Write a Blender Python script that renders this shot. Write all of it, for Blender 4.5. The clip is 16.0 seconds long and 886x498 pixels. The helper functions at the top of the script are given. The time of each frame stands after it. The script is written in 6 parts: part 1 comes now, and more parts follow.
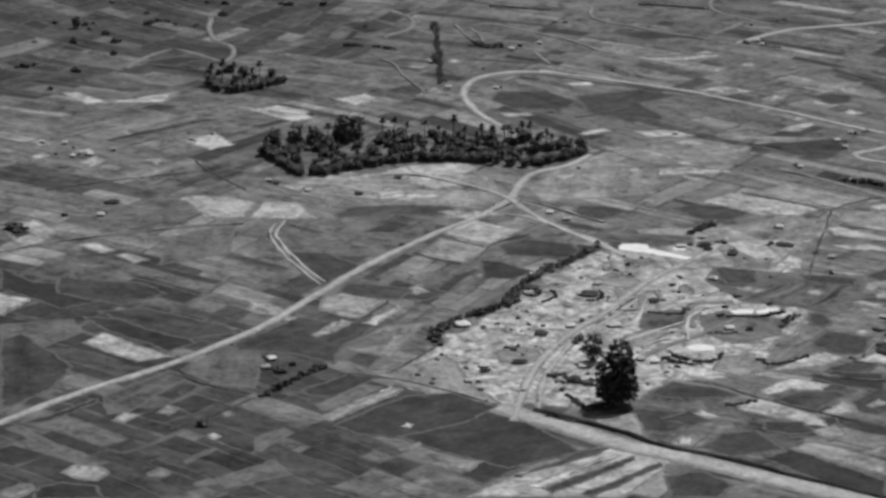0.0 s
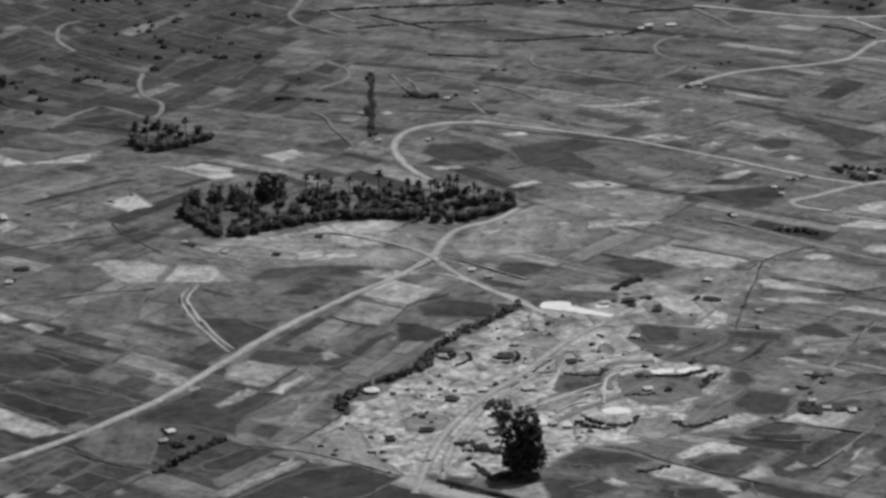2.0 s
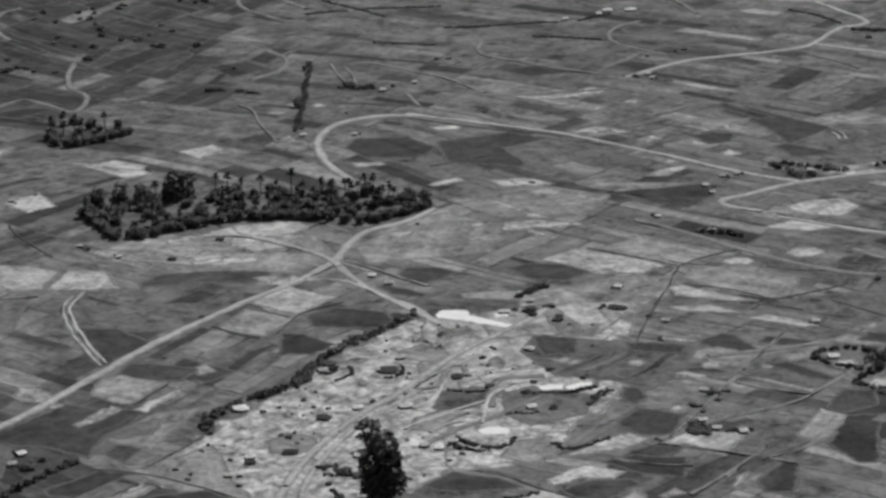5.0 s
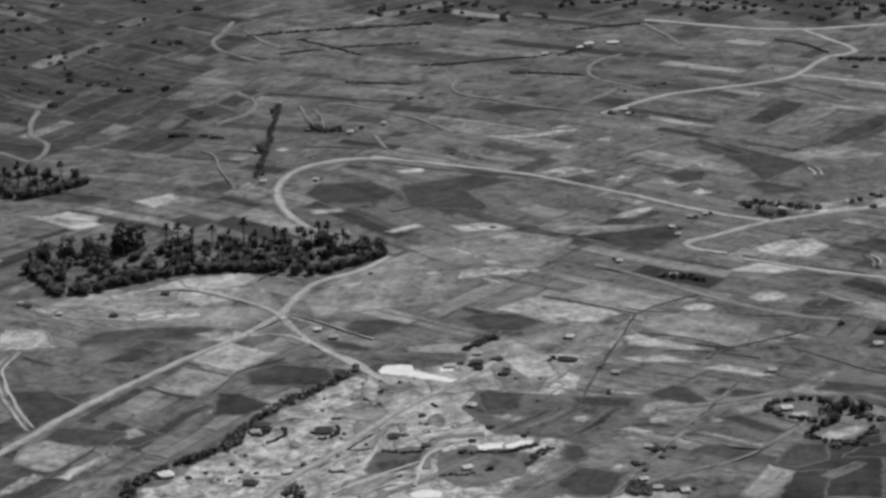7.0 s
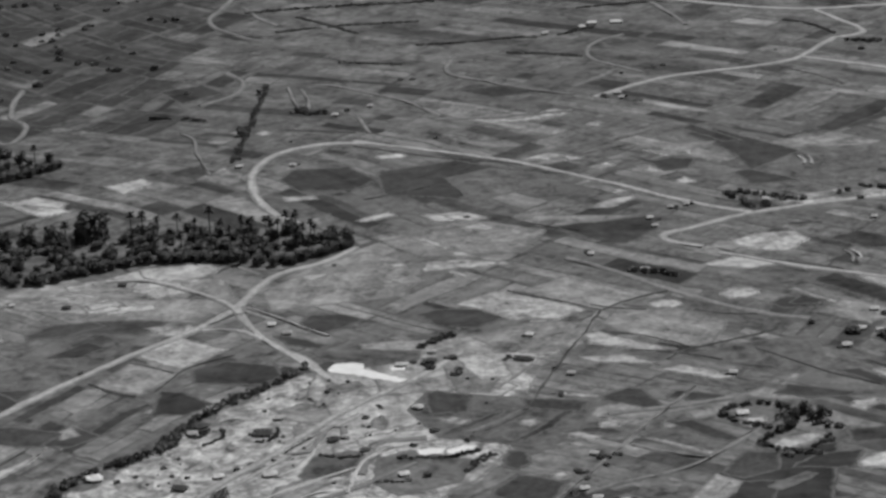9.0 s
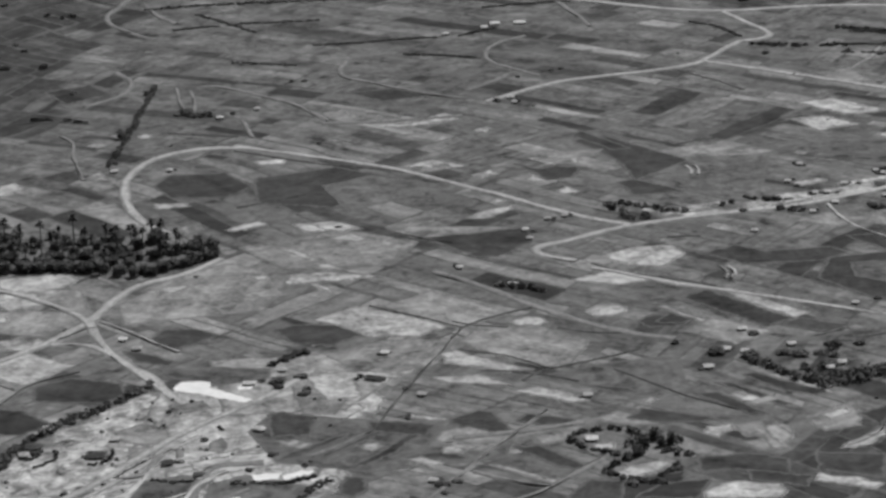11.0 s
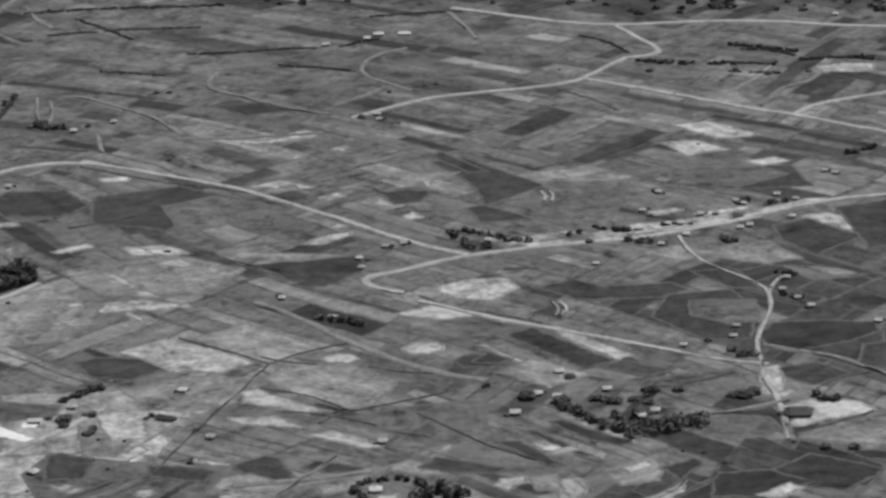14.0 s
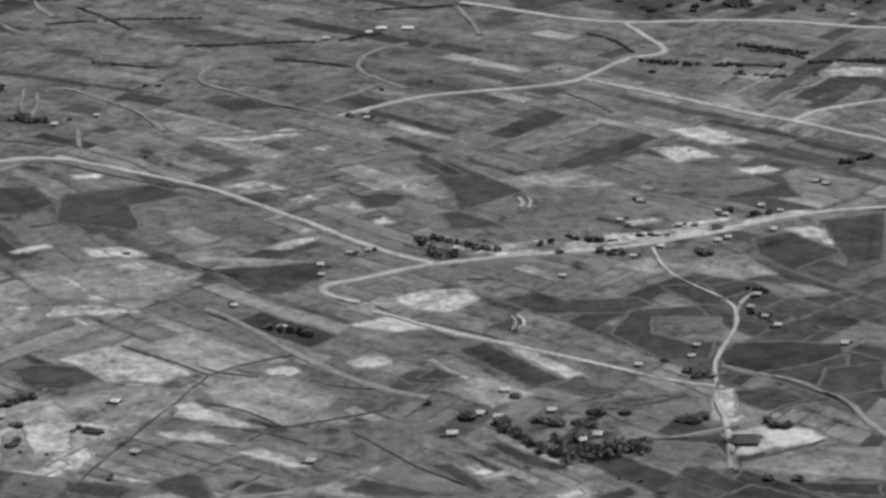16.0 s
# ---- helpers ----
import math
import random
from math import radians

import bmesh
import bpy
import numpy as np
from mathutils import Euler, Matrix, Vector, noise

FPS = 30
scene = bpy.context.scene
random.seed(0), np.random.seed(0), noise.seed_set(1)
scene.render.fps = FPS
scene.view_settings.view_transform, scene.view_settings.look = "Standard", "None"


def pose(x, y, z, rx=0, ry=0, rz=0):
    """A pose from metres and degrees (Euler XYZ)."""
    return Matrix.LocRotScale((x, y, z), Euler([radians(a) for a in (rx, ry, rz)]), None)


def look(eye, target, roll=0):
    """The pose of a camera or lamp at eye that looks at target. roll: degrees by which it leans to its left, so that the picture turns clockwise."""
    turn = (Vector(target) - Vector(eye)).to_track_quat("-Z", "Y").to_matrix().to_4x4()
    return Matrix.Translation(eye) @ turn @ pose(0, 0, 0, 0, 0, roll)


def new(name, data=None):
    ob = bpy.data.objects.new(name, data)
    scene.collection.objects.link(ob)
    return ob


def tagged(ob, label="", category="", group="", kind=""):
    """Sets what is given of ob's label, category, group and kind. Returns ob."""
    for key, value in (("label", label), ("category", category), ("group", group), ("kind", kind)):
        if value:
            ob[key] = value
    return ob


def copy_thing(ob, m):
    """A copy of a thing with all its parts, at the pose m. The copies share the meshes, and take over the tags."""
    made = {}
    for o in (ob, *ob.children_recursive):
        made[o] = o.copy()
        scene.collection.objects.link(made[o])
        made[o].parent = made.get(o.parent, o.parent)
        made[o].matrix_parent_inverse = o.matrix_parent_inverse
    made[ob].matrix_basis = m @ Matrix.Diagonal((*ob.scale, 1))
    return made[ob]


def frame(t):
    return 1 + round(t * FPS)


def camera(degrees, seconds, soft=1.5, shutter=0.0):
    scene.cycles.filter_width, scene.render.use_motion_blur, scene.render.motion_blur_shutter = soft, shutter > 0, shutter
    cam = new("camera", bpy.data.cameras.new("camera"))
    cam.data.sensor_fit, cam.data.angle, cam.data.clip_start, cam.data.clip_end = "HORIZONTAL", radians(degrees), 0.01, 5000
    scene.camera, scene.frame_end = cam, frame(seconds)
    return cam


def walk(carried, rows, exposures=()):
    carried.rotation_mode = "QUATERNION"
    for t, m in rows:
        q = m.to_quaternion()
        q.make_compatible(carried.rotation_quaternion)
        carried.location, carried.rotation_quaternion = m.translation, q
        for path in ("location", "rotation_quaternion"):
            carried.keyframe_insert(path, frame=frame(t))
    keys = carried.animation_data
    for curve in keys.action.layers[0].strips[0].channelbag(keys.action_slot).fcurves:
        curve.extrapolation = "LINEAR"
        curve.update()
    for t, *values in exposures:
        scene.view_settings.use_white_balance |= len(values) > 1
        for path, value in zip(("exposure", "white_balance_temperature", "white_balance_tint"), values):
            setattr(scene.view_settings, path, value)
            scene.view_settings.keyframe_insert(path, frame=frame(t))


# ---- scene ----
cam = camera(17.50, 16.0, soft=3.1)
PATH = [
    (0, (0.00, -0.00, 390.00), (-0.17, 474.63, 232.75), 1.35),
    (0.5, (10.27, 9.67, 389.99), (12.44, 484.39, 233.02), 0.88),
    (1, (20.98, 19.40, 390.01), (22.09, 494.42, 233.94), 0.69),
    (1.5, (32.30, 28.97, 390.00), (30.97, 504.24, 234.69), 0.70),
    (2, (44.18, 38.47, 390.00), (40.32, 514.89, 238.30), -0.01),
    (2.5, (57.13, 47.88, 389.97), (51.40, 524.61, 239.32), -0.40),
    (3, (71.25, 57.57, 389.94), (63.03, 533.61, 237.24), -0.07),
    (3.5, (85.84, 67.56, 389.91), (74.50, 542.44, 233.83), 0.30),
    (4, (99.90, 77.80, 389.87), (86.51, 552.03, 231.97), 0.24),
    (4.5, (112.82, 88.19, 389.76), (96.77, 562.21, 231.51), -0.20),
    (7, (175.18, 143.79, 387.31), (141.95, 618.25, 233.12), -2.27),
    (7.5, (188.81, 154.66, 387.26), (152.67, 627.20, 227.88), -1.86),
    (8, (202.29, 165.34, 387.25), (158.02, 636.61, 226.17), -2.04),
    (10.5, (267.11, 216.99, 387.37), (214.17, 687.78, 227.52), -2.74),
    (11, (280.68, 226.76, 387.43), (229.34, 696.35, 223.57), -2.20),
    (11.5, (294.48, 235.96, 387.52), (243.91, 705.70, 223.87), -2.14),
    (12, (308.80, 245.68, 387.60), (252.96, 714.95, 224.29), -2.22),
    (12.5, (323.44, 255.78, 387.68), (267.67, 724.24, 222.06), -1.56),
    (13, (337.41, 266.29, 387.70), (281.87, 734.45, 221.14), -1.25),
    (13.5, (350.57, 277.43, 387.65), (291.91, 744.88, 220.18), -1.48),
    (14, (363.56, 288.45, 387.56), (303.34, 755.89, 220.61), -1.56),
    (14.5, (376.82, 299.32, 387.45), (313.93, 766.88, 221.82), -1.87),
    (15, (391.22, 310.66, 387.33), (322.73, 776.44, 218.93), -1.65),
    (15.5, (406.37, 322.56, 387.21), (332.86, 786.48, 215.83), -0.97),
    (16, (421.22, 334.79, 387.10), (339.45, 797.56, 216.33), -1.35),
]
walk(cam, [(t, look(eye, target, roll)) for t, eye, target, roll in PATH],
     [(0, -0.02), (0.5, 0.04), (1.5, 0.03), (2.0, -0.16), (2.5, -0.21), (3.0, -0.09), (3.5, -0.22), (4, -0.29), (4.5, -0.17), (7, -0.12), (7.5, -0.21), (8, -0.25), (10.5, -0.04), (13, -0.1), (13.5, -0.1), (14, 0.0), (15, 0.0), (15.5, 0.12), (16, 0.1)])  # stops


# ---- world and sun ----
SUN_AZIMUTH, SUN_HEIGHT = 40.0, 58.0      # degrees clockwise from +y, degrees above the horizon
world = bpy.data.worlds.new("sky")
scene.world = world
world.use_nodes = True
wn, wl = world.node_tree.nodes, world.node_tree.links
sky = wn.new("ShaderNodeTexSky")
sky.sky_type, sky.sun_disc = "NISHITA", False
sky.sun_elevation, sky.sun_rotation = radians(SUN_HEIGHT), radians(SUN_AZIMUTH)
mono = wn.new("ShaderNodeRGBToBW")
wl.new(sky.outputs[0], mono.inputs[0])
wl.new(mono.outputs[0], wn["Background"].inputs["Color"])
wn["Background"].inputs["Strength"].default_value = 0.07

sun_data = bpy.data.lights.new("sun", "SUN")
sun_data.energy, sun_data.angle, sun_data.color = 3.6, radians(0.6), (1.0, 1.0, 1.0)
sun = new("sun", sun_data)
sun_way = Vector((math.sin(radians(SUN_AZIMUTH)) * math.cos(radians(SUN_HEIGHT)),
                  math.cos(radians(SUN_AZIMUTH)) * math.cos(radians(SUN_HEIGHT)), math.sin(radians(SUN_HEIGHT))))
sun.matrix_world = look(Vector((100, 1000, 0)) + sun_way * 900, (100, 1000, 0))


# ---- materials ----
def surface(name, value, coarse=0.2, fine=0.2, rows=0.0, spread=0.0, rough=0.9, coarse_size=14.0, fine_size=1.6, island=False,
            relief=0.15, blotch=0.0, blotch_value=0.3, blotch_size=6.0, metal=0.0, streak=0.0, verge=0.0, grain=0.0, mid=0.0, weeds=0.0):
    """A grey surface: coarse and fine mottling, grain, furrow rows along the UV map, spread from piece to piece, and blotches of another tone."""
    mat = bpy.data.materials.new(name)
    mat.use_nodes = True
    n, l = mat.node_tree.nodes, mat.node_tree.links
    shader = n["Principled BSDF"]
    shader.inputs["Roughness"].default_value = rough
    shader.inputs["Metallic"].default_value = metal
    shader.inputs["Specular IOR Level"].default_value = 0.2
    place = n.new("ShaderNodeNewGeometry")

    def op(kind, a, b, c=None):
        node = n.new("ShaderNodeMath")
        node.operation = kind
        for i, v in enumerate((a, b, c)):
            if v is None:
                continue
            if isinstance(v, (int, float)):
                node.inputs[i].default_value = v
            else:
                l.new(v, node.inputs[i])
        return node.outputs[0]

    def mottle(size, detail, source, stretch=None, distort=0.0):
        tex = n.new("ShaderNodeTexNoise")
        tex.inputs["Scale"].default_value = 0.67 / size
        tex.inputs["Detail"].default_value = detail
        tex.inputs["Roughness"].default_value = 0.6
        tex.inputs["Distortion"].default_value = distort
        if stretch:
            scaled = n.new("ShaderNodeVectorMath")
            scaled.operation = "MULTIPLY"
            scaled.inputs[1].default_value = stretch
            l.new(source, scaled.inputs[0])
            source = scaled.outputs[0]
        l.new(source, tex.inputs["Vector"])
        return tex.outputs["Fac"]

    where = place.outputs["Position"]
    small = mottle(fine_size, 4, where)
    total = op("MULTIPLY_ADD", op("SUBTRACT", mottle(coarse_size, 4, where, distort=0.6), 0.5), coarse * 5.0, 1.0)
    total = op("MULTIPLY_ADD", op("SUBTRACT", small, 0.5), fine * 5.5, total)
    if mid:
        total = op("MULTIPLY_ADD", op("SUBTRACT", mottle(4.6, 4, where, distort=0.9), 0.5), mid * 5.5, total)
    if grain:
        total = op("MULTIPLY_ADD", op("SUBTRACT", mottle(0.9, 2, where, (1.0, 0.5, 1.0)), 0.5), grain * 5.5, total)
    if rows:
        uv = n.new("ShaderNodeUVMap")
        total = op("MULTIPLY_ADD", op("SUBTRACT", mottle(1.0, 3, uv.outputs[0], (0.016, 0.17, 1.0)), 0.5), rows * 6.0, total)
    if streak:
        total = op("MULTIPLY_ADD", op("SUBTRACT", mottle(60.0, 3, where, distort=0.8), 0.5), 0.45, total)
        total = op("MULTIPLY_ADD", op("SUBTRACT", mottle(1.0, 5, where, (0.05, 0.085, 0.1), 0.8), 0.5), streak * 3.2, total)
        total = op("MULTIPLY_ADD", op("SUBTRACT", mottle(1.0, 3, where, (0.22, 0.34, 0.1), 0.5), 0.5), streak * 2.2, total)
    if spread:
        if island:
            chance = place.outputs["Random Per Island"]
        else:
            info = n.new("ShaderNodeObjectInfo")
            chance = info.outputs["Random"]
        total = op("MULTIPLY", total, op("MULTIPLY_ADD", chance, 2 * spread, 1.0 - spread))
    tone = op("MULTIPLY", total, value)
    if blotch:
        mask = n.new("ShaderNodeMapRange")
        mask.inputs["From Min"].default_value, mask.inputs["From Max"].default_value = 0.46, 0.66
        l.new(mottle(blotch_size, 5, where, distort=1.2), mask.inputs["Value"])
        tone = op("MULTIPLY_ADD", op("MULTIPLY", mask.outputs[0], blotch), op("SUBTRACT", blotch_value, tone), tone)
    if verge:
        cross = n.new("ShaderNodeSeparateXYZ")
        l.new(n.new("ShaderNodeUVMap").outputs[0], cross.inputs[0])
        edge = n.new("ShaderNodeMapRange")
        edge.inputs["From Min"].default_value, edge.inputs["From Max"].default_value = 0.35, 0.95
        ragged = op("MULTIPLY_ADD", op("SUBTRACT", mottle(2.5, 4, where), 0.5), 1.1, op("ABSOLUTE", cross.outputs[1], 0.0))
        l.new(ragged, edge.inputs["Value"])
        tone = op("MULTIPLY_ADD", edge.outputs[0], op("SUBTRACT", verge, tone), tone)
    if weeds:
        border = n.new("ShaderNodeUVMap")
        border.uv_map = "margin"
        inward = n.new("ShaderNodeSeparateXYZ")
        l.new(border.outputs[0], inward.inputs[0])
        kept = n.new("ShaderNodeMapRange")
        kept.inputs["From Min"].default_value, kept.inputs["From Max"].default_value = 0.05, 0.75
        l.new(op("MULTIPLY_ADD", op("SUBTRACT", mottle(2.2, 4, where), 0.5), 1.6, inward.outputs[0]), kept.inputs["Value"])
        tone = op("MULTIPLY_ADD", kept.outputs[0], op("SUBTRACT", tone, weeds), weeds)
    tone = op("MAXIMUM", tone, 0.008)
    both = n.new("ShaderNodeCombineColor")
    for i in range(3):
        l.new(tone, both.inputs[i])
    l.new(both.outputs[0], shader.inputs["Base Color"])
    if relief:
        bump = n.new("ShaderNodeBump")
        bump.inputs["Strength"].default_value, bump.inputs["Distance"].default_value = 0.5, relief
        l.new(small, bump.inputs["Height"])
        l.new(bump.outputs[0], shader.inputs["Normal"])
    return mat


GROUND = surface("rough_grassland", 0.075, 0.3, 0.22, coarse_size=22, fine_size=2.2, streak=0.5, mid=0.4, blotch=0.55, blotch_value=0.135, blotch_size=9)
PLOTS = [
    surface("small_plots", 0.116, 0.26, 0.22, grain=0.06, rows=0.28, spread=0.24, island=True, streak=0.55, mid=0.4, blotch=0.55, blotch_value=0.135, blotch_size=9),
    surface("dark_plots", 0.042, 0.26, 0.22, grain=0.06, rows=0.26, spread=0.4, island=True, streak=0.55, mid=0.32, blotch=0.15, blotch_value=0.135, blotch_size=9),
    surface("far_plots", 0.102, 0.3, 0.22, grain=0.06, rows=0.2, spread=0.3, island=True, fine_size=2.2, streak=0.6, mid=0.4, blotch=0.55, blotch_value=0.135, blotch_size=9),
    surface("light_plots", 0.18, 0.26, 0.22, grain=0.06, rows=0.26, spread=0.25, island=True, streak=0.4, mid=0.32, blotch=0.55, blotch_value=0.135, blotch_size=9),
]
FIELD = [
    surface("wet_dark_paddy", 0.023, 0.26, 0.22, grain=0.06, rows=0.28, spread=0.12, fine_size=1.5, streak=0.3, mid=0.32, blotch=0.15, blotch_value=0.135, blotch_size=9, weeds=0.115),
    surface("dark_green_crop", 0.037, 0.26, 0.22, grain=0.06, rows=0.28, spread=0.2, fine_size=1.5, streak=0.4, mid=0.32, blotch=0.15, blotch_value=0.135, blotch_size=9, weeds=0.115),
    surface("green_crop", 0.100, 0.26, 0.22, grain=0.06, rows=0.28, spread=0.15, fine_size=1.5, streak=0.45, mid=0.4, blotch=0.42, blotch_value=0.135, blotch_size=9, weeds=0.115),
    surface("ripening_crop", 0.21, 0.26, 0.22, grain=0.06, rows=0.28, spread=0.15, fine_size=1.5, streak=0.45, mid=0.32, blotch=0.42, blotch_value=0.135, blotch_size=9, weeds=0.115),
    surface("dry_stubble", 0.33, 0.24, 0.28, grain=0.06, rows=0.25, spread=0.15, fine_size=1.5, streak=0.4, mid=0.32, blotch=0.42, blotch_value=0.135, blotch_size=9, weeds=0.115),
    surface("bare_dry_soil", 0.42, 0.2, 0.22, grain=0.06, rows=0.1, spread=0.1, fine_size=1.5, streak=0.15, mid=0.32, blotch=0.42, blotch_value=0.135, blotch_size=9, weeds=0.115),
    surface("white_dry_clay", 0.68, 0.08, 0.08, spread=0.05, fine_size=2.0),
    surface("trodden_village_soil", 0.35, 0.3, 0.24, grain=0.08, coarse_size=12, fine_size=1.8, blotch=0.75, blotch_value=0.13, blotch_size=4.0, streak=0.25, mid=0.7, weeds=0.115),
]
DIRT = surface("packed_dirt", 0.345, grain=0.12, verge=0.14, coarse=0.2, fine=0.16, coarse_size=18, fine_size=1.4, blotch=0.3, blotch_value=0.2, blotch_size=5, mid=0.12)
FAINT = surface("overgrown_dirt", 0.19, 0.25, 0.3, coarse_size=12, fine_size=1.4, blotch=0.4, blotch_value=0.13, blotch_size=5, verge=0.12)
PATH_SOIL = surface("bare_path_soil", 0.42, 0.2, 0.16, coarse_size=8, fine_size=1.2, mid=0.2)
WORN = surface("dry_grass_bund", 0.2, 0.25, 0.2, coarse_size=8, fine_size=1.2, mid=0.3)
BANK = surface("weedy_bank", 0.05, 0.35, 0.3, coarse_size=8, fine_size=0.9, blotch=0.7, blotch_value=0.12, blotch_size=5)
# Canal bank only: its shaded face is put into this darker colour.
SHADED_BANK = surface("shaded_dark_bank", 0.03, 0.35, 0.3, coarse_size=8, fine_size=0.9)
LEAF = surface("dark_leaves", 0.085, 0.4, 0.25, spread=0.5, island=True, coarse_size=6, fine_size=0.8, rough=0.7, relief=0)
TALL_LEAF = surface("grey_leaves_of_the_tall_tree", 0.052, 0.4, 0.25, spread=0.4, island=True, coarse_size=3, fine_size=0.8, rough=0.7, relief=0)
BUSH = surface("grey_green_leaves", 0.09, 0.4, 0.25, spread=0.5, island=True, coarse_size=8, fine_size=0.8, rough=0.7, relief=0)
FROND = surface("palm_leaves", 0.05, 0.2, 0.2, spread=0.3, island=True, coarse_size=5, fine_size=0.8, rough=0.6, relief=0)
BARK = surface("bark", 0.09, 0.2, 0.25, coarse_size=2, fine_size=0.2, relief=0.03)
MUD = surface("mud_wall", 0.3, 0.2, 0.2, coarse_size=3, fine_size=0.4, relief=0.03)
PLANK = surface("weathered_door", 0.06, 0.2, 0.25, coarse_size=1, fine_size=0.15, relief=0.01)
ROOF = {
    "white": surface("whitened_roof", 0.55, 0.1, 0.12, spread=0.18, coarse_size=4, fine_size=0.5, relief=0.03),
    "pale": surface("pale_thatch", 0.4, 0.15, 0.2, spread=0.2, coarse_size=4, fine_size=0.5, relief=0.06),
    "thatch": surface("old_thatch", 0.05, 0.2, 0.25, spread=0.25, coarse_size=4, fine_size=0.5, relief=0.08),
    "dark": surface("grey_tiles", 0.075, 0.15, 0.2, coarse_size=3, fine_size=0.4, relief=0.05),
}


# ---- small builders ----
def mesh(name, verts, faces, mat, uv=None, smooth=False, margin=None):
    data = bpy.data.meshes.new(name)
    data.from_pydata([tuple(v) for v in verts], [], [tuple(f) for f in faces])
    data.materials.append(mat)
    for layer_name, values in (("rows", uv), ("margin", margin)):
        if values is not None:
            layer = data.uv_layers.new(name=layer_name)
            ids = np.empty(len(data.loops), dtype=np.int32)
            data.loops.foreach_get("vertex_index", ids)
            layer.data.foreach_set("uv", np.asarray(values, dtype=np.float32)[ids].ravel())
    if smooth:
        data.polygons.foreach_set("use_smooth", [True] * len(data.polygons))
    data.update()
    return data


def part(name, data, parent, label=""):
    ob = new(name, data)
    ob.parent = parent
    return tagged(ob, label)


def spline(pts, step):
    """Points at even steps along a smooth curve through pts."""
    p = np.array(pts, float)
    p = np.vstack([2 * p[0] - p[1], p, 2 * p[-1] - p[-2]])
    fine = []
    for a, b, c, d in zip(p, p[1:], p[2:], p[3:]):
        count = max(2, int(np.linalg.norm(c - b) / step * 2))
        for s in np.linspace(0, 1, count, endpoint=False):
            fine.append(0.5 * (2 * b + (c - a) * s + (2 * a - 5 * b + 4 * c - d) * s**2 + (3 * b - a - 3 * c + d) * s**3))
    fine = np.array(fine + [p[-2]])
    along = np.r_[0, np.cumsum(np.linalg.norm(np.diff(fine, axis=0), axis=1))]
    marks = np.linspace(0, along[-1], max(3, int(along[-1] / step)))
    return np.c_[np.interp(marks, along, fine[:, 0]), np.interp(marks, along, fine[:, 1])]


def ribbon(pts, profile, wobble, seed):
    """A strip along pts; profile: pairs of offset across and height. The UV map runs along it, and from -1 to 1 across."""
    ahead = np.gradient(pts, axis=0)
    ahead /= np.linalg.norm(ahead, axis=1)[:, None] + 1e-9
    side = np.c_[-ahead[:, 1], ahead[:, 0]]
    verts, faces, uv, k, half = [], [], [], len(profile), profile[-1][0]
    for i, (c, s) in enumerate(zip(pts, side)):
        for j, (off, h) in enumerate(profile):
            w = noise.noise((i * 0.35, j * 3.7, seed * 9.1)) * wobble
            verts.append((c[0] + s[0] * (off + w), c[1] + s[1] * (off + w), h * (1 + 0.25 * noise.noise((i * 0.5, j * 2.1, seed)))))
            uv.append((i * 2.5, off / half))
            if i and j:
                a = i * k + j
                faces.append((a - 1, a, a - k, a - k - 1))
    return verts, faces, uv


def inside(p, poly):
    hit, j = False, len(poly) - 1
    for i in range(len(poly)):
        (x1, y1), (x2, y2) = poly[i], poly[j]
        if (y1 > p[1]) != (y2 > p[1]) and p[0] < (x2 - x1) * (p[1] - y1) / (y2 - y1) + x1:
            hit = not hit
        j = i
    return hit


# ---- ground ----
def build_ground():
    size, n = 9000.0, 36
    axis = np.sign(np.linspace(-1, 1, n)) * np.abs(np.linspace(-1, 1, n)) ** 2 * size / 2
    verts = [(100 + x, 1000 + y, 0.0) for y in axis for x in axis]
    faces = [(j * n + i, j * n + i + 1, (j + 1) * n + i + 1, (j + 1) * n + i) for j in range(n - 1) for i in range(n - 1)]
    return tagged(new("ground", mesh("ground", verts, faces, GROUND)), "flat grey farmland plain of rough grass", "ground", kind="structure")


ground = build_ground()
LAYERS, FAR_FIELDS = [], {}


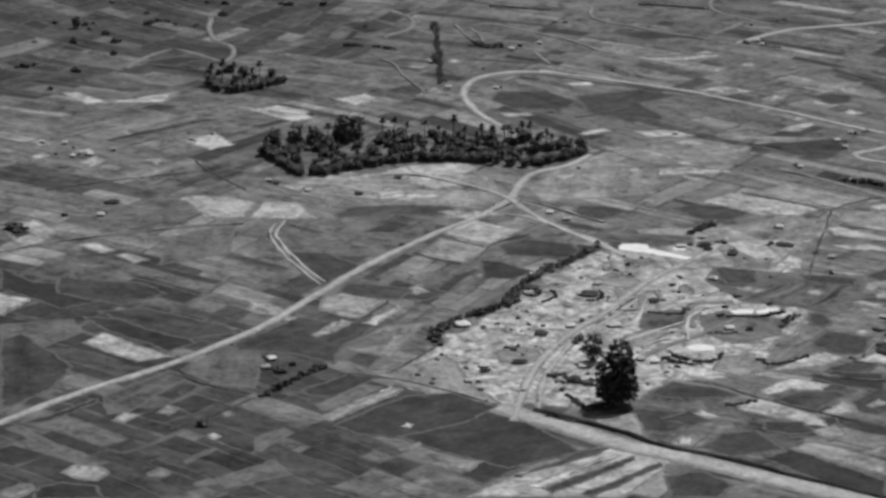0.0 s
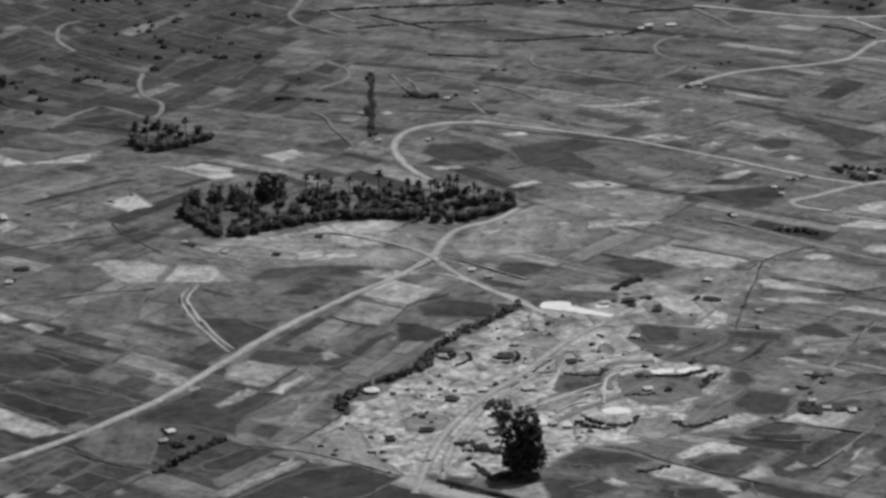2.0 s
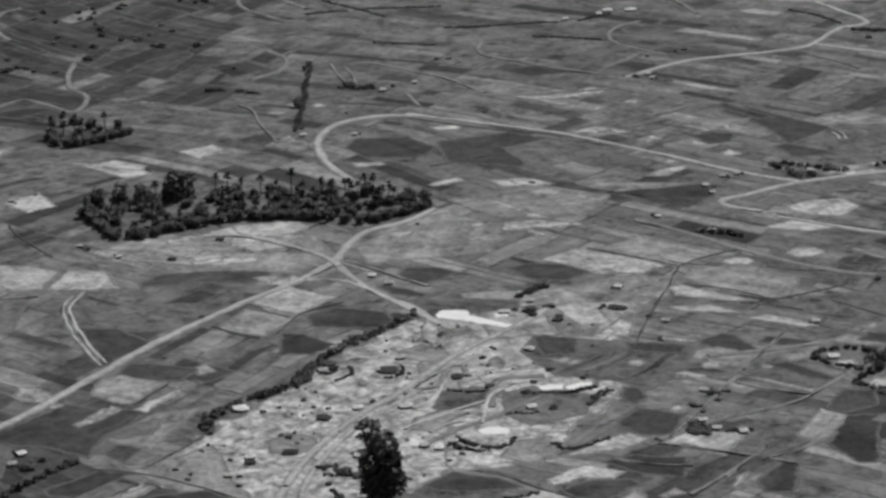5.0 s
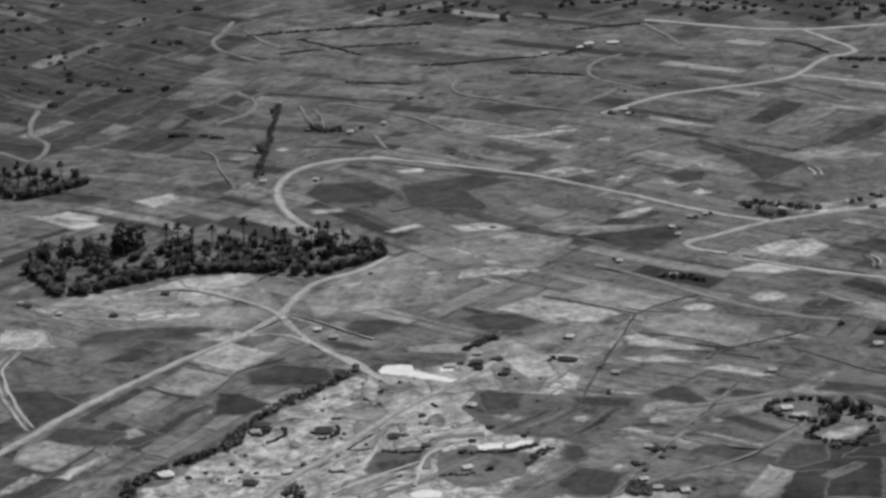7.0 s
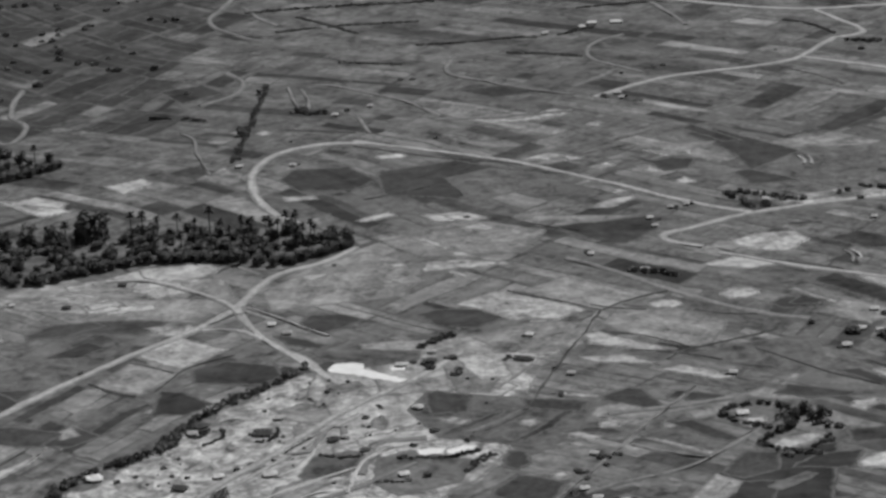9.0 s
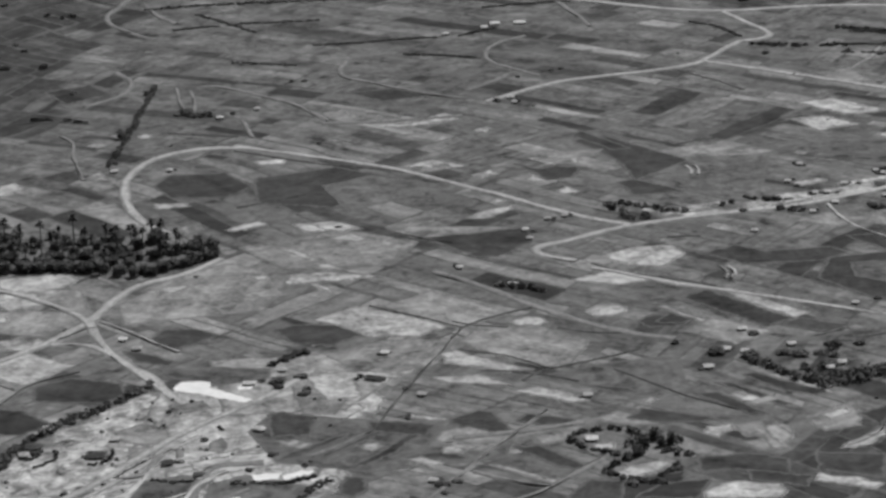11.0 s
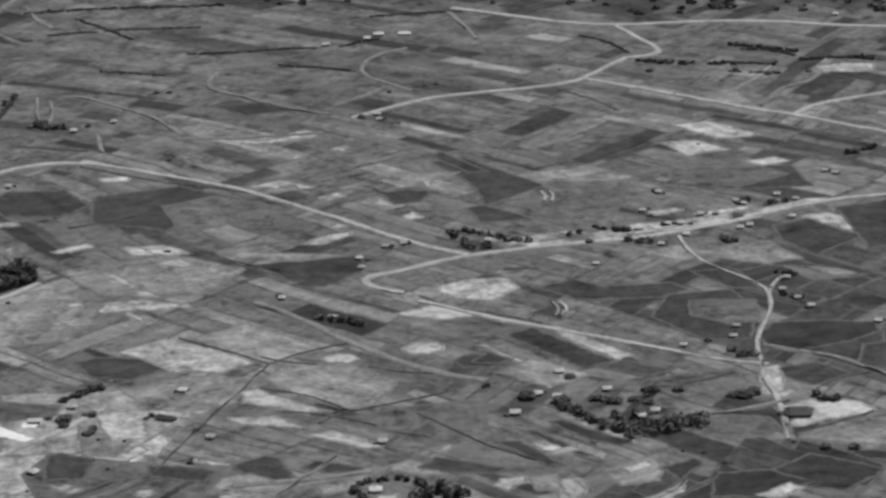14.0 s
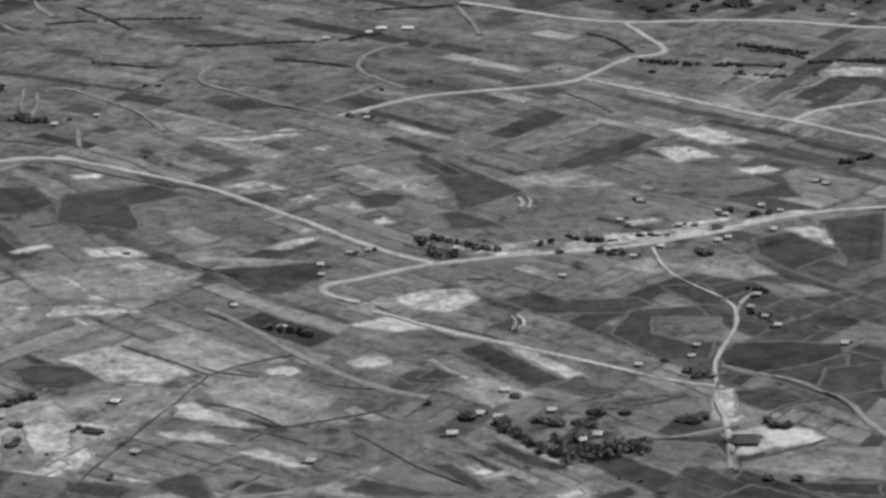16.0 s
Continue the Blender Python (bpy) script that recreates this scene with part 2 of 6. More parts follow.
def field(tone, *corners):
    """One field, slightly raised, with uneven edges and rows along its longest side."""
    poly = np.array(corners, float)
    if len(poly) > 5 and tone > 4:
        poly = spline([*poly, poly[0]], 2.5)[:-1]
    rim, ragged = [], (0.8, 0.8, 0.8, 0.9, 1.0, 0.9, 0.8, 5.0)[tone]
    for a, b in zip(poly, np.roll(poly, -1, axis=0)):
        count = max(2, int(np.linalg.norm(b - a) / 2.2))
        for s in np.linspace(0, 1, count, endpoint=False):
            p = a + (b - a) * s
            v = noise.noise_vector((p[0] * 0.1, p[1] * 0.1, len(LAYERS) * 1.3))
            f = noise.noise_vector((p[0] * 0.4, p[1] * 0.4, 7.7))
            rim.append((p[0] + v.x * ragged + f.x * 0.9, p[1] + v.y * ragged + f.y * 0.9))
    middle = tuple(poly.mean(0))
    probe = rim[::2] + [middle]
    low, high = np.min(rim, axis=0), np.max(rim, axis=0)
    layer = 0
    for other, olow, ohigh, oprobe, olayer in LAYERS:
        if olayer >= layer and (low < ohigh).all() and (high > olow).all():
            if any(inside(p, other) for p in probe) or any(inside(p, rim) for p in oprobe):
                layer = olayer + 1
    LAYERS.append((rim, low, high, probe, layer))
    top = 0.10 + 0.025 * layer
    sides = np.roll(poly, -1, axis=0) - poly
    longest = sides[np.argmax(np.linalg.norm(sides, axis=1))]
    u = longest / np.linalg.norm(longest)
    area = sum(a[0] * b[1] - b[0] * a[1] for a, b in zip(rim, rim[1:] + rim[:1]))
    if area < 0:
        rim = rim[::-1]
    k, edge = len(rim), np.array(rim)
    along = np.roll(edge, -2, axis=0) - np.roll(edge, 2, axis=0)
    along /= np.maximum(np.linalg.norm(along, axis=1), 1e-6)[:, None]
    inward = np.stack((-along[:, 1], along[:, 0]), axis=1)
    verge = np.full(k, 2.2 if tone != 6 else 0.7)
    for _ in range(4):
        inner = edge + inward * verge[:, None]
        gap = np.min(np.linalg.norm(inner[:, None] - edge[None], axis=2), axis=1)
        verge = np.where(gap < verge * 0.7, verge * 0.5, verge)
    inner = edge + inward * verge[:, None]
    verts = [(x, y, top) for x, y in rim]
    for x, y in rim:
        out = Vector((x - middle[0], y - middle[1])).normalized() * 0.5
        verts.append((x + out.x, y + out.y, 0.0))
    verts += [(x, y, top + 0.008) for x, y in rim] + [(x, y, top + 0.008) for x, y in inner]
    faces = [tuple(range(k))]
    for i in range(k):
        j = (i + 1) % k
        faces += [(i, k + i, k + j, j), (3 * k + i, 2 * k + i, 2 * k + j, 3 * k + j)]
    bare = 1.0 if tone == 6 else 0.0
    margin = [(1.0, 0.0)] * k + [(bare, 0.0)] * (2 * k) + [(max(bare, v / 2.2), 0.0) for v in verge]
    shift = len(LAYERS) * 37.0
    uv = [(x * u[0] + y * u[1] + shift, -x * u[1] + y * u[0] + shift) for x, y, _ in verts]
    if middle[1] > 1275:
        far = FAR_FIELDS.setdefault(tone, ([], [], [], []))
        base = len(far[0])
        far[0].extend(verts)
        far[1].extend(tuple(base + i for i in f) for f in faces)
        far[2].extend(uv)
        far[3].extend(margin)
        return
    part("field", mesh("field", verts, faces, FIELD[tone], uv, margin=margin), ground)


# Dark crops and scrub, darkened further to imitate the lens's edge falloff.
DARK_ZONES = [[(-340.0, 1950.0), (-70.0, 1950.0), (-45.0, 1660.0), (-115.0, 1490.0), (-205.0, 1410.0), (-340.0, 1400.0)],
              [(-257.8, 1801.1), (-73.4, 1809.9), (-75.3, 1649.0), (-119.6, 1570.4), (-153.1, 1510.1), (-188.8, 1433.1)],
              [(-244.4, 1910.4), (-130.4, 1897.8), (-47.8, 1805.0), (-67.6, 1703.9), (-103.7, 1632.6), (-167.7, 1558.4)],
              [(133.6, 1804.5), (238.8, 1806.5), (420.9, 1809.8), (430.4, 1745.4), (331.8, 1748.9), (273.6, 1738.5), (213.2, 1753.2)],
              [(-17.1, 1869.6), (136.0, 1852.9), (153.7, 1777.3), (89.3, 1748.9), (11.3, 1784.6)],
              [(-202.1, 1125.5), (-154.8, 1121.8), (-89.5, 1065.0), (-114.8, 1031.6), (-163.0, 992.7), (-177.6, 980.3)],
              [(-173.9, 958.4), (-122.1, 1001.2), (-76.4, 1010.0), (-34.3, 1018.8), (-19.8, 957.4), (-40.3, 881.3), (-158.2, 865.2)],
              [(-116.5, 1665.7), (-74.1, 1652.9), (-42.8, 1577.7), (-52.8, 1510.4), (-75.3, 1501.7)],
              [(325.0, 1374.7), (436.6, 1405.8), (436.6, 1238.5), (394.4, 1258.3), (364.5, 1270.2), (332.1, 1298.7)],
              [(288.1, 1128.1), (331.8, 1179.1), (356.3, 1158.5), (349.0, 1057.5), (284.1, 1068.9)],
              [(-137.4, 1158.9), (-89.9, 1147.2), (-70.2, 1072.7), (-28.1, 1018.3), (-5.2, 968.4), (-98.4, 950.7)],
              [(333.9, 1185.4), (402.2, 1199.2), (408.8, 1127.0), (311.1, 1120.8), (318.0, 1161.0)]]


LIGHT_ZONE = [(-90.0, 1255.0), (-60.0, 1300.0), (60.0, 1325.0), (150.0, 1340.0), (215.0, 1290.0), (235.0, 1190.0), (190.0, 1110.0), (120.0, 1010.0), (70.0, 1000.0), (60.0, 1180.0), (20.0, 1215.0)]


def beyond(p):
    """True past the last ploughed land, where the rough pasture begins."""
    return p[1] + 22 * noise.noise((p[0] * 0.02, p[1] * 0.02, 8.0)) > 1445 + 0.5 * (p[0] + 50)


def small_plots():
    """The countless small plots between the larger fields: blocks of strips, in two skewed directions that bend slowly over the plain."""
    rng = random.Random(5)
    a, b = np.array((math.cos(radians(-33)), math.sin(radians(-33)))), np.array((math.cos(radians(56)), math.sin(radians(56))))
    start = np.array((80.0, 1100.0))
    made = [([], [], []) for _ in PLOTS]

    def spot(u, v):
        p = start + a * u + b * v
        w = noise.noise_vector((p[0] * 0.0035, p[1] * 0.0035, 2.0))
        f = noise.noise_vector((p[0] * 0.05, p[1] * 0.05, 5.0))
        return p[0] + w.x * 45 + f.x * 2.2, p[1] + w.y * 45 + f.y * 2.2

    def plot(u0, u1, v0, v1, mood):
        gap = rng.choice((0.2, 0.3, 0.4, 0.5, 0.9))
        u0, u1, v0, v1 = u0 + gap, u1 - gap, v0 + gap, v1 - gap
        if u1 - u0 < 1.5 or v1 - v0 < 1.5:
            return
        middle = spot((u0 + u1) / 2 + rng.uniform(-9, 9), (v0 + v1) / 2 + rng.uniform(-9, 9))
        dark, far = any(inside(middle, zone) for zone in DARK_ZONES), beyond(middle)
        light, deep = max(0.0, 14 + 24 * mood), max(0.0, 17 - 22 * mood)
        odds = (14, 84, 0, 2) if dark else (60, 6, 0, 42) if inside(middle, LIGHT_ZONE) else (14, deep * 0.6, 76, light * 0.5) if far else (70, deep, 0, light)
        verts, faces, uv = made[rng.choices((0, 1, 2, 3), odds)[0]]
        skew = rng.uniform(-0.06, 0.06) * (v1 - v0)
        ends = [(u0 + skew, v0), (u1 + skew, v0), (u1 - skew, v1), (u0 - skew, v1)]
        base, lift, rim = len(verts), rng.uniform(0.03, 0.08), []
        for p, q in zip(ends, ends[1:] + ends[:1]):
            count = max(2, int((abs(q[0] - p[0]) + abs(q[1] - p[1])) / 5))
            for s in np.linspace(0, 1, count, endpoint=False):
                rim.append(spot(p[0] + (q[0] - p[0]) * s, p[1] + (q[1] - p[1]) * s))
        verts += [(x, y, lift) for x, y in rim]
        along = a if u1 - u0 > v1 - v0 else b
        uv += [(x * along[0] + y * along[1] + base, -x * along[1] + y * along[0] + base) for x, y in rim]
        faces.append(tuple(range(base, base + len(rim))))

    v = -420.0
    while v < 1500:
        depth, u = rng.uniform(26, 58), -900.0 + rng.uniform(0, 60)
        while u < 1000:
            length = rng.uniform(34, 80)
            x, y = spot(u, v)
            if -420 < x < 620 and 840 < y < 2150:
                mood, across = rng.uniform(-0.6, 0.6), rng.random() < 0.3
                wide, deep = (depth, length) if across else (length, depth)
                w = 0.0
                while w < deep - 2:
                    step = min(rng.uniform(4.5, 15), deep - w)
                    cuts = sorted(rng.uniform(0.15, 0.85) for _ in range(rng.choice((0, 0, 1, 1, 2))))
                    for c0, c1 in zip([0, *cuts], [*cuts, 1]):
                        span = (c0 * wide, c1 * wide)
                        if across:
                            plot(u + w, u + w + step, v + span[0], v + span[1], mood)
                        else:
                            plot(u + span[0], u + span[1], v + w, v + w + step, mood)
                    w += step
            u += length + rng.choice((0.0, 0.0, 1.2))
        v += depth + rng.choice((0.0, 0.0, 1.2))
    for mat, words, (verts, faces, uv) in zip(PLOTS, ("patchwork of small grey farm plots", "small plots with dark crops and some vignette darkening", "rough grass plots in the far country", "small plots of light stubble"), made):
        data = mesh("small_plots", verts, faces, mat, uv)
        tagged(part("small_plot", data, ground, words), kind="stuff")


small_plots()

# ---- roads and banks ----
ROADS = []


def road(name, width, pts):
    """A packed dirt road on a low bank, with worn edges."""
    h = 0.36 + 0.006 * len(ROADS)
    half = width * 0.38
    out = half * 1.35 + 0.3
    profile = [(-out, 0.0), (-half, h), (-half * 0.5, h + 0.02), (0, h + 0.04), (half * 0.5, h + 0.02), (half, h), (out, 0.0)]
    verts, faces, uv = ribbon(spline(pts, 3.5), profile, 1.0, len(ROADS) + 1)
    faint = name.startswith(("far_lane", "far_track", "far_bend", "far_loop", "light_path", "loop_spur", "diagonal_track", "south_lane", "yard_access"))
    ob = new(name, mesh(name, verts, faces, PATH_SOIL if name == "hut_path" else WORN if name == "field_bund" else FAINT if faint else DIRT, uv, True))
    ROADS.append(ob)
    label = "narrow pale dirt track between the fields" if width < 3.6 else "pale packed dirt road across the farmland"
    return tagged(ob, label, "road", kind="structure")


def bank(name, width, pts):
    """An overgrown dark bank beside a ditch."""
    high = 1.4 if name == "canal_bank" else 0.42
    verts, faces, uv = ribbon(spline(pts, 2.4), [(-width * 0.36, 0.0), (-width * 0.18, 0.8 * high), (width * 0.04, high), (width * 0.2, 0.8 * high), (width * 0.36, 0.0)], 0.8, len(pts) + width)
    return tagged(new(name, mesh(name, verts, faces, SHADED_BANK if name == "canal_bank" else BANK, uv, True)), "dark weedy bank along a narrow field ditch", "bank", kind="structure")


road("main_road", 4.1, [(-173.9, 946.6), (-158.8, 965.9), (-132.4, 999.3), (-103.8, 1029.3), (-72.2, 1072.7), (-51.8, 1113.6), (-32.2, 1152.7), (-6.5, 1194.7), (18.4, 1229.3), (29.7, 1252.3), (33.9, 1273.7), (41.4, 1293.3), (56.4, 1305.6), (69.2, 1325.5)])
road("spur_track", 2.3, [(19.2, 1230.3), (23.5, 1242.4), (30.7, 1250.3)])
road("paired_rut_track", 1.4, [(-72.9, 1212.7), (-75.8, 1200.1), (-76.0, 1189.3), (-69.2, 1166.4), (-60.1, 1145.1), (-51.0, 1125.8)])
road("paired_rut_track", 1.4, [(-70.8, 1211.3), (-72.9, 1198.0), (-73.0, 1188.0), (-66.0, 1166.5), (-57.6, 1146.5), (-49.1, 1128.4)])
road("village_approach_track", 3.8, [(30.3, 1251.1), (34.7, 1238.8), (43.3, 1221.0), (55.2, 1204.8), (66.1, 1192.5), (75.3, 1177.2), (83.1, 1168.7)])
road("verge_track", 3.2, [(20.4, 1227.8), (36.1, 1225.7), (49.6, 1211.9), (62.6, 1194.4), (71.4, 1181.8)])
road("village_street", 3.6, [(26.9, 978.4), (29.9, 1000.6), (34.1, 1026.0), (42.1, 1052.8), (52.7, 1077.4), (65.0, 1098.3), (77.6, 1124.4), (87.5, 1142.9), (100.0, 1161.4), (111.6, 1177.0), (124.2, 1200.9)])
road("village_street_lane", 2.2, [(36.0, 989.7), (37.8, 1012.9), (41.9, 1034.4), (49.2, 1057.0), (59.0, 1077.6), (71.4, 1099.1), (84.3, 1124.6), (93.1, 1139.8)])
road("canal_road", 12.0, [(21.1, 992.0), (45.6, 974.0), (65.4, 958.9), (85.0, 949.0), (113.4, 931.7), (141.1, 915.9), (176.9, 896.3)])
road("loop_road", 4.4, [(29.1, 1368.7), (21.1, 1383.5), (14.0, 1401.3), (8.7, 1424.8), (8.8, 1443.1), (13.0, 1458.8), (22.7, 1470.6), (38.5, 1478.2), (55.0, 1478.0)])
road("field_road", 3.4, [(48.4, 1482.0), (66.9, 1473.7), (89.2, 1463.8), (111.1, 1454.0), (127.5, 1445.4), (143.9, 1433.5), (162.8, 1418.7), (181.3, 1404.3), (201.8, 1387.1), (221.7, 1373.3), (234.9, 1367.3)])
road("loop_spur", 1.9, [(40.2, 1531.5), (45.9, 1521.9), (51.2, 1506.1), (54.7, 1494.3)])
road("main_east_road", 4.0, [(214.9, 1322.1), (204.3, 1326.3), (198.2, 1332.6), (198.2, 1338.9), (209.0, 1345.9), (231.5, 1363.7), (254.8, 1374.4), (278.4, 1383.1), (302.2, 1391.1), (326.4, 1404.6), (351.1, 1421.4)])
road("south_road", 2.8, [(221.4, 1313.1), (230.7, 1308.9), (254.1, 1295.6), (276.2, 1286.4), (297.9, 1277.5), (319.1, 1267.7), (339.8, 1259.1), (355.8, 1255.4)])
road("south_lane", 2.8, [(353.4, 1274.2), (364.5, 1270.2), (378.6, 1265.1), (388.7, 1256.6), (398.7, 1247.3), (406.8, 1230.3), (418.3, 1210.6)])
road("diagonal_track", 3.6, [(158.6, 1309.1), (181.5, 1289.8), (200.7, 1269.8), (220.7, 1252.8), (239.3, 1240.5), (256.3, 1234.4)])
road("farm_lane", 1.35, [(353.6, 1253.6), (351.6, 1274.0), (352.3, 1290.1), (355.7, 1310.8), (354.7, 1329.5), (349.3, 1340.7), (340.1, 1350.4), (330.6, 1361.0), (323.2, 1374.5), (317.7, 1393.1)])
road("farm_lane_spur", 1.5, [(354.7, 1330.7), (357.2, 1342.7), (360.3, 1349.0)])
road("yard_path", 2.1, [(353.7, 1258.5), (354.3, 1242.3), (358.5, 1226.8), (361.1, 1211.6), (362.6, 1199.3), (363.4, 1188.2)])
road("far_main_road", 3.8, [(159.2, 1551.5), (173.0, 1566.5), (197.1, 1587.7), (236.0, 1603.1), (256.7, 1614.3), (265.3, 1627.3), (272.5, 1642.4), (280.0, 1656.8)])
road("far_branch_road", 4.0, [(263.1, 1620.4), (295.3, 1602.1), (322.5, 1586.2), (343.8, 1573.2), (362.1, 1564.8), (382.5, 1552.3), (412.5, 1534.4)])
road("far_fork", 4.2, [(363.3, 1565.7), (372.4, 1578.7), (388.1, 1591.1), (414.7, 1606.0)])
road("far_cross_road", 4.9, [(183.4, 1751.4), (214.7, 1737.1), (245.3, 1724.3), (274.8, 1719.4), (303.5, 1725.7), (346.7, 1728.9), (389.8, 1721.1), (423.8, 1719.7)])
road("far_link_road", 3.2, [(272.0, 1717.1), (284.8, 1694.6), (295.8, 1673.7), (292.2, 1663.3), (280.0, 1656.8)])
road("far_bend_track", 2.5, [(182.4, 1596.6), (170.0, 1607.8), (158.7, 1619.1), (152.7, 1631.9), (152.7, 1647.0), (158.3, 1661.6), (169.7, 1672.4)])
road("far_lane", 2.1, [(81.9, 1626.7), (80.9, 1612.8), (84.8, 1597.3), (102.4, 1584.6), (124.4, 1568.5), (141.9, 1559.9), (158.5, 1556.0)])
road("far_lane", 2.5, [(86.8, 1520.7), (75.3, 1537.8), (62.7, 1552.6), (46.2, 1565.8), (26.3, 1580.2), (14.9, 1581.7)])
road("far_lane", 2.7, [(-56.2, 1770.2), (-58.7, 1745.6), (-61.7, 1721.7), (-52.7, 1699.9), (-36.1, 1681.8), (-25.5, 1672.1)])
road("far_lane", 2.7, [(-46.9, 1748.5), (-34.9, 1724.5), (-20.4, 1704.7)])
road("far_loop_track", 2.7, [(-169.6, 1465.4), (-163.7, 1485.1), (-149.6, 1506.9), (-133.6, 1497.5), (-120.1, 1484.9), (-115.8, 1500.5), (-118.1, 1517.4), (-127.9, 1530.7), (-132.9, 1551.7), (-134.6, 1582.0)])
road("far_bend_track", 2.7, [(-33.2, 1607.9), (-22.8, 1593.2), (-20.8, 1572.4), (-27.0, 1557.6), (-36.8, 1547.7)])
road("far_lane", 1.3, [(-37.3, 1498.4), (-29.2, 1487.7), (-23.0, 1463.2), (-11.6, 1430.5)])
road("far_lane", 1.3, [(2.7, 1578.3), (8.7, 1558.0), (16.0, 1531.3)])
road("far_bend_track", 2.8, [(-185.2, 1706.2), (-194.4, 1691.5), (-191.4, 1657.1), (-178.2, 1631.0)])
road("light_path", 1.8, [(160.8, 1053.2), (184.3, 1073.6), (212.0, 1090.3), (229.7, 1114.9), (247.7, 1144.4)])
road("light_path", 3.7, [(99.6, 1084.0), (100.2, 1103.4), (103.4, 1112.8), (119.4, 1116.1)])
road("light_path", 2.3, [(76.3, 1046.3), (89.9, 1063.7), (101.3, 1074.7), (117.9, 1094.3)])
road("light_path", 2.3, [(71.4, 1102.2), (80.0, 1105.6), (82.1, 1121.4), (87.6, 1128.0), (90.9, 1115.4)])
road("light_path", 3.2, [(182.3, 1138.1), (196.0, 1141.9), (212.1, 1147.1), (226.2, 1153.0)])
road("far_track", 1.4, [(10.7, 1574.0), (16.4, 1555.6), (19.8, 1535.8)])
road("far_track", 2.5, [(84.7, 1516.1), (109.4, 1518.4), (131.2, 1522.9), (150.1, 1528.4)])
road("far_track", 2.2, [(347.7, 1579.0), (357.6, 1606.2), (369.9, 1619.1), (374.9, 1635.1)])
road("far_track", 2.4, [(181.3, 1744.4), (192.8, 1718.2), (202.9, 1690.8)])
road("far_track", 1.7, [(-188.5, 1158.6), (-168.8, 1172.3), (-143.7, 1186.0), (-113.0, 1198.8), (-88.7, 1205.5)])
road("bare_ring", 1.3, [(272.8, 1314.2), (274.9, 1311.0), (276.0, 1304.8), (274.9, 1300.8)])
road("bare_ring", 1.3, [(275.4, 1315.1), (278.0, 1310.2), (278.7, 1303.5), (277.3, 1300.5)])
road("bare_ring", 1.3, [(257.1, 1447.2), (259.5, 1442.4), (259.3, 1435.3)])
road("bare_ring", 1.3, [(260.0, 1448.9), (262.7, 1442.8), (262.6, 1434.9)])
road("hut_path", 1.3, [(71.5, 1082.2), (76.9, 1088.5), (80.1, 1100.0), (83.4, 1112.4), (93.2, 1121.0)])
road("hut_path", 1.3, [(97.1, 1068.3), (97.8, 1083.7), (101.2, 1099.5), (108.3, 1108.0)])
road("hut_path", 1.6, [(69.4, 1062.0), (79.4, 1074.2), (89.4, 1082.4), (97.6, 1090.0)])
road("hut_path", 1.5, [(78.9, 1059.1), (86.8, 1068.2), (95.5, 1070.1)])
road("field_bund", 1.0, [(164.7, 1054.9), (177.4, 1083.1), (193.6, 1121.9), (213.1, 1163.5)])
road("field_bund", 0.9, [(196.7, 1034.4), (212.8, 1048.0), (225.6, 1075.8)])
road("field_bund", 0.9, [(170.1, 1003.3), (182.9, 1021.1), (198.7, 1047.7)])
road("field_bund", 0.9, [(191.7, 1109.8), (207.0, 1101.2), (219.3, 1097.4)])
road("field_bund", 0.8, [(160.4, 1049.4), (176.3, 1044.4), (190.1, 1039.5), (207.4, 1032.0)])
road("field_bund", 0.8, [(143.8, 1035.7), (155.7, 1030.8), (171.5, 1028.6)])
road("yard_access", 2.1, [(325.4, 1207.0), (342.7, 1210.6), (352.4, 1215.2), (363.0, 1222.9)])
road("main_east_road", 3.6, [(343.5, 1417.7), (356.4, 1426.5), (369.4, 1435.4), (382.6, 1443.0), (400.6, 1449.1), (427.6, 1455.4)])
road("junction_track", 3.2, [(-29.8, 1285.0), (-13.5, 1285.7), (4.8, 1274.9), (23.6, 1258.8), (32.4, 1244.3)])
road("field_path", 1.0, [(34.4, 1252.1), (42.6, 1244.8), (50.7, 1237.7), (61.6, 1227.1), (70.9, 1219.6)])

bank("canal_bank", 3.4, [(34.6, 989.5), (43.8, 984.5), (58.0, 975.4), (67.9, 968.9), (75.6, 960.7), (85.3, 954.4), (95.1, 950.2), (108.5, 943.2), (123.4, 932.8), (141.8, 921.9), (154.1, 914.2), (175.8, 901.5)])
bank("street_bank", 1.5, [(61.9, 1093.5), (66.9, 1103.8), (72.7, 1114.9)])
bank("street_bank", 1.0, [(39.5, 1026.7), (37.7, 1011.7), (36.6, 995.4)])
bank("street_bank", 0.8, [(70.2, 1102.5), (75.4, 1112.3), (80.7, 1120.3)])
bank("field_bank", 1.5, [(-181.7, 1247.8), (-152.9, 1265.1), (-120.5, 1280.3)])
bank("field_bank", 1.9, [(136.8, 1269.7), (148.2, 1262.8), (158.0, 1257.4), (175.3, 1246.1)])
bank("field_bank", 1.4, [(175.3, 1246.1), (172.3, 1233.8), (169.8, 1219.9), (165.8, 1204.7), (162.5, 1191.3), (159.2, 1175.5), (154.9, 1153.8), (152.3, 1137.0)])
bank("field_bank", 1.7, [(175.3, 1246.1), (183.4, 1254.9), (193.8, 1263.6), (203.0, 1268.9)])
bank("field_bank", 1.9, [(176.1, 1222.6), (192.4, 1217.5), (203.9, 1210.5), (212.2, 1204.3), (221.7, 1209.7), (232.2, 1215.8), (246.1, 1225.2)])
bank("field_bank", 1.8, [(212.2, 1204.3), (207.3, 1199.9), (202.3, 1192.2)])
bank("field_bank", 1.7, [(188.1, 1202.4), (200.4, 1200.0), (210.9, 1197.0), (222.6, 1191.8)])
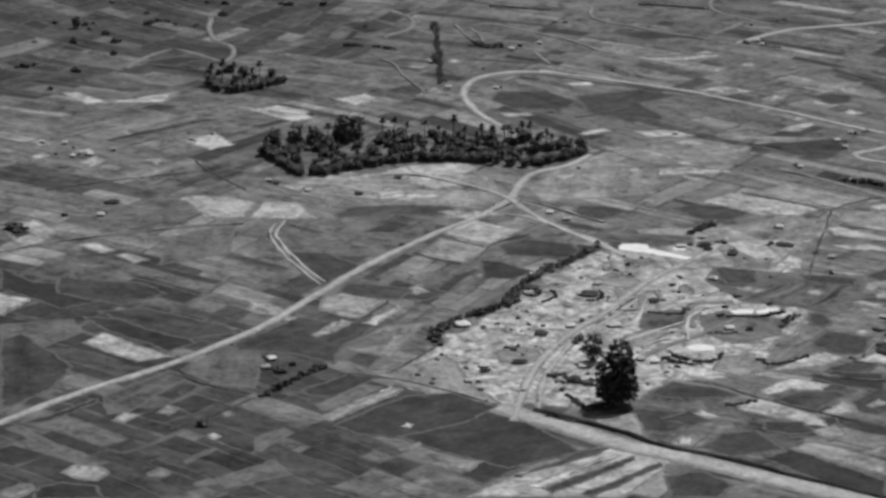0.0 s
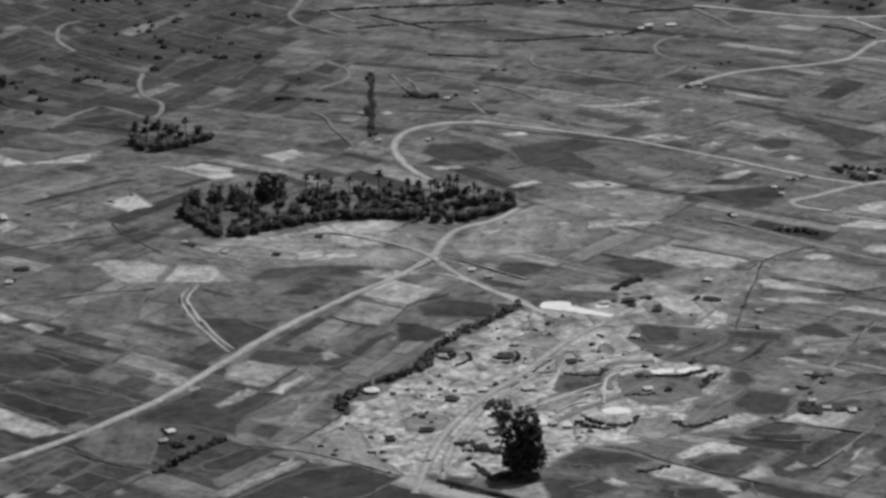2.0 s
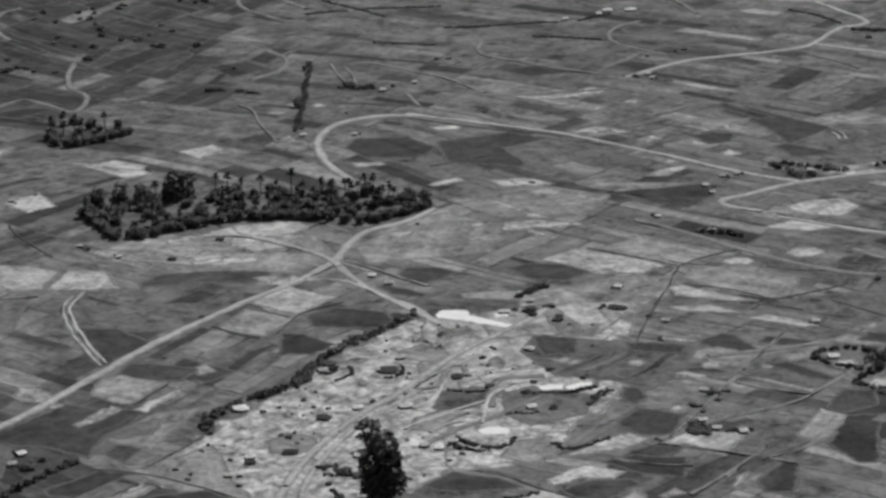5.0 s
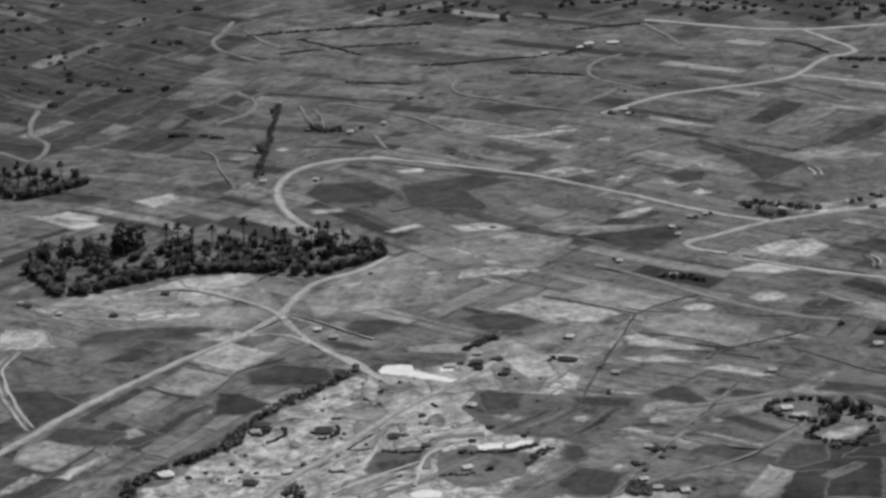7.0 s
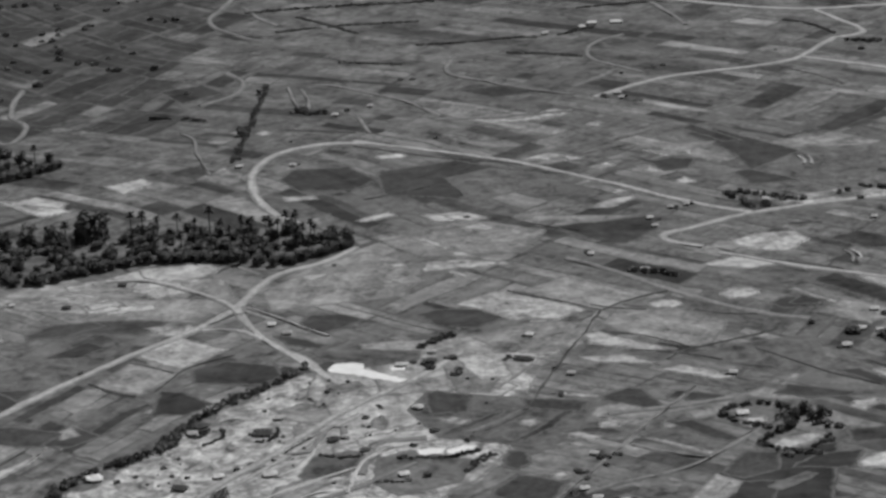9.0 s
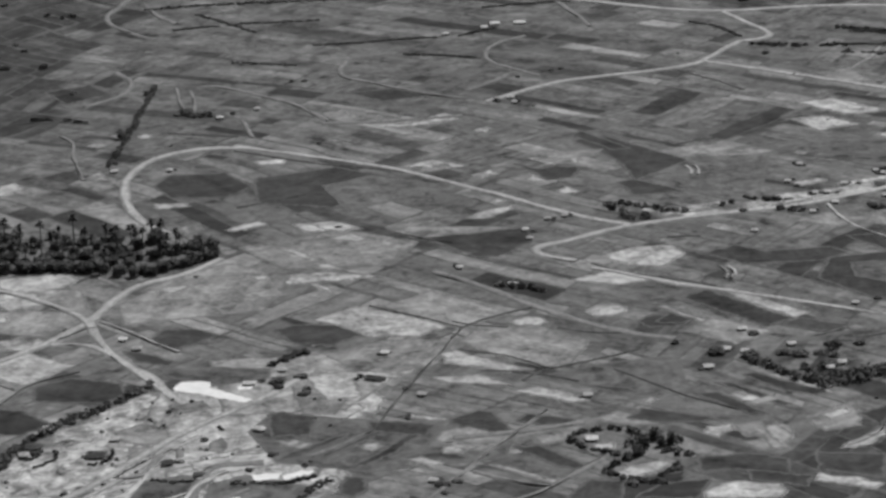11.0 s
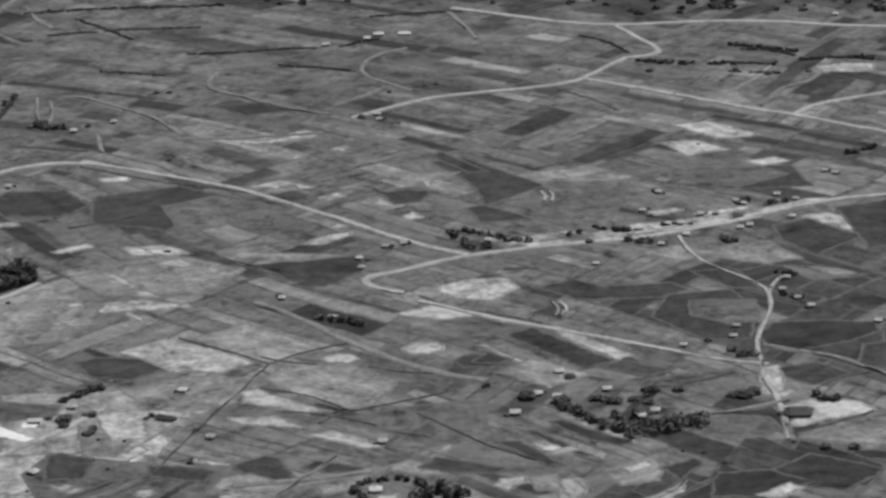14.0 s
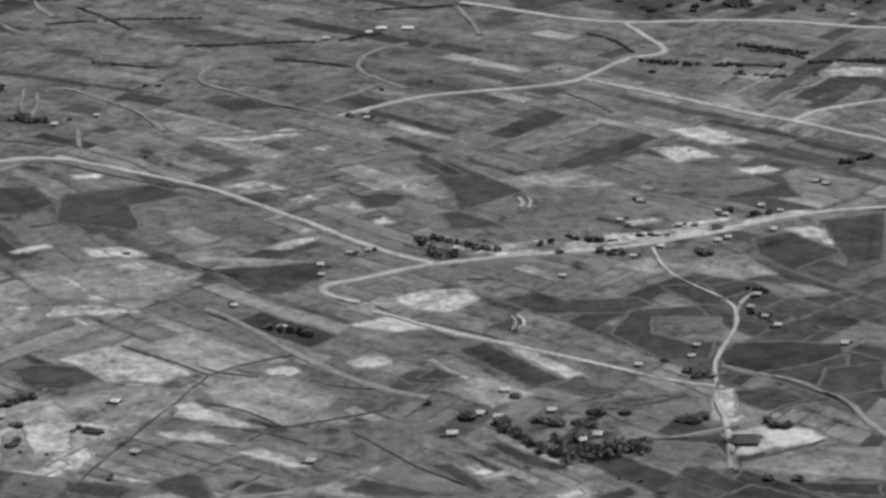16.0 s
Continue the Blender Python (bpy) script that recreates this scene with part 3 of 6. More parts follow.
bank("field_bank", 1.7, [(-118.0, 1300.7), (-113.0, 1288.2), (-103.9, 1274.6), (-91.4, 1256.5)])
bank("field_bank", 1.2, [(-2.0, 1192.3), (5.9, 1188.5), (17.0, 1181.2)])
bank("field_bank", 1.3, [(37.3, 1199.4), (29.3, 1193.3), (21.7, 1186.0), (17.0, 1174.0), (13.6, 1162.1)])
bank("field_bank", 1.6, [(-12.9, 1170.8), (-2.9, 1162.5), (7.6, 1157.9)])
bank("field_bank", 1.7, [(-36.4, 1081.4), (-30.7, 1089.1), (-22.4, 1106.0)])
bank("field_bank", 1.6, [(-19.5, 1025.8), (-13.2, 1035.4), (-2.6, 1054.9)])
bank("field_bank", 1.7, [(-38.8, 1024.5), (-17.2, 1018.7), (2.2, 1008.1), (21.1, 994.3)])
bank("field_bank", 1.7, [(-102.9, 1020.2), (-84.6, 1006.5), (-71.5, 1000.4)])
bank("field_bank", 1.6, [(-97.3, 963.3), (-82.3, 978.0), (-69.1, 995.9)])
bank("field_bank", 1.9, [(250.8, 1603.6), (261.0, 1593.5), (270.2, 1584.5), (282.6, 1568.4)])
bank("field_bank", 1.9, [(252.3, 1480.4), (260.5, 1485.5), (270.0, 1490.8)])
bank("field_bank", 2.9, [(-97.6, 1503.9), (-69.8, 1516.1), (-48.0, 1522.7), (-27.4, 1518.1)])
bank("field_bank", 3.1, [(13.9, 1502.8), (31.0, 1499.5), (48.0, 1496.3)])
bank("field_bank", 2.4, [(49.8, 1474.1), (90.5, 1454.4), (111.9, 1448.1), (133.1, 1440.3)])
bank("field_bank", 2.2, [(221.3, 1318.9), (235.1, 1307.7), (253.2, 1301.1), (271.3, 1291.9)])
bank("field_bank", 2.2, [(212.0, 1246.1), (223.1, 1241.2), (239.3, 1240.5)])
bank("field_bank", 1.8, [(171.0, 1252.4), (182.2, 1248.1), (193.1, 1246.3)])
bank("field_bank", 2.6, [(250.6, 1351.2), (264.5, 1352.5)])
bank("field_bank", 1.7, [(235.4, 1203.3), (248.8, 1190.1), (263.9, 1176.4), (280.1, 1165.6)])
bank("field_bank", 1.7, [(364.2, 1193.0), (373.7, 1199.0), (383.3, 1206.4), (392.1, 1214.4)])
bank("field_bank", 1.7, [(103.7, 1022.8), (116.4, 1010.3), (132.1, 999.8), (155.2, 986.0)])
bank("field_bank", 1.9, [(91.7, 1409.3), (77.1, 1399.1), (64.5, 1391.4)])
bank("field_bank", 1.7, [(137.3, 1358.0), (152.5, 1348.5), (162.3, 1344.8)])
bank("field_bank", 1.7, [(324.2, 1235.3), (334.0, 1240.1), (343.8, 1247.1)])
bank("field_bank", 1.9, [(372.8, 1233.8), (381.8, 1244.9), (391.8, 1249.7)])
# Dark strip standing in for the shadowed side of the main road's embankment.
bank("field_bank", 2.4, [(18.4, 1229.2), (24.2, 1236.4), (29.6, 1244.3)])


# ---- plants ----
def leaves(rng, blobs, count, size):
    """Small leaf clumps near the surface of egg-shaped blobs: centre, radii."""
    weights = [b[1][0] * b[1][1] + b[1][0] * b[1][2] for b in blobs]
    verts, faces = [], []
    for _ in range(count):
        (c, r) = rng.choices(blobs, weights)[0]
        d = Vector((rng.gauss(0, 1), rng.gauss(0, 1), rng.gauss(0, 1))).normalized()
        p = Vector(c) + Vector((d.x * r[0], d.y * r[1], d.z * r[2])) * rng.uniform(0.55, 1.06) ** 0.6
        p.z = max(p.z, 0.15)
        turn = Euler((rng.uniform(-1.0, 1.0), rng.uniform(-1.0, 1.0), rng.uniform(0, 6.28))).to_matrix()
        s, base = size * rng.uniform(0.6, 1.5), len(verts)
        for x, y, z in ((-0.5, -0.35, 0), (0.1, -0.55, 0.12), (0.6, 0.0, 0), (0.1, 0.5, -0.12), (-0.5, 0.3, 0.05)):
            verts.append(p + turn @ Vector((x * s, y * s, z * s)))
        faces.append((base, base + 1, base + 2, base + 3, base + 4))
    return verts, faces


def limb(path, radii, sides=7):
    verts, faces = [], []
    for i, (p, r) in enumerate(zip(path, radii)):
        for j in range(sides):
            a = 6.283 * j / sides
            verts.append((p[0] + math.cos(a) * r, p[1] + math.sin(a) * r, p[2]))
            if i:
                q = (j + 1) % sides
                faces.append(((i - 1) * sides + j, (i - 1) * sides + q, i * sides + q, i * sides + j))
    return verts, faces


def joined(pieces):
    verts, faces = [], []
    for v, f in pieces:
        faces += [tuple(i + len(verts) for i in face) for face in f]
        verts += list(v)
    return verts, faces


def broad_tree(seed, leaf_count, leaf_size, spread=0.36, lobes=1.0):
    """A tree one metre high, to be scaled: a forked trunk and an uneven crown."""
    rng = random.Random(seed)
    tree_base = new("tree")
    trunk = [limb([(0, 0, -0.02), (0.01, 0, 0.15), (0.0, 0.01, 0.35), (0.02, 0, 0.6)], [0.045, 0.035, 0.028, 0.012])]
    blobs = [((0, 0, 0.58), (spread * 0.8, spread * 0.8, 0.36)), ((0, 0, 0.27), (spread * 0.82, spread * 0.82, 0.25))]
    if lobes < 1:
        blobs = [((0, 0, 0.24), (0.25, 0.25, 0.23)), ((0.02, 0, 0.48), (0.235, 0.235, 0.28)), ((-0.01, 0.01, 0.76), (0.15, 0.15, 0.23))]
    for k in range(7 if lobes == 1 else 12):
        a, z = 6.283 * k / 7 + rng.uniform(-0.4, 0.4), rng.uniform(0.22, 0.85 if lobes == 1 else 0.6)
        reach = spread * rng.uniform(0.35, 0.75) * (1.15 - abs(z - 0.5)) * (1.0 if lobes == 1 else lobes * (1.75 - 1.5 * z))
        tip = (math.cos(a) * reach, math.sin(a) * reach, z)
        trunk.append(limb([(0, 0, 0.25), (tip[0] * 0.5, tip[1] * 0.5, 0.25 + (z - 0.25) * 0.6), tip], [0.018, 0.012, 0.005], 5))
        blobs.append((tip, (lobes * rng.uniform(0.12, 0.2), lobes * rng.uniform(0.12, 0.2), rng.uniform(0.1, 0.17))))
    part("trunk", mesh("trunk", *joined(trunk), BARK), tree_base)
    part("crown", mesh("crown", *leaves(rng, blobs, leaf_count, leaf_size), LEAF if lobes == 1 else TALL_LEAF), tree_base)
    return tree_base


def palm_tree(seed):
    """A palm one metre high: a thin leaning trunk and a round head of fronds."""
    rng = random.Random(seed)
    palm = new("palm_tree")
    lean = rng.uniform(-0.05, 0.05)
    path = [(lean * s * s, 0.02 * math.sin(3 * s), s * 0.8 - 0.02 * (s == 0)) for s in (0, 0.25, 0.5, 0.75, 1.0)]
    part("trunk", mesh("trunk", *limb(path, [0.032, 0.026, 0.022, 0.021, 0.024], 6), BARK), palm)
    verts, faces, head = [], [], Vector(path[-1])
    for k in range(34):
        a, rise, reach = rng.uniform(0, 6.283), rng.uniform(-0.7, 1.3), rng.uniform(0.15, 0.23)
        way, side = Vector((math.cos(a) * math.cos(rise), math.sin(a) * math.cos(rise), math.sin(rise))), Vector((-math.sin(a), math.cos(a), 0))
        base = len(verts)
        for s, w in ((0.1, 0.008), (0.55, 0.05), (0.8, 0.055), (1.0, 0.015)):
            c = head + way * reach * s - Vector((0, 0, 0.05 * s * s))
            verts += [c + side * w, c - side * w]
        faces += [(base + i, base + i + 1, base + i + 3, base + i + 2) for i in (0, 2, 4)]
    part("crown", mesh("crown", verts, faces, FROND), palm)
    return palm


def shrub_thing(seed):
    """A bush one metre wide."""
    rng = random.Random(seed)
    shrub = new("shrub")
    blobs = [((rng.uniform(-0.22, 0.22), rng.uniform(-0.22, 0.22), rng.uniform(0.22, 0.42)), (rng.uniform(0.2, 0.3), rng.uniform(0.2, 0.3), rng.uniform(0.2, 0.3))) for _ in range(5)]
    stems = [limb([(0, 0, -0.02), (b[0][0] * 0.6, b[0][1] * 0.6, 0.2), b[0]], [0.03, 0.02, 0.008], 5) for b in blobs]
    part("stem", mesh("stem", *joined(stems), BARK), shrub)
    part("foliage", mesh("foliage", *leaves(rng, blobs, 420, 0.17), BUSH), shrub)
    return shrub


def scaled(x, y, size, turn, tall=1.0):
    return Matrix.Translation((x, y, 0.0)) @ Matrix.Rotation(turn, 4, "Z") @ Matrix.Diagonal((size, size, size * tall, 1))


rng_plants = random.Random(11)
MODELS = {"broad": [broad_tree(s, 420, 0.085) for s in (1, 2, 3, 4)], "palm": [palm_tree(s) for s in (5, 6, 7)],
          "big": [broad_tree(9, 3600, 0.04, 0.29, 0.62)], "shrub": [shrub_thing(s) for s in (12, 13, 14, 15)]}
FRESH = {id(m) for group in MODELS.values() for m in group}
WORDS = {"broad": ("dark leafy tree standing in the farmland", "tree"), "palm": ("thin palm with a dark round head", "palm tree"),
         "big": ("very tall dark leafy tree beside the village street", "tree"), "shrub": ("dark round bush beside the fields", "bush")}


def plant(kind, x, y, size, tall=1.0, group="", label=""):
    """Sets a model at its place: the model itself the first time, then copies."""
    model = rng_plants.choice(MODELS[kind])
    m = scaled(x, y, size, rng_plants.uniform(0, 6.28), tall)
    if id(model) in FRESH:
        FRESH.discard(id(model))
        model.matrix_basis = m
        ob = model
    else:
        ob = copy_thing(model, Matrix.Identity(4))
        ob.matrix_basis = m
    return tagged(ob, label or WORDS[kind][0], WORDS[kind][1], group)


def tree(x, y, height, kind):
    return plant(kind, x, y, height)


def bush(x, y, width):
    return plant("shrub", x, y, width * (1.1 if y < 1250 else 0.85), rng_plants.uniform(0.36, 0.56), "bushes in the fields")


def hedge(height, width, pts):
    """A ragged hedge: stems and foliage along a line."""
    rng = random.Random(len(pts) * 7 + int(pts[0][0]))
    line = spline(pts, min(2.2, width * 0.75))
    blobs, stems = [], []
    for x, y in line:
        s = 0.75 + 0.6 * noise.noise((x * 0.08, y * 0.08, 4.0))
        if s < 0.5:
            continue
        h = height * s * rng.uniform(0.8, 1.2)
        c = (x + rng.uniform(-0.5, 0.5) * width, y + rng.uniform(-0.5, 0.5) * width, h * 0.5)
        blobs.append((c, (width * 0.5 * rng.uniform(0.6, 1.5), width * 0.5 * rng.uniform(0.6, 1.5), h * 0.5)))
        if rng.random() < 0.3:
            stems.append(limb([(c[0], c[1], -0.05), (c[0], c[1], h * 0.6)], [0.16, 0.08], 5))
    ob = new("hedge")
    part("foliage", mesh("foliage", *leaves(rng, blobs, 55 * len(blobs), min(0.8, 0.3 * width + 0.1)), LEAF), ob)
    if stems:
        tagged(part("stem", mesh("stem", *joined(stems), BARK), ob), kind="stuff")
    return tagged(ob, "ragged dark hedge of shrubs and small trees", "hedge")


GROVE = [(-86.4, 1313.1), (-82.9, 1326.4), (-71.0, 1335.7), (-45.5, 1343.1), (-19.7, 1349.6), (6.4, 1352.5), (32.9, 1351.8), (56.8, 1343.7), (68.8, 1331.8), (59.9, 1320.9), (39.9, 1304.6), (19.3, 1308.9), (-1.2, 1309.8), (-21.5, 1306.4), (-45.5, 1291.0), (-64.2, 1277.8), (-75.0, 1294.0)]
SMALL_GROVE = [(-127.7, 1456.6), (-114.2, 1462.5), (-84.3, 1451.1), (-94.0, 1437.2), (-106.3, 1424.4), (-119.5, 1428.9)]


def fill_grove(poly, count, group):
    """Trees, palms and bushes crowded inside an outline, denser along its edge."""
    low, high = np.min(poly, axis=0), np.max(poly, axis=0)
    made, centre = 0, np.mean(poly, axis=0)
    while made < count:
        p = (rng_plants.uniform(low[0], high[0]), rng_plants.uniform(low[1], high[1]))
        if not inside(p, poly) or noise.noise((p[0] * 0.16, p[1] * 0.13, 2.0)) < -0.1:
            continue
        kind = rng_plants.choices(("broad", "shrub", "palm"), (3.2, 3.4, 0.6))[0]
        size = {"broad": rng_plants.uniform(4.6, 7.5), "shrub": rng_plants.uniform(2.8, 5.0), "palm": rng_plants.uniform(9, 13)}[kind]
        plant(kind, p[0], p[1], size, 0.95 if kind == "palm" else 0.68, group, {"broad": "dark leafy tree crowded in the grove", "shrub": "dark bush under the trees of the grove", "palm": "thin palm rising out of the grove"}[kind])
        made += 1
    rim = spline(list(poly) + [poly[0]], 3.2)
    for x, y in rim:
        front = y < centre[1] + 0.05 * (x - centre[0]) + 3
        if front and noise.noise((x * 0.04, y * 0.04, 6.0)) > -0.35 or rng_plants.random() < 0.3:
            plant("broad", x + rng_plants.uniform(-1.5, 1.5), y + rng_plants.uniform(-1.5, 1.5), rng_plants.uniform(5.0, 7.5), 0.7, group, "low dark tree at the edge of the grove")


fill_grove(GROVE, 330, "trees of the large grove")
fill_grove(SMALL_GROVE, 20, "trees of the small grove")

plant("big", 65.4, 997.5, 32.0, 0.82)
tree(58.7, 1042.7, 12.0, "broad")
tree(-72.7, 1328.5, 12.3, "broad")
tree(-64.3, 1335.1, 8.8, "broad")
tree(-49.0, 1338.4, 14.1, "broad")
tree(-44.2, 1343.1, 12.4, "broad")
tree(-52.1, 1342.8, 11.2, "broad")
tree(-25.7, 1342.1, 13.0, "palm")
tree(-19.3, 1344.2, 10.0, "palm")
tree(3.5, 1345.1, 14.2, "palm")
tree(30.9, 1337.3, 10.0, "palm")
tree(36.3, 1344.7, 11.8, "palm")
tree(40.2, 1346.6, 11.2, "palm")
tree(64.9, 1329.9, 9.3, "broad")
tree(59.7, 1329.6, 7.6, "palm")
tree(-83.1, 1328.1, 10.0, "broad")
tree(-3.9, 1349.3, 7.1, "palm")
tree(17.4, 1345.7, 7.7, "palm")
tree(-122.2, 1438.0, 12.7, "palm")
tree(-117.0, 1441.4, 14.0, "palm")
tree(-111.0, 1438.5, 13.3, "palm")
tree(-106.3, 1434.6, 12.0, "palm")
tree(-7.6, 1494.3, 5.6, "broad")
tree(-206.6, 1551.1, 7.1, "broad")
tree(245.5, 1137.2, 4.5, "broad")
tree(248.3, 1130.9, 5.2, "broad")
tree(251.3, 1138.1, 5.2, "broad")
tree(253.8, 1132.3, 4.9, "broad")
tree(257.2, 1134.5, 4.9, "broad")
tree(246.2, 1123.6, 4.4, "broad")

bush(272.4, 1219.3, 7.1)
bush(284.0, 1215.8, 7.1)
bush(297.2, 1219.1, 6.3)
bush(303.6, 1218.0, 5.9)
bush(313.8, 1227.9, 4.8)
bush(315.5, 1217.6, 5.1)
bush(324.4, 1229.5, 4.8)
bush(343.5, 1225.4, 4.8)
bush(348.2, 1226.2, 6.0)
bush(256.4, 1229.4, 3.2)
bush(114.3, 1187.7, 5.9)
bush(353.4, 1650.8, 3.9)
bush(310.8, 1649.5, 3.9)
bush(295.5, 1652.1, 3.3)
bush(293.7, 1634.1, 4.9)
bush(334.5, 1637.2, 5.0)
bush(369.8, 1636.3, 3.8)
bush(350.9, 1629.9, 4.4)
bush(249.6, 1635.7, 2.8)
bush(188.0, 1606.4, 3.8)
bush(171.8, 1594.4, 3.2)
bush(62.7, 1303.2, 2.7)
bush(185.9, 1293.6, 5.0)
bush(199.8, 1288.4, 5.4)
bush(202.1, 1290.4, 3.3)
bush(379.0, 1222.7, 4.9)
bush(375.1, 1224.2, 3.8)
bush(321.3, 1517.7, 2.4)
bush(306.8, 1595.0, 3.1)
bush(19.2, 1533.9, 5.4)
bush(25.6, 1531.8, 3.8)
bush(164.8, 1158.3, 2.4)
bush(124.7, 1178.1, 3.7)
bush(113.6, 1183.4, 4.1)
bush(164.0, 1155.7, 2.4)
bush(18.4, 1482.6, 2.6)
bush(182.9, 1544.8, 2.7)
bush(194.6, 1123.6, 2.3)
bush(245.3, 1099.6, 3.6)
bush(124.8, 1182.2, 3.5)
bush(121.0, 1194.9, 4.8)
bush(160.6, 1183.7, 2.6)
bush(27.7, 1110.2, 7.0)
bush(177.1, 1081.0, 3.2)
bush(183.3, 1099.2, 4.0)
bush(187.3, 1101.7, 3.2)
bush(87.5, 1485.4, 3.3)
bush(59.6, 1589.9, 4.1)
bush(65.6, 1589.4, 4.1)
bush(282.1, 1385.0, 5.6)
bush(174.8, 1085.6, 3.1)
bush(180.7, 1098.7, 3.6)
bush(175.5, 1063.8, 5.2)
bush(-189.7, 1190.4, 5.0)
bush(-185.2, 1185.2, 4.0)
bush(-182.4, 1191.0, 3.0)
bush(-184.4, 1305.6, 3.0)
bush(-177.8, 1316.6, 2.6)
bush(-194.0, 1261.7, 2.6)
bush(-114.2, 1345.4, 2.6)
bush(-125.2, 1346.4, 2.2)
bush(-167.9, 1211.4, 3.5)
bush(-173.7, 1306.2, 3.2)
bush(-158.6, 1314.1, 3.2)
bush(-188.3, 1189.6, 8.4)
bush(-60.3, 1024.9, 5.6)
bush(-56.4, 1031.2, 3.9)
bush(-62.7, 1027.8, 4.3)
bush(-18.5, 1181.2, 2.4)
bush(-2.7, 1066.4, 4.5)
bush(-47.7, 1030.6, 3.0)
bush(-225.3, 1517.5, 4.3)
bush(-202.8, 1558.0, 6.3)
bush(-198.4, 1561.0, 4.4)
bush(-205.0, 1527.0, 3.7)
bush(17.3, 1538.2, 6.8)
bush(26.6, 1534.1, 5.6)
bush(39.0, 1534.0, 4.3)
bush(111.5, 1188.7, 3.9)
bush(13.5, 1532.4, 5.9)
bush(22.5, 1530.4, 5.3)
bush(191.8, 1609.2, 4.4)
bush(-3.4, 1064.5, 4.3)
bush(28.8, 1114.6, 6.8)
bush(-1.0, 1057.3, 3.5)
bush(28.0, 1109.8, 4.8)
bush(-2.9, 1060.7, 3.8)
bush(172.4, 1068.6, 2.5)
bush(178.0, 1059.6, 4.6)
bush(173.8, 1059.5, 3.4)
bush(304.8, 1417.9, 3.7)
bush(310.5, 1406.7, 5.1)
bush(321.9, 1408.7, 2.8)
bush(333.2, 1277.5, 3.7)
bush(342.8, 1287.8, 2.5)
bush(355.1, 1334.8, 3.1)
bush(368.1, 1318.8, 2.2)
bush(375.5, 1182.2, 4.6)
bush(385.8, 1182.8, 5.0)
bush(365.7, 1185.9, 2.3)
bush(328.6, 1175.6, 1.9)
bush(335.2, 1175.5, 2.3)
bush(342.9, 1167.6, 2.6)
# Two bushes added to stand in for the farmhouse's shaded left half.
bush(361.2, 1209.6, 3.1)
bush(362.7, 1207.7, 2.7)
bush(180.0, 1101.9, 4.1)
bush(173.9, 1087.5, 2.7)
bush(173.1, 1061.9, 4.8)

hedge(3.1, 3.2, [(-3.0, 1063.4), (-2.3, 1071.5), (2.0, 1078.6), (6.4, 1086.8), (13.5, 1093.9), (24.8, 1104.3), (27.6, 1114.0), (31.9, 1126.7), (36.7, 1139.1), (43.9, 1151.1), (53.3, 1163.8), (60.9, 1175.6), (66.2, 1185.3)])
hedge(2.1, 2.0, [(-66.0, 997.8), (-60.3, 1006.4), (-55.5, 1015.0), (-50.5, 1022.5), (-45.1, 1030.2)])
hedge(2.0, 2.5, [(287.1, 1652.9), (303.9, 1649.3), (320.5, 1648.8), (334.2, 1649.2)])
hedge(1.6, 2.0, [(330.6, 1683.0), (347.5, 1678.3), (364.2, 1671.5)])
hedge(1.8, 2.2, [(367.0, 1657.2), (383.5, 1660.7), (407.6, 1661.4)])
hedge(2.1, 2.6, [(387.0, 1505.1), (394.0, 1510.3), (400.1, 1517.1)])
def avenue(start, end, count, half):
    """Two rows of small trees along a lane."""
    for i in range(count):
        s = i / (count - 1)
        x, y = start[0] + (end[0] - start[0]) * s, start[1] + (end[1] - start[1]) * s
        for side in (-half, half):
            if noise.noise((s * 9.0, side, 3.0)) > 0.2:
                plant("broad", x + side + rng_plants.uniform(-0.6, 0.6), y + rng_plants.uniform(-1.5, 1.5), rng_plants.uniform(2.6, 4.2), 0.7, "trees of the avenue", "small dark tree in the double row along a lane")


avenue((-2.5, 1450.0), (-9.0, 1590.0), 30, 1.6)
hedge(0.8, 2.0, [(-8.1, 1584.1), (-7.4, 1560.1), (-6.7, 1536.8), (-5.3, 1513.3), (-5.0, 1494.1), (-4.3, 1472.8), (-3.4, 1455.5)])
hedge(1.2, 2.0, [(-44.3, 1734.4), (-15.7, 1742.2), (16.5, 1748.0), (60.9, 1754.1)])
hedge(0.9, 1.5, [(-20.0, 1690.9), (18.5, 1703.2), (55.8, 1708.9)])
hedge(1.0, 1.6, [(23.6, 1625.6), (38.4, 1623.3), (57.9, 1618.3)])
hedge(1.0, 1.5, [(255.4, 1697.5), (267.7, 1688.4), (281.5, 1667.6)])
hedge(1.1, 1.8, [(337.6, 1674.7), (348.5, 1673.7), (362.4, 1665.2)])
hedge(1.1, 1.8, [(375.9, 1661.6), (389.2, 1661.9), (401.5, 1658.2)])
hedge(1.0, 1.6, [(321.0, 1650.9), (336.5, 1650.4), (354.0, 1648.2)])
hedge(1.0, 1.5, [(332.3, 1634.9), (342.9, 1634.0), (356.2, 1632.5)])
hedge(0.9, 1.4, [(-12.2, 1723.4), (4.5, 1707.3), (25.4, 1685.6)])
hedge(1.0, 1.6, [(111.1, 1638.2), (131.3, 1635.1), (148.9, 1630.0)])
hedge(0.9, 1.6, [(143.2, 1732.0), (165.7, 1739.5), (188.7, 1744.8)])
hedge(2.1, 2.2, [(188.4, 1291.0), (196.6, 1290.6), (204.3, 1285.7)])
hedge(1.4, 1.6, [(88.3, 1052.7), (95.5, 1047.0), (103.9, 1044.9), (109.8, 1053.5)])
hedge(1.1, 1.2, [(47.3, 1006.2), (51.1, 997.5), (55.1, 990.0), (58.2, 994.5), (63.6, 997.4)])
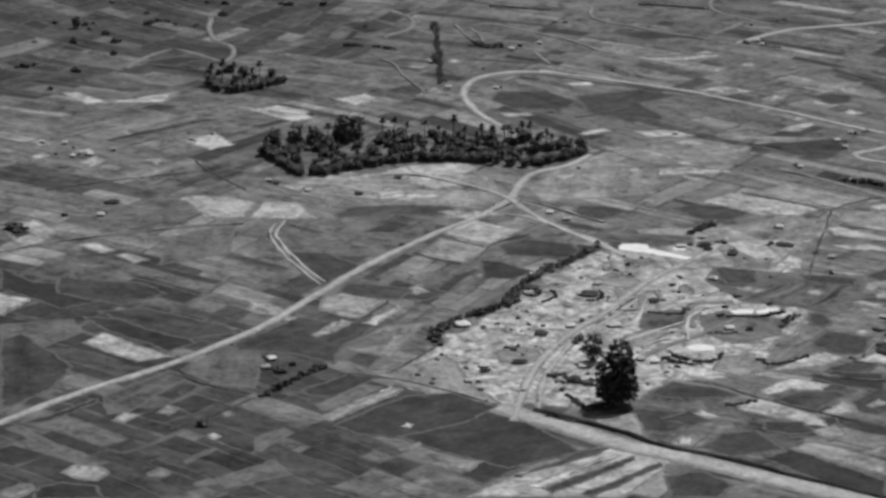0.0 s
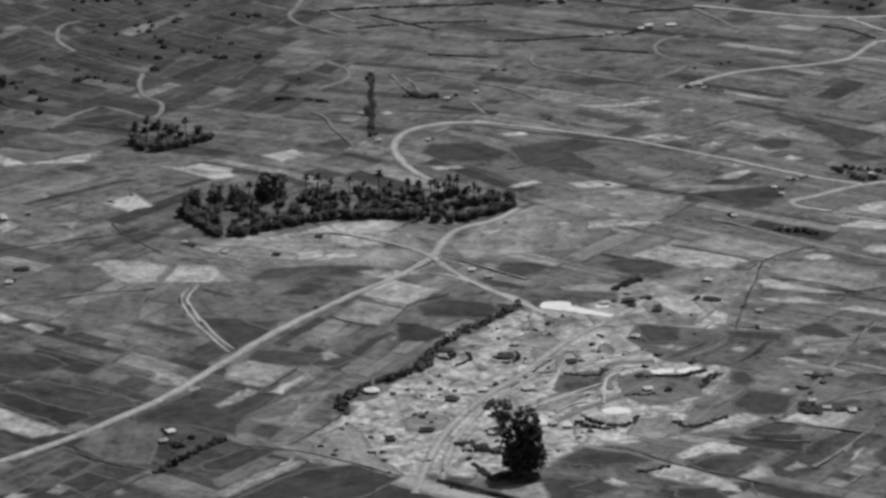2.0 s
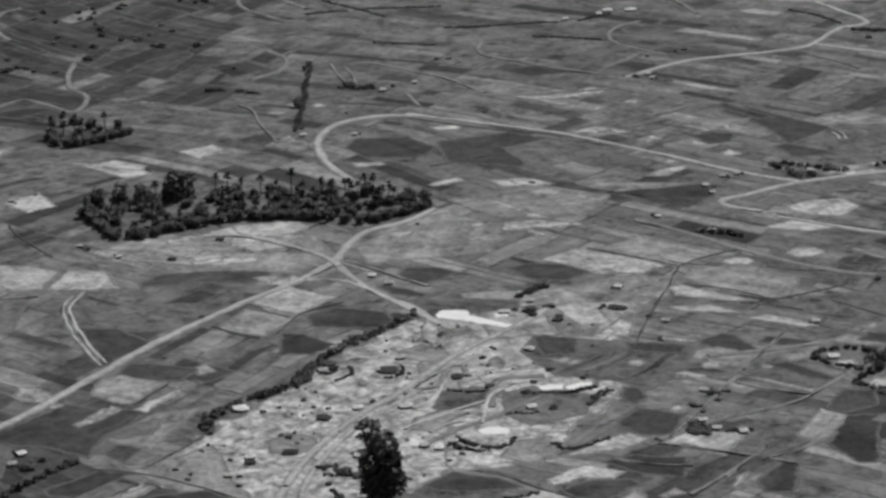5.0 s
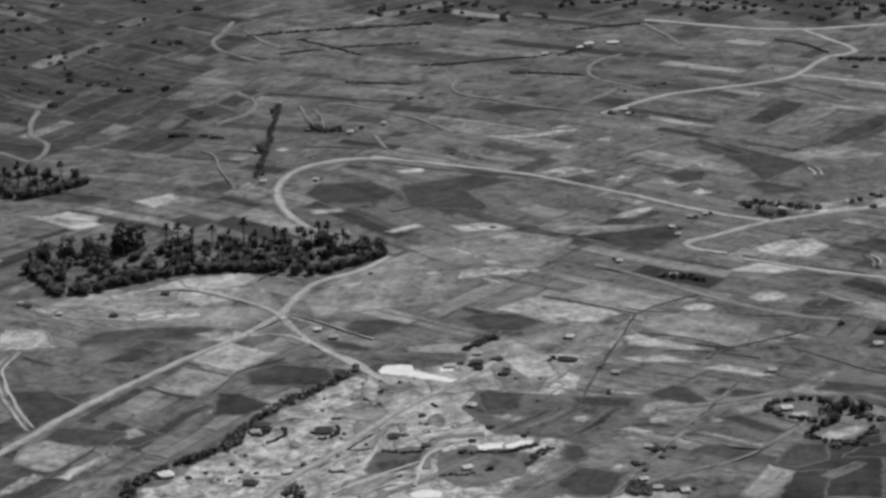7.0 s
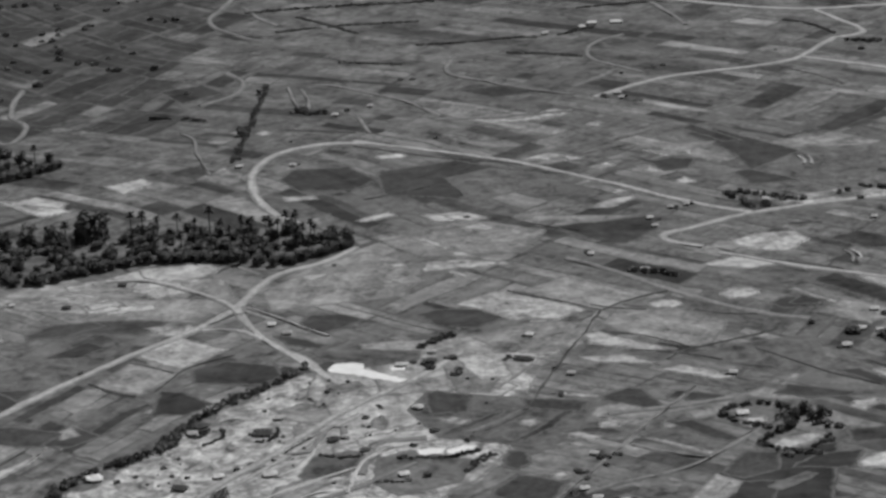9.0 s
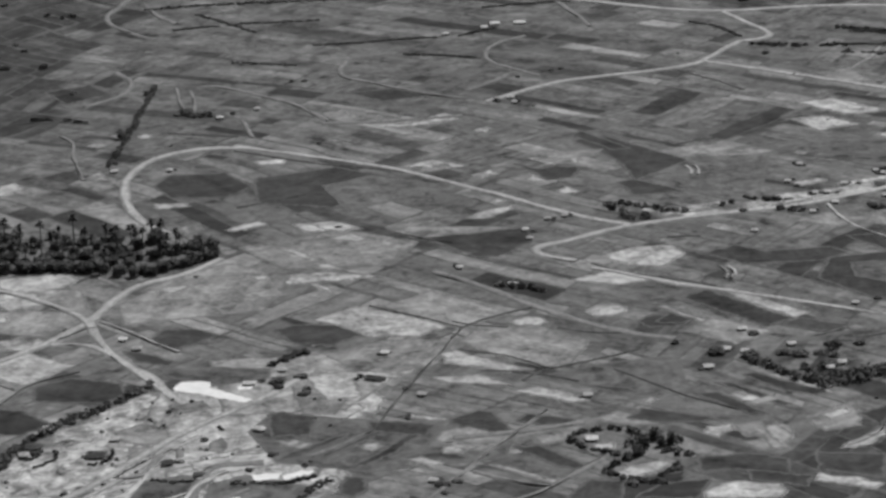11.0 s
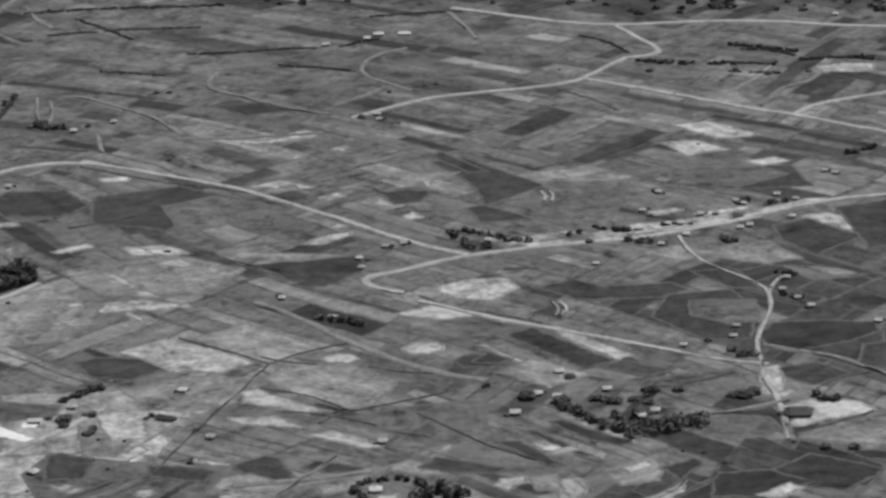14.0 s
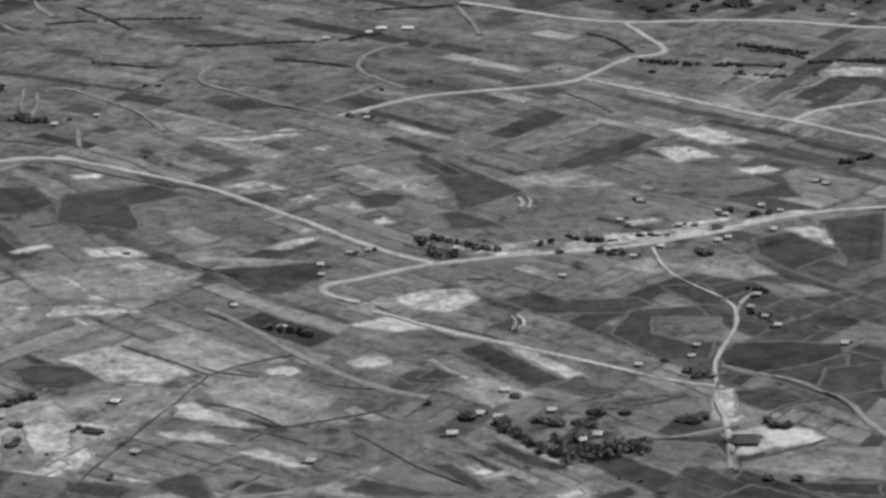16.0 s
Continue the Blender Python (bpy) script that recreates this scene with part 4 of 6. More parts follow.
hedge(1.4, 1.6, [(111.5, 1098.6), (118.2, 1098.9), (129.4, 1099.3), (138.8, 1104.9)])
hedge(2.1, 2.2, [(143.3, 1194.1), (149.8, 1191.3), (157.2, 1190.3)])
hedge(2.1, 2.2, [(13.5, 1533.7), (21.2, 1528.9), (29.6, 1530.4)])
hedge(1.8, 2.0, [(-56.7, 1523.4), (-44.0, 1524.5), (-27.6, 1519.1)])
hedge(0.9, 1.4, [(62.0, 1657.9), (84.4, 1661.6), (103.7, 1667.9), (123.1, 1671.5)])
hedge(1.0, 1.6, [(136.1, 1674.9), (146.0, 1683.5), (152.7, 1689.4)])
hedge(2.1, 2.5, [(-234.9, 1460.0), (-226.5, 1463.1), (-218.6, 1466.2)])
hedge(2.1, 2.5, [(-168.5, 1561.3), (-161.6, 1571.2), (-152.9, 1562.9)])
hedge(1.7, 1.8, [(111.2, 1210.0), (115.3, 1214.5), (120.5, 1218.5)])
hedge(1.7, 1.8, [(108.3, 1206.4), (113.5, 1213.9), (118.9, 1220.3)])
hedge(1.8, 2.0, [(107.9, 1205.9), (113.5, 1214.4), (117.7, 1220.4)])
hedge(1.0, 1.2, [(89.4, 1052.8), (84.8, 1045.4), (78.4, 1046.4)])
hedge(1.1, 1.4, [(44.1, 1019.0), (50.3, 1019.8), (58.6, 1016.7)])
hedge(1.0, 1.2, [(43.0, 1024.6), (47.3, 1027.7)])
hedge(1.0, 1.2, [(124.2, 1045.1), (131.7, 1045.3), (143.2, 1054.7)])
hedge(1.0, 1.2, [(136.7, 1093.1), (143.2, 1103.7)])
hedge(1.0, 1.2, [(56.1, 1120.4), (58.0, 1115.4), (61.3, 1113.6), (64.9, 1118.2), (65.2, 1125.8)])
hedge(1.0, 1.1, [(33.6, 1120.7), (37.0, 1117.1), (40.2, 1121.0)])
hedge(0.8, 1.1, [(34.4, 1127.2), (37.9, 1122.2), (40.5, 1124.8)])
hedge(0.8, 1.1, [(40.6, 1110.3), (43.8, 1113.6), (46.4, 1118.7), (45.3, 1125.0)])
hedge(1.0, 1.2, [(108.9, 1078.4), (113.2, 1078.0), (117.6, 1078.1)])
hedge(1.0, 1.4, [(76.4, 1046.8), (81.6, 1048.1), (86.8, 1047.2), (92.9, 1043.5), (99.1, 1042.1), (105.3, 1046.2)])
hedge(1.0, 1.2, [(83.3, 1101.4), (92.0, 1099.3), (100.6, 1100.9)])
hedge(1.4, 1.7, [(40.6, 1025.2), (45.2, 1027.5), (47.2, 1029.7)])
hedge(1.4, 1.7, [(49.0, 1020.2), (53.6, 1019.3), (58.6, 1021.6)])
hedge(1.2, 1.6, [(39.3, 983.8), (44.2, 982.0), (48.2, 979.2)])
hedge(1.0, 1.4, [(135.7, 1086.5), (140.4, 1095.1), (143.9, 1101.3)])
hedge(1.8, 2.5, [(295.9, 1390.0), (300.8, 1384.7), (306.5, 1384.3)])
hedge(2.1, 2.8, [(351.1, 1433.8), (355.3, 1437.0), (359.5, 1439.4)])
hedge(2.1, 2.8, [(341.1, 1440.1), (343.9, 1439.4)])
hedge(2.1, 2.8, [(334.6, 1394.5), (335.9, 1388.4), (341.8, 1387.9)])
hedge(2.1, 2.8, [(224.5, 1393.0), (226.9, 1388.2), (229.8, 1385.5)])
hedge(2.1, 2.8, [(231.5, 1394.7), (235.8, 1391.4), (239.5, 1389.5)])
hedge(2.1, 2.8, [(241.5, 1388.2), (246.8, 1386.3), (257.4, 1384.0)])
hedge(2.5, 3.2, [(232.6, 1378.8), (237.7, 1374.2), (243.3, 1375.2)])
hedge(2.3, 3.0, [(273.8, 1393.8), (278.7, 1396.1)])
hedge(1.8, 2.5, [(283.6, 1402.0), (290.7, 1399.5), (297.7, 1398.4)])
hedge(2.1, 2.8, [(343.3, 1266.8), (347.1, 1263.6), (350.7, 1265.5)])
hedge(1.7, 2.2, [(361.2, 1327.7), (364.5, 1325.4), (368.1, 1326.2)])
hedge(1.7, 2.2, [(357.1, 1352.1), (361.1, 1351.0), (365.5, 1348.0)])
hedge(2.5, 3.2, [(286.4, 1210.3), (290.4, 1205.0), (296.7, 1198.9), (304.8, 1193.4), (311.8, 1188.9)])
hedge(3.7, 4.5, [(306.6, 1194.5), (313.5, 1193.0), (319.1, 1196.2), (325.7, 1200.1), (332.5, 1203.9)])
hedge(3.7, 4.5, [(308.9, 1188.8), (313.7, 1188.1), (319.3, 1191.8), (325.8, 1196.1), (332.6, 1201.0)])
hedge(2.5, 3.2, [(303.2, 1202.7), (307.1, 1203.0), (312.2, 1206.3)])
hedge(2.3, 3.0, [(310.0, 1219.9), (313.3, 1221.1), (315.0, 1227.4)])
hedge(1.7, 2.1, [(344.3, 1228.0), (346.3, 1224.5), (349.3, 1224.7), (352.2, 1228.0)])
hedge(2.3, 3.0, [(373.4, 1226.6), (376.1, 1224.2), (379.2, 1223.3)])
hedge(2.0, 2.1, [(221.8, 1138.2), (225.1, 1133.5), (232.0, 1128.1), (238.7, 1124.5)])
hedge(1.7, 1.9, [(224.3, 1142.7), (228.8, 1145.4), (233.0, 1146.4)])
hedge(2.1, 2.2, [(237.2, 1146.2), (240.3, 1146.7), (244.0, 1143.0)])
hedge(1.7, 2.0, [(235.6, 1110.3), (242.1, 1105.7), (249.9, 1102.2), (256.7, 1100.8)])
hedge(2.0, 2.5, [(235.6, 1110.3), (240.7, 1118.3), (245.8, 1124.2)])
hedge(1.8, 2.2, [(255.5, 1107.3), (258.2, 1111.1), (260.2, 1115.9)])
hedge(2.1, 2.5, [(254.2, 1127.3), (258.5, 1127.6), (262.6, 1124.7)])
hedge(3.0, 4.2, [(244.1, 1129.3), (247.4, 1134.9), (250.5, 1138.2), (253.4, 1138.1), (257.8, 1136.7)])
hedge(1.0, 1.5, [(107.0, 999.5), (111.6, 1000.7), (116.8, 1004.8)])
hedge(0.8, 1.1, [(47.7, 1006.2), (51.1, 1000.8), (54.1, 995.4), (57.2, 996.6), (61.3, 998.4), (64.5, 1001.3)])
hedge(0.9, 1.2, [(51.9, 1062.3), (53.5, 1067.3), (55.3, 1072.3)])

VILLAGE = [(-17.3, 1024.7), (1.8, 1060.9), (29.2, 1106.8), (66.7, 1175.2), (110.4, 1174.7), (147.6, 1181.3), (139.1, 1100.9), (106.7, 1068.7), (76.4, 1008.3), (56.8, 995.5), (44.9, 1018.0), (67.2, 1082.4), (48.6, 1068.0), (31.8, 1005.4), (19.0, 995.9), (-4.2, 1008.9)]


def scattered(name, zones, sizes, leaf, label):
    """Countless low bushes inside some outlines, as one sheet of foliage."""
    blobs = []
    for zone, count in zones:
        low, high = np.min(zone, axis=0), np.max(zone, axis=0)
        for _ in range(count):
            spot = (rng_plants.uniform(low[0], high[0]), rng_plants.uniform(low[1], high[1]))
            if inside(spot, zone) and noise.noise((spot[0] * 0.03, spot[1] * 0.02, 3.0)) > -0.1:
                w = rng_plants.uniform(*sizes)
                blobs.append(((spot[0], spot[1], w * 0.25), (w * 0.5, w * 0.5, w * 0.3)))
                if rng_plants.random() < 0.4:
                    blobs.append(((spot[0] + w * 0.6, spot[1] + rng_plants.uniform(-1, 1) * w * 0.5, w * 0.2), (w * 0.4, w * 0.4, w * 0.25)))
    return tagged(new(name, mesh(name, *leaves(rng_plants, blobs, 45 * len(blobs), leaf), BUSH)), label, "scrub", kind="stuff")


scattered("far_scrub", list(zip(DARK_ZONES, (40, 60, 70, 220, 150, 4, 4, 20))), (1.8, 4.2), 1.0, "dark scrub scattered over the far country")
scattered("village_weeds", [(VILLAGE, 260)], (0.5, 1.5), 0.5, "low dark weeds among the village huts")


# ---- huts ----
def box(x0, x1, y0, y1, z0, z1):
    v = [(x, y, z) for z in (z0, z1) for y in (y0, y1) for x in (x0, x1)]
    return v, [(0, 2, 3, 1), (4, 5, 7, 6), (0, 1, 5, 4), (2, 6, 7, 3), (0, 4, 6, 2), (1, 3, 7, 5)]


HUT_WORDS = {"white": ("low farm hut with a bright whitened roof", "hut"), "pale": ("small mud hut with a pale thatched roof", "hut"),
             "thatch": ("low mud hut with a dark old thatched roof", "hut"), "dark": ("large farmhouse with a dark tiled roof in a pale yard", "farmhouse")}


def hut(x, y, length, depth, turn, cover):
    """A gabled hut: mud walls, a thick roof with eaves, a door and small windows."""
    depth, length, turn = depth * 0.55, max(2.3, length * 0.6), turn + 25 * noise.noise((x * 0.3, y * 0.3, 1.0))
    if y > 1250 and cover != "dark":
        depth, length = depth * 0.78, length * 0.78
    eave = 1.05 + 0.03 * depth
    ridge, a, b = eave + depth * 0.22, length * 0.46, depth / 2
    ob = new("farmhouse" if cover == "dark" else "hut")
    walls = ([(-a, -b, -0.1), (a, -b, -0.1), (a, b, -0.1), (-a, b, -0.1), (-a, -b, eave), (a, -b, eave), (a, b, eave), (-a, b, eave), (-a * 0.6, 0, ridge), (a * 0.6, 0, ridge)],
             [(0, 1, 5, 4), (2, 3, 7, 6), (3, 0, 4, 8, 7), (1, 2, 6, 9, 5)])
    part("wall", mesh("wall", *walls, PLANK if cover == "dark" else MUD), ob)
    o, t = 0.55, 0.22
    drop = o * (ridge - eave) / b
    section = [(-b - o, eave - drop), (0, ridge), (b + o, eave - drop), (b + o, eave - drop + t), (0, ridge + t), (-b - o, eave - drop + t)]
    count = max(3, int(length / 1.2))
    verts, faces = [], []
    for i, px in enumerate(np.linspace(-a - o, a + o, count)):
        sag, end = -0.10 * math.sin(math.pi * i / (count - 1)), i in (0, count - 1)
        for py, pz in section:
            drooped = (pz - eave) * 0.35 + eave if end and pz > eave else pz
            verts.append((px, py * (0.8 if end else 1.0), drooped + 0.03 + sag + 0.05 * noise.noise((px + x, py + y, 3.0))))
        if i:
            faces += [((i - 1) * 6 + k, (i - 1) * 6 + (k + 1) % 6, i * 6 + (k + 1) % 6, i * 6 + k) for k in range(6)]
    faces += [(5, 4, 3, 2, 1, 0), tuple(6 * (count - 1) + k for k in range(6))]
    part("roof", mesh("roof", verts, faces, ROOF[cover]), ob, HUT_WORDS[cover][0].split(" with a ")[1].split(" in ")[0])
    part("door", mesh("door", *box(-0.45, 0.45, -b - 0.06, -b + 0.05, 0, 1.0), PLANK), ob, "dark wooden door")
    for px in (-a * 0.6, a * 0.6):
        part("window", mesh("window", *box(px - 0.3, px + 0.3, -b - 0.05, -b + 0.05, 0.45, 0.85), PLANK), ob, "small dark window opening")
    ob.matrix_basis = pose(x, y, 0, 0, 0, turn)
    return tagged(ob, *HUT_WORDS[cover], "" if cover == "dark" else "village and farm huts")


hut(7.6, 1081.1, 7.5, 6, 8, "white")
hut(16.4, 1034.5, 4.6, 5, 5, "white")
hut(10.6, 1018.1, 4, 4, 0, "pale")
hut(51.2, 1082.1, 4.6, 5, 10, "white")
hut(68.7, 1084.1, 7, 7, 20, "pale")
hut(60.5, 1120.8, 10.5, 9, 8, "thatch")
hut(64.1, 1135.0, 4.6, 5, 10, "pale")
hut(38.4, 1144.4, 5.6, 5, 25, "pale")
hut(35.2, 1120.6, 5, 5, 20, "pale")
hut(54.6, 1036.6, 4.6, 5, 0, "pale")
hut(77.1, 1046.0, 4, 4, 10, "pale")
hut(82.7, 1043.7, 4, 4, 5, "white")
hut(87.4, 1050.2, 4.4, 4, 0, "pale")
hut(114.9, 1083.8, 4.6, 5, 5, "white")
hut(124.3, 1049.9, 4.4, 6, 80, "pale")
hut(113.4, 1144.2, 4, 6, 70, "pale")
hut(39.5, 1072.1, 8, 6, -15, "thatch")
hut(30.2, 1039.3, 8.5, 5, 5, "thatch")
hut(86.4, 1114.4, 6, 6, 20, "thatch")
hut(113.1, 1190.9, 7, 6, 5, "thatch")
hut(99.0, 1104.7, 4.4, 4, 0, "thatch")
hut(16.9, 1029.4, 5.5, 3, 0, "thatch")
hut(113.2, 1200.6, 4, 4, 0, "pale")
hut(103.0, 1187.2, 6.5, 4, 0, "white")
hut(37.1, 1127.1, 7.1, 6, 30, "thatch")
hut(149.2, 1218.2, 4.0, 4, 0, "white")
hut(173.4, 1062.8, 6.6, 7, -20, "thatch")
hut(177.0, 1071.3, 4.0, 4, 10, "pale")
hut(181.8, 1063.6, 4.3, 4, 10, "pale")
hut(200.2, 1374.3, 4.0, 5, 0, "pale")
hut(191.7, 1359.7, 4.0, 4, 10, "pale")
hut(194.3, 1348.8, 4.0, 4, 0, "pale")
hut(207.2, 1378.0, 4.0, 4, 0, "pale")
hut(381.4, 1477.7, 4.0, 5, 0, "pale")
hut(377.1, 1480.6, 4.0, 4, 0, "pale")
hut(395.9, 1300.5, 4.0, 5, 0, "pale")
hut(152.0, 1696.6, 10.4, 7, 8, "white")
hut(165.2, 1698.0, 12.7, 7, 8, "white")
hut(147.2, 1688.9, 5.8, 6, 8, "white")
hut(127.9, 1676.6, 6.3, 6, 8, "pale")
hut(164.3, 1552.6, 4.2, 6, 0, "thatch")
hut(171.1, 1557.3, 5.3, 6, 0, "pale")
hut(173.3, 1549.3, 4.0, 5, 0, "pale")
hut(281.4, 1243.6, 4.5, 4, 10, "pale")
hut(269.2, 1204.8, 5.1, 5, 10, "pale")
hut(34.3, 1526.0, 5.4, 6, 0, "pale")
hut(49.7, 1540.7, 4.0, 5, 0, "pale")
hut(25.2, 1443.8, 4.0, 5, 0, "pale")
hut(0.3, 1442.6, 5.6, 6, 0, "pale")
hut(191.4, 1293.1, 5.4, 6, -20, "pale")
hut(148.4, 1192.5, 11.5, 5, -8, "thatch")
hut(168.5, 1313.1, 4.0, 5, 0, "pale")
hut(167.3, 1177.4, 4.0, 4, 0, "pale")
hut(226.7, 1177.1, 4.0, 4, 0, "pale")
hut(351.1, 1229.5, 5.7, 7, 0, "thatch")
hut(383.8, 1741.9, 4.0, 5, 0, "pale")
hut(-148.9, 1231.3, 8.7, 5, 5, "thatch")
hut(-39.4, 1252.9, 6.7, 5, 0, "thatch")
hut(-22.0, 1279.9, 6.3, 5, 0, "thatch")
hut(-77.6, 1266.5, 4.2, 4, 0, "thatch")
hut(-62.7, 1256.2, 4.0, 4, 20, "pale")
hut(-81.8, 1270.6, 4.0, 4, 0, "pale")
hut(-193.7, 1324.6, 4.0, 5, 0, "pale")
hut(-182.7, 1323.6, 4.4, 5, 0, "pale")
hut(-175.9, 1302.3, 4.0, 5, 0, "pale")
hut(-168.3, 1305.7, 4.3, 5, 0, "pale")
hut(-151.8, 1212.7, 4.0, 4, 0, "white")
hut(-122.9, 1335.5, 4.0, 5, 0, "pale")
hut(-65.4, 1036.8, 4.3, 5, 20, "white")
hut(-67.0, 1027.5, 4.0, 4, 20, "pale")
hut(112.6, 1365.5, 4.0, 5, 10, "pale")
hut(191.0, 1060.7, 4.0, 5, 0, "pale")
hut(230.0, 1137.4, 5.8, 6, 0, "white")
hut(8.9, 1079.9, 6.4, 5, 0, "white")
hut(179.1, 1101.5, 4.0, 4, 0, "pale")
hut(325.7, 1420.3, 4.2, 5, 8, "pale")
hut(331.9, 1422.0, 4.0, 5, 8, "pale")
hut(312.5, 1407.5, 4.0, 5, 8, "pale")
hut(318.0, 1408.5, 4.0, 5, 8, "pale")
hut(303.5, 1390.3, 4.0, 5, 0, "pale")
hut(301.4, 1423.6, 4.0, 4, 0, "pale")
hut(339.9, 1438.5, 4.0, 4, 0, "pale")
hut(343.1, 1435.0, 4.0, 4, 0, "pale")
hut(356.8, 1447.5, 4.0, 4, 0, "pale")
hut(364.6, 1441.8, 4.0, 4, 0, "pale")
hut(342.4, 1403.9, 4.2, 5, 0, "pale")
hut(346.2, 1407.6, 4.0, 5, 0, "pale")
hut(320.9, 1394.6, 4.0, 5, 0, "pale")
hut(363.3, 1419.1, 4.0, 5, 0, "pale")
hut(300.6, 1400.6, 4.0, 4, 0, "pale")
hut(311.2, 1382.4, 4.0, 4, 0, "pale")
hut(286.7, 1357.8, 4.0, 5, 0, "pale")
hut(241.2, 1384.0, 4.0, 5, 0, "pale")
hut(306.8, 1448.4, 4.0, 4, 0, "pale")
hut(343.4, 1292.5, 4.0, 3, 0, "pale")
hut(342.6, 1282.0, 4.0, 3, 8, "pale")
hut(324.7, 1271.9, 4.0, 4, 0, "pale")
hut(361.8, 1345.9, 4.0, 4, 0, "pale")
hut(360.1, 1332.6, 4.0, 4, 0, "pale")
hut(366.0, 1323.6, 4.0, 4, 0, "pale")
hut(371.1, 1315.3, 4.0, 4, 0, "pale")
hut(275.7, 1222.6, 4.0, 4, 0, "white")
hut(282.5, 1220.4, 4.0, 4, 0, "pale")
hut(299.6, 1228.1, 4.0, 4, 0, "pale")
hut(317.5, 1209.6, 4.0, 5, 8, "pale")
hut(312.9, 1204.3, 4.0, 4, 8, "pale")
hut(366.6, 1210.4, 15.0, 12, 8, "dark")
hut(54.6, 1222.4, 5.1, 5, 0, "pale")
hut(47.2, 1231.7, 4.0, 4, 0, "white")

bush(176.2, 1060.7, 5.0)
bush(174.7, 1059.0, 3.5)
bush(173.0, 1070.0, 2.8)
bush(177.0, 1086.5, 2.6)
bush(182.5, 1098.9, 4.0)
bush(183.2, 1091.9, 2.6)
bush(187.6, 1062.6, 3.6)
bush(185.5, 1062.0, 2.6)
bush(193.7, 1062.7, 2.6)
bush(159.6, 1053.7, 2.0)
bush(30.4, 1090.7, 2.6)
bush(56.3, 1089.0, 2.6)
bush(94.9, 1135.2, 3.4)
bush(86.5, 1033.4, 2.6)
bush(123.5, 1082.6, 4.2)
bush(121.7, 1122.6, 3.6)
bush(100.6, 1106.0, 2.2)
bush(78.4, 1160.8, 2.8)
bush(58.2, 1142.4, 2.2)
bush(53.5, 1067.3, 4.2)
bush(52.6, 1062.5, 3.2)
bush(43.7, 1025.6, 3.6)
bush(51.1, 1021.8, 5.0)
bush(47.4, 1024.0, 3.0)
bush(55.0, 1018.4, 4.0)
bush(21.7, 1083.1, 2.6)
bush(17.0, 1078.1, 3.0)
bush(34.8, 1083.2, 2.2)
bush(28.7, 1053.9, 3.0)
bush(25.5, 1055.7, 2.4)
bush(123.8, 1177.7, 3.2)
bush(91.4, 1077.4, 2.0)
bush(115.0, 1109.3, 3.0)
bush(116.6, 1079.5, 2.8)
bush(106.7, 1077.5, 2.4)
bush(45.7, 1011.7, 2.8)
bush(106.8, 1190.5, 3.3)
bush(146.8, 1217.3, 2.2)
bush(174.6, 1070.3, 2.6)
bush(202.2, 1375.5, 3.2)
bush(209.1, 1380.0, 4.1)
bush(383.2, 1478.5, 2.0)
bush(378.3, 1481.9, 3.4)
bush(397.7, 1302.3, 2.8)
bush(143.9, 1686.0, 2.8)
bush(165.8, 1550.9, 3.7)
bush(174.6, 1552.0, 4.1)
bush(266.7, 1203.7, 2.7)
bush(27.5, 1445.5, 2.5)
bush(141.9, 1192.7, 2.5)
bush(166.9, 1316.0, 3.3)
bush(224.5, 1176.5, 2.3)
bush(149.9, 1219.3, 2.6)
bush(285.7, 1239.6, 4.1)
bush(-151.6, 1231.5, 3.7)
bush(-79.9, 1269.5, 4.1)
bush(-64.0, 1259.5, 3.5)
bush(-169.8, 1304.8, 3.5)
bush(-150.5, 1216.1, 2.2)
bush(-120.7, 1332.9, 2.5)
bush(-66.9, 1039.3, 4.0)
bush(202.2, 1372.9, 2.6)
bush(195.3, 1358.7, 3.8)
bush(166.8, 1315.8, 3.9)
bush(177.3, 1059.3, 2.8)
bush(6.1, 1078.5, 2.9)
bush(327.3, 1421.5, 4.1)
bush(315.6, 1408.4, 3.6)
bush(304.8, 1390.1, 4.0)
bush(303.5, 1427.0, 3.1)
bush(338.6, 1440.8, 2.3)
bush(340.9, 1435.7, 3.7)
bush(302.4, 1400.3, 2.4)
bush(312.9, 1385.5, 2.9)
bush(305.0, 1450.4, 3.9)
bush(308.6, 1447.1, 2.5)
bush(359.6, 1343.9, 3.4)
bush(367.4, 1320.9, 2.4)
bush(369.8, 1314.2, 4.0)
bush(277.6, 1224.3, 2.0)
bush(284.1, 1217.9, 3.4)
bush(315.6, 1207.4, 2.6)
bush(370.6, 1214.0, 2.8)

# ---- fields, each one a piece of the ground ----
field(7, (-19.4, 1024.6), (-0.4, 1062.0), (26.9, 1110.1), (66.9, 1179.1), (110.6, 1177.0), (150.5, 1185.4), (141.4, 1101.0), (106.7, 1068.7), (76.4, 1008.3), (56.7, 994.3), (33.7, 995.7), (19.0, 991.9), (-4.2, 1007.7))
field(4, (70.6, 1179.4), (114.4, 1194.4), (148.4, 1166.1), (119.6, 1113.3), (72.4, 1096.2))
field(3, (84.2, 1211.1), (133.7, 1219.2), (155.2, 1194.6), (142.0, 1164.3), (98.8, 1156.9))
field(2, (-84.9, 1311.5), (-70.9, 1334.8), (-19.9, 1351.4), (32.8, 1353.6), (67.5, 1333.5), (39.9, 1306.3), (-21.5, 1307.2), (-64.5, 1280.3))
field(7, (87.4, 1109.5), (111.0, 1127.2), (138.8, 1131.7), (148.5, 1111.9), (143.9, 1085.7), (126.0, 1054.1), (122.5, 1036.2), (100.8, 1026.7), (84.3, 1034.8))
field(2, (-174.7, 1068.9), (-146.8, 1077.4), (-140.2, 1061.5), (-157.3, 1041.2), (-171.7, 1049.7))
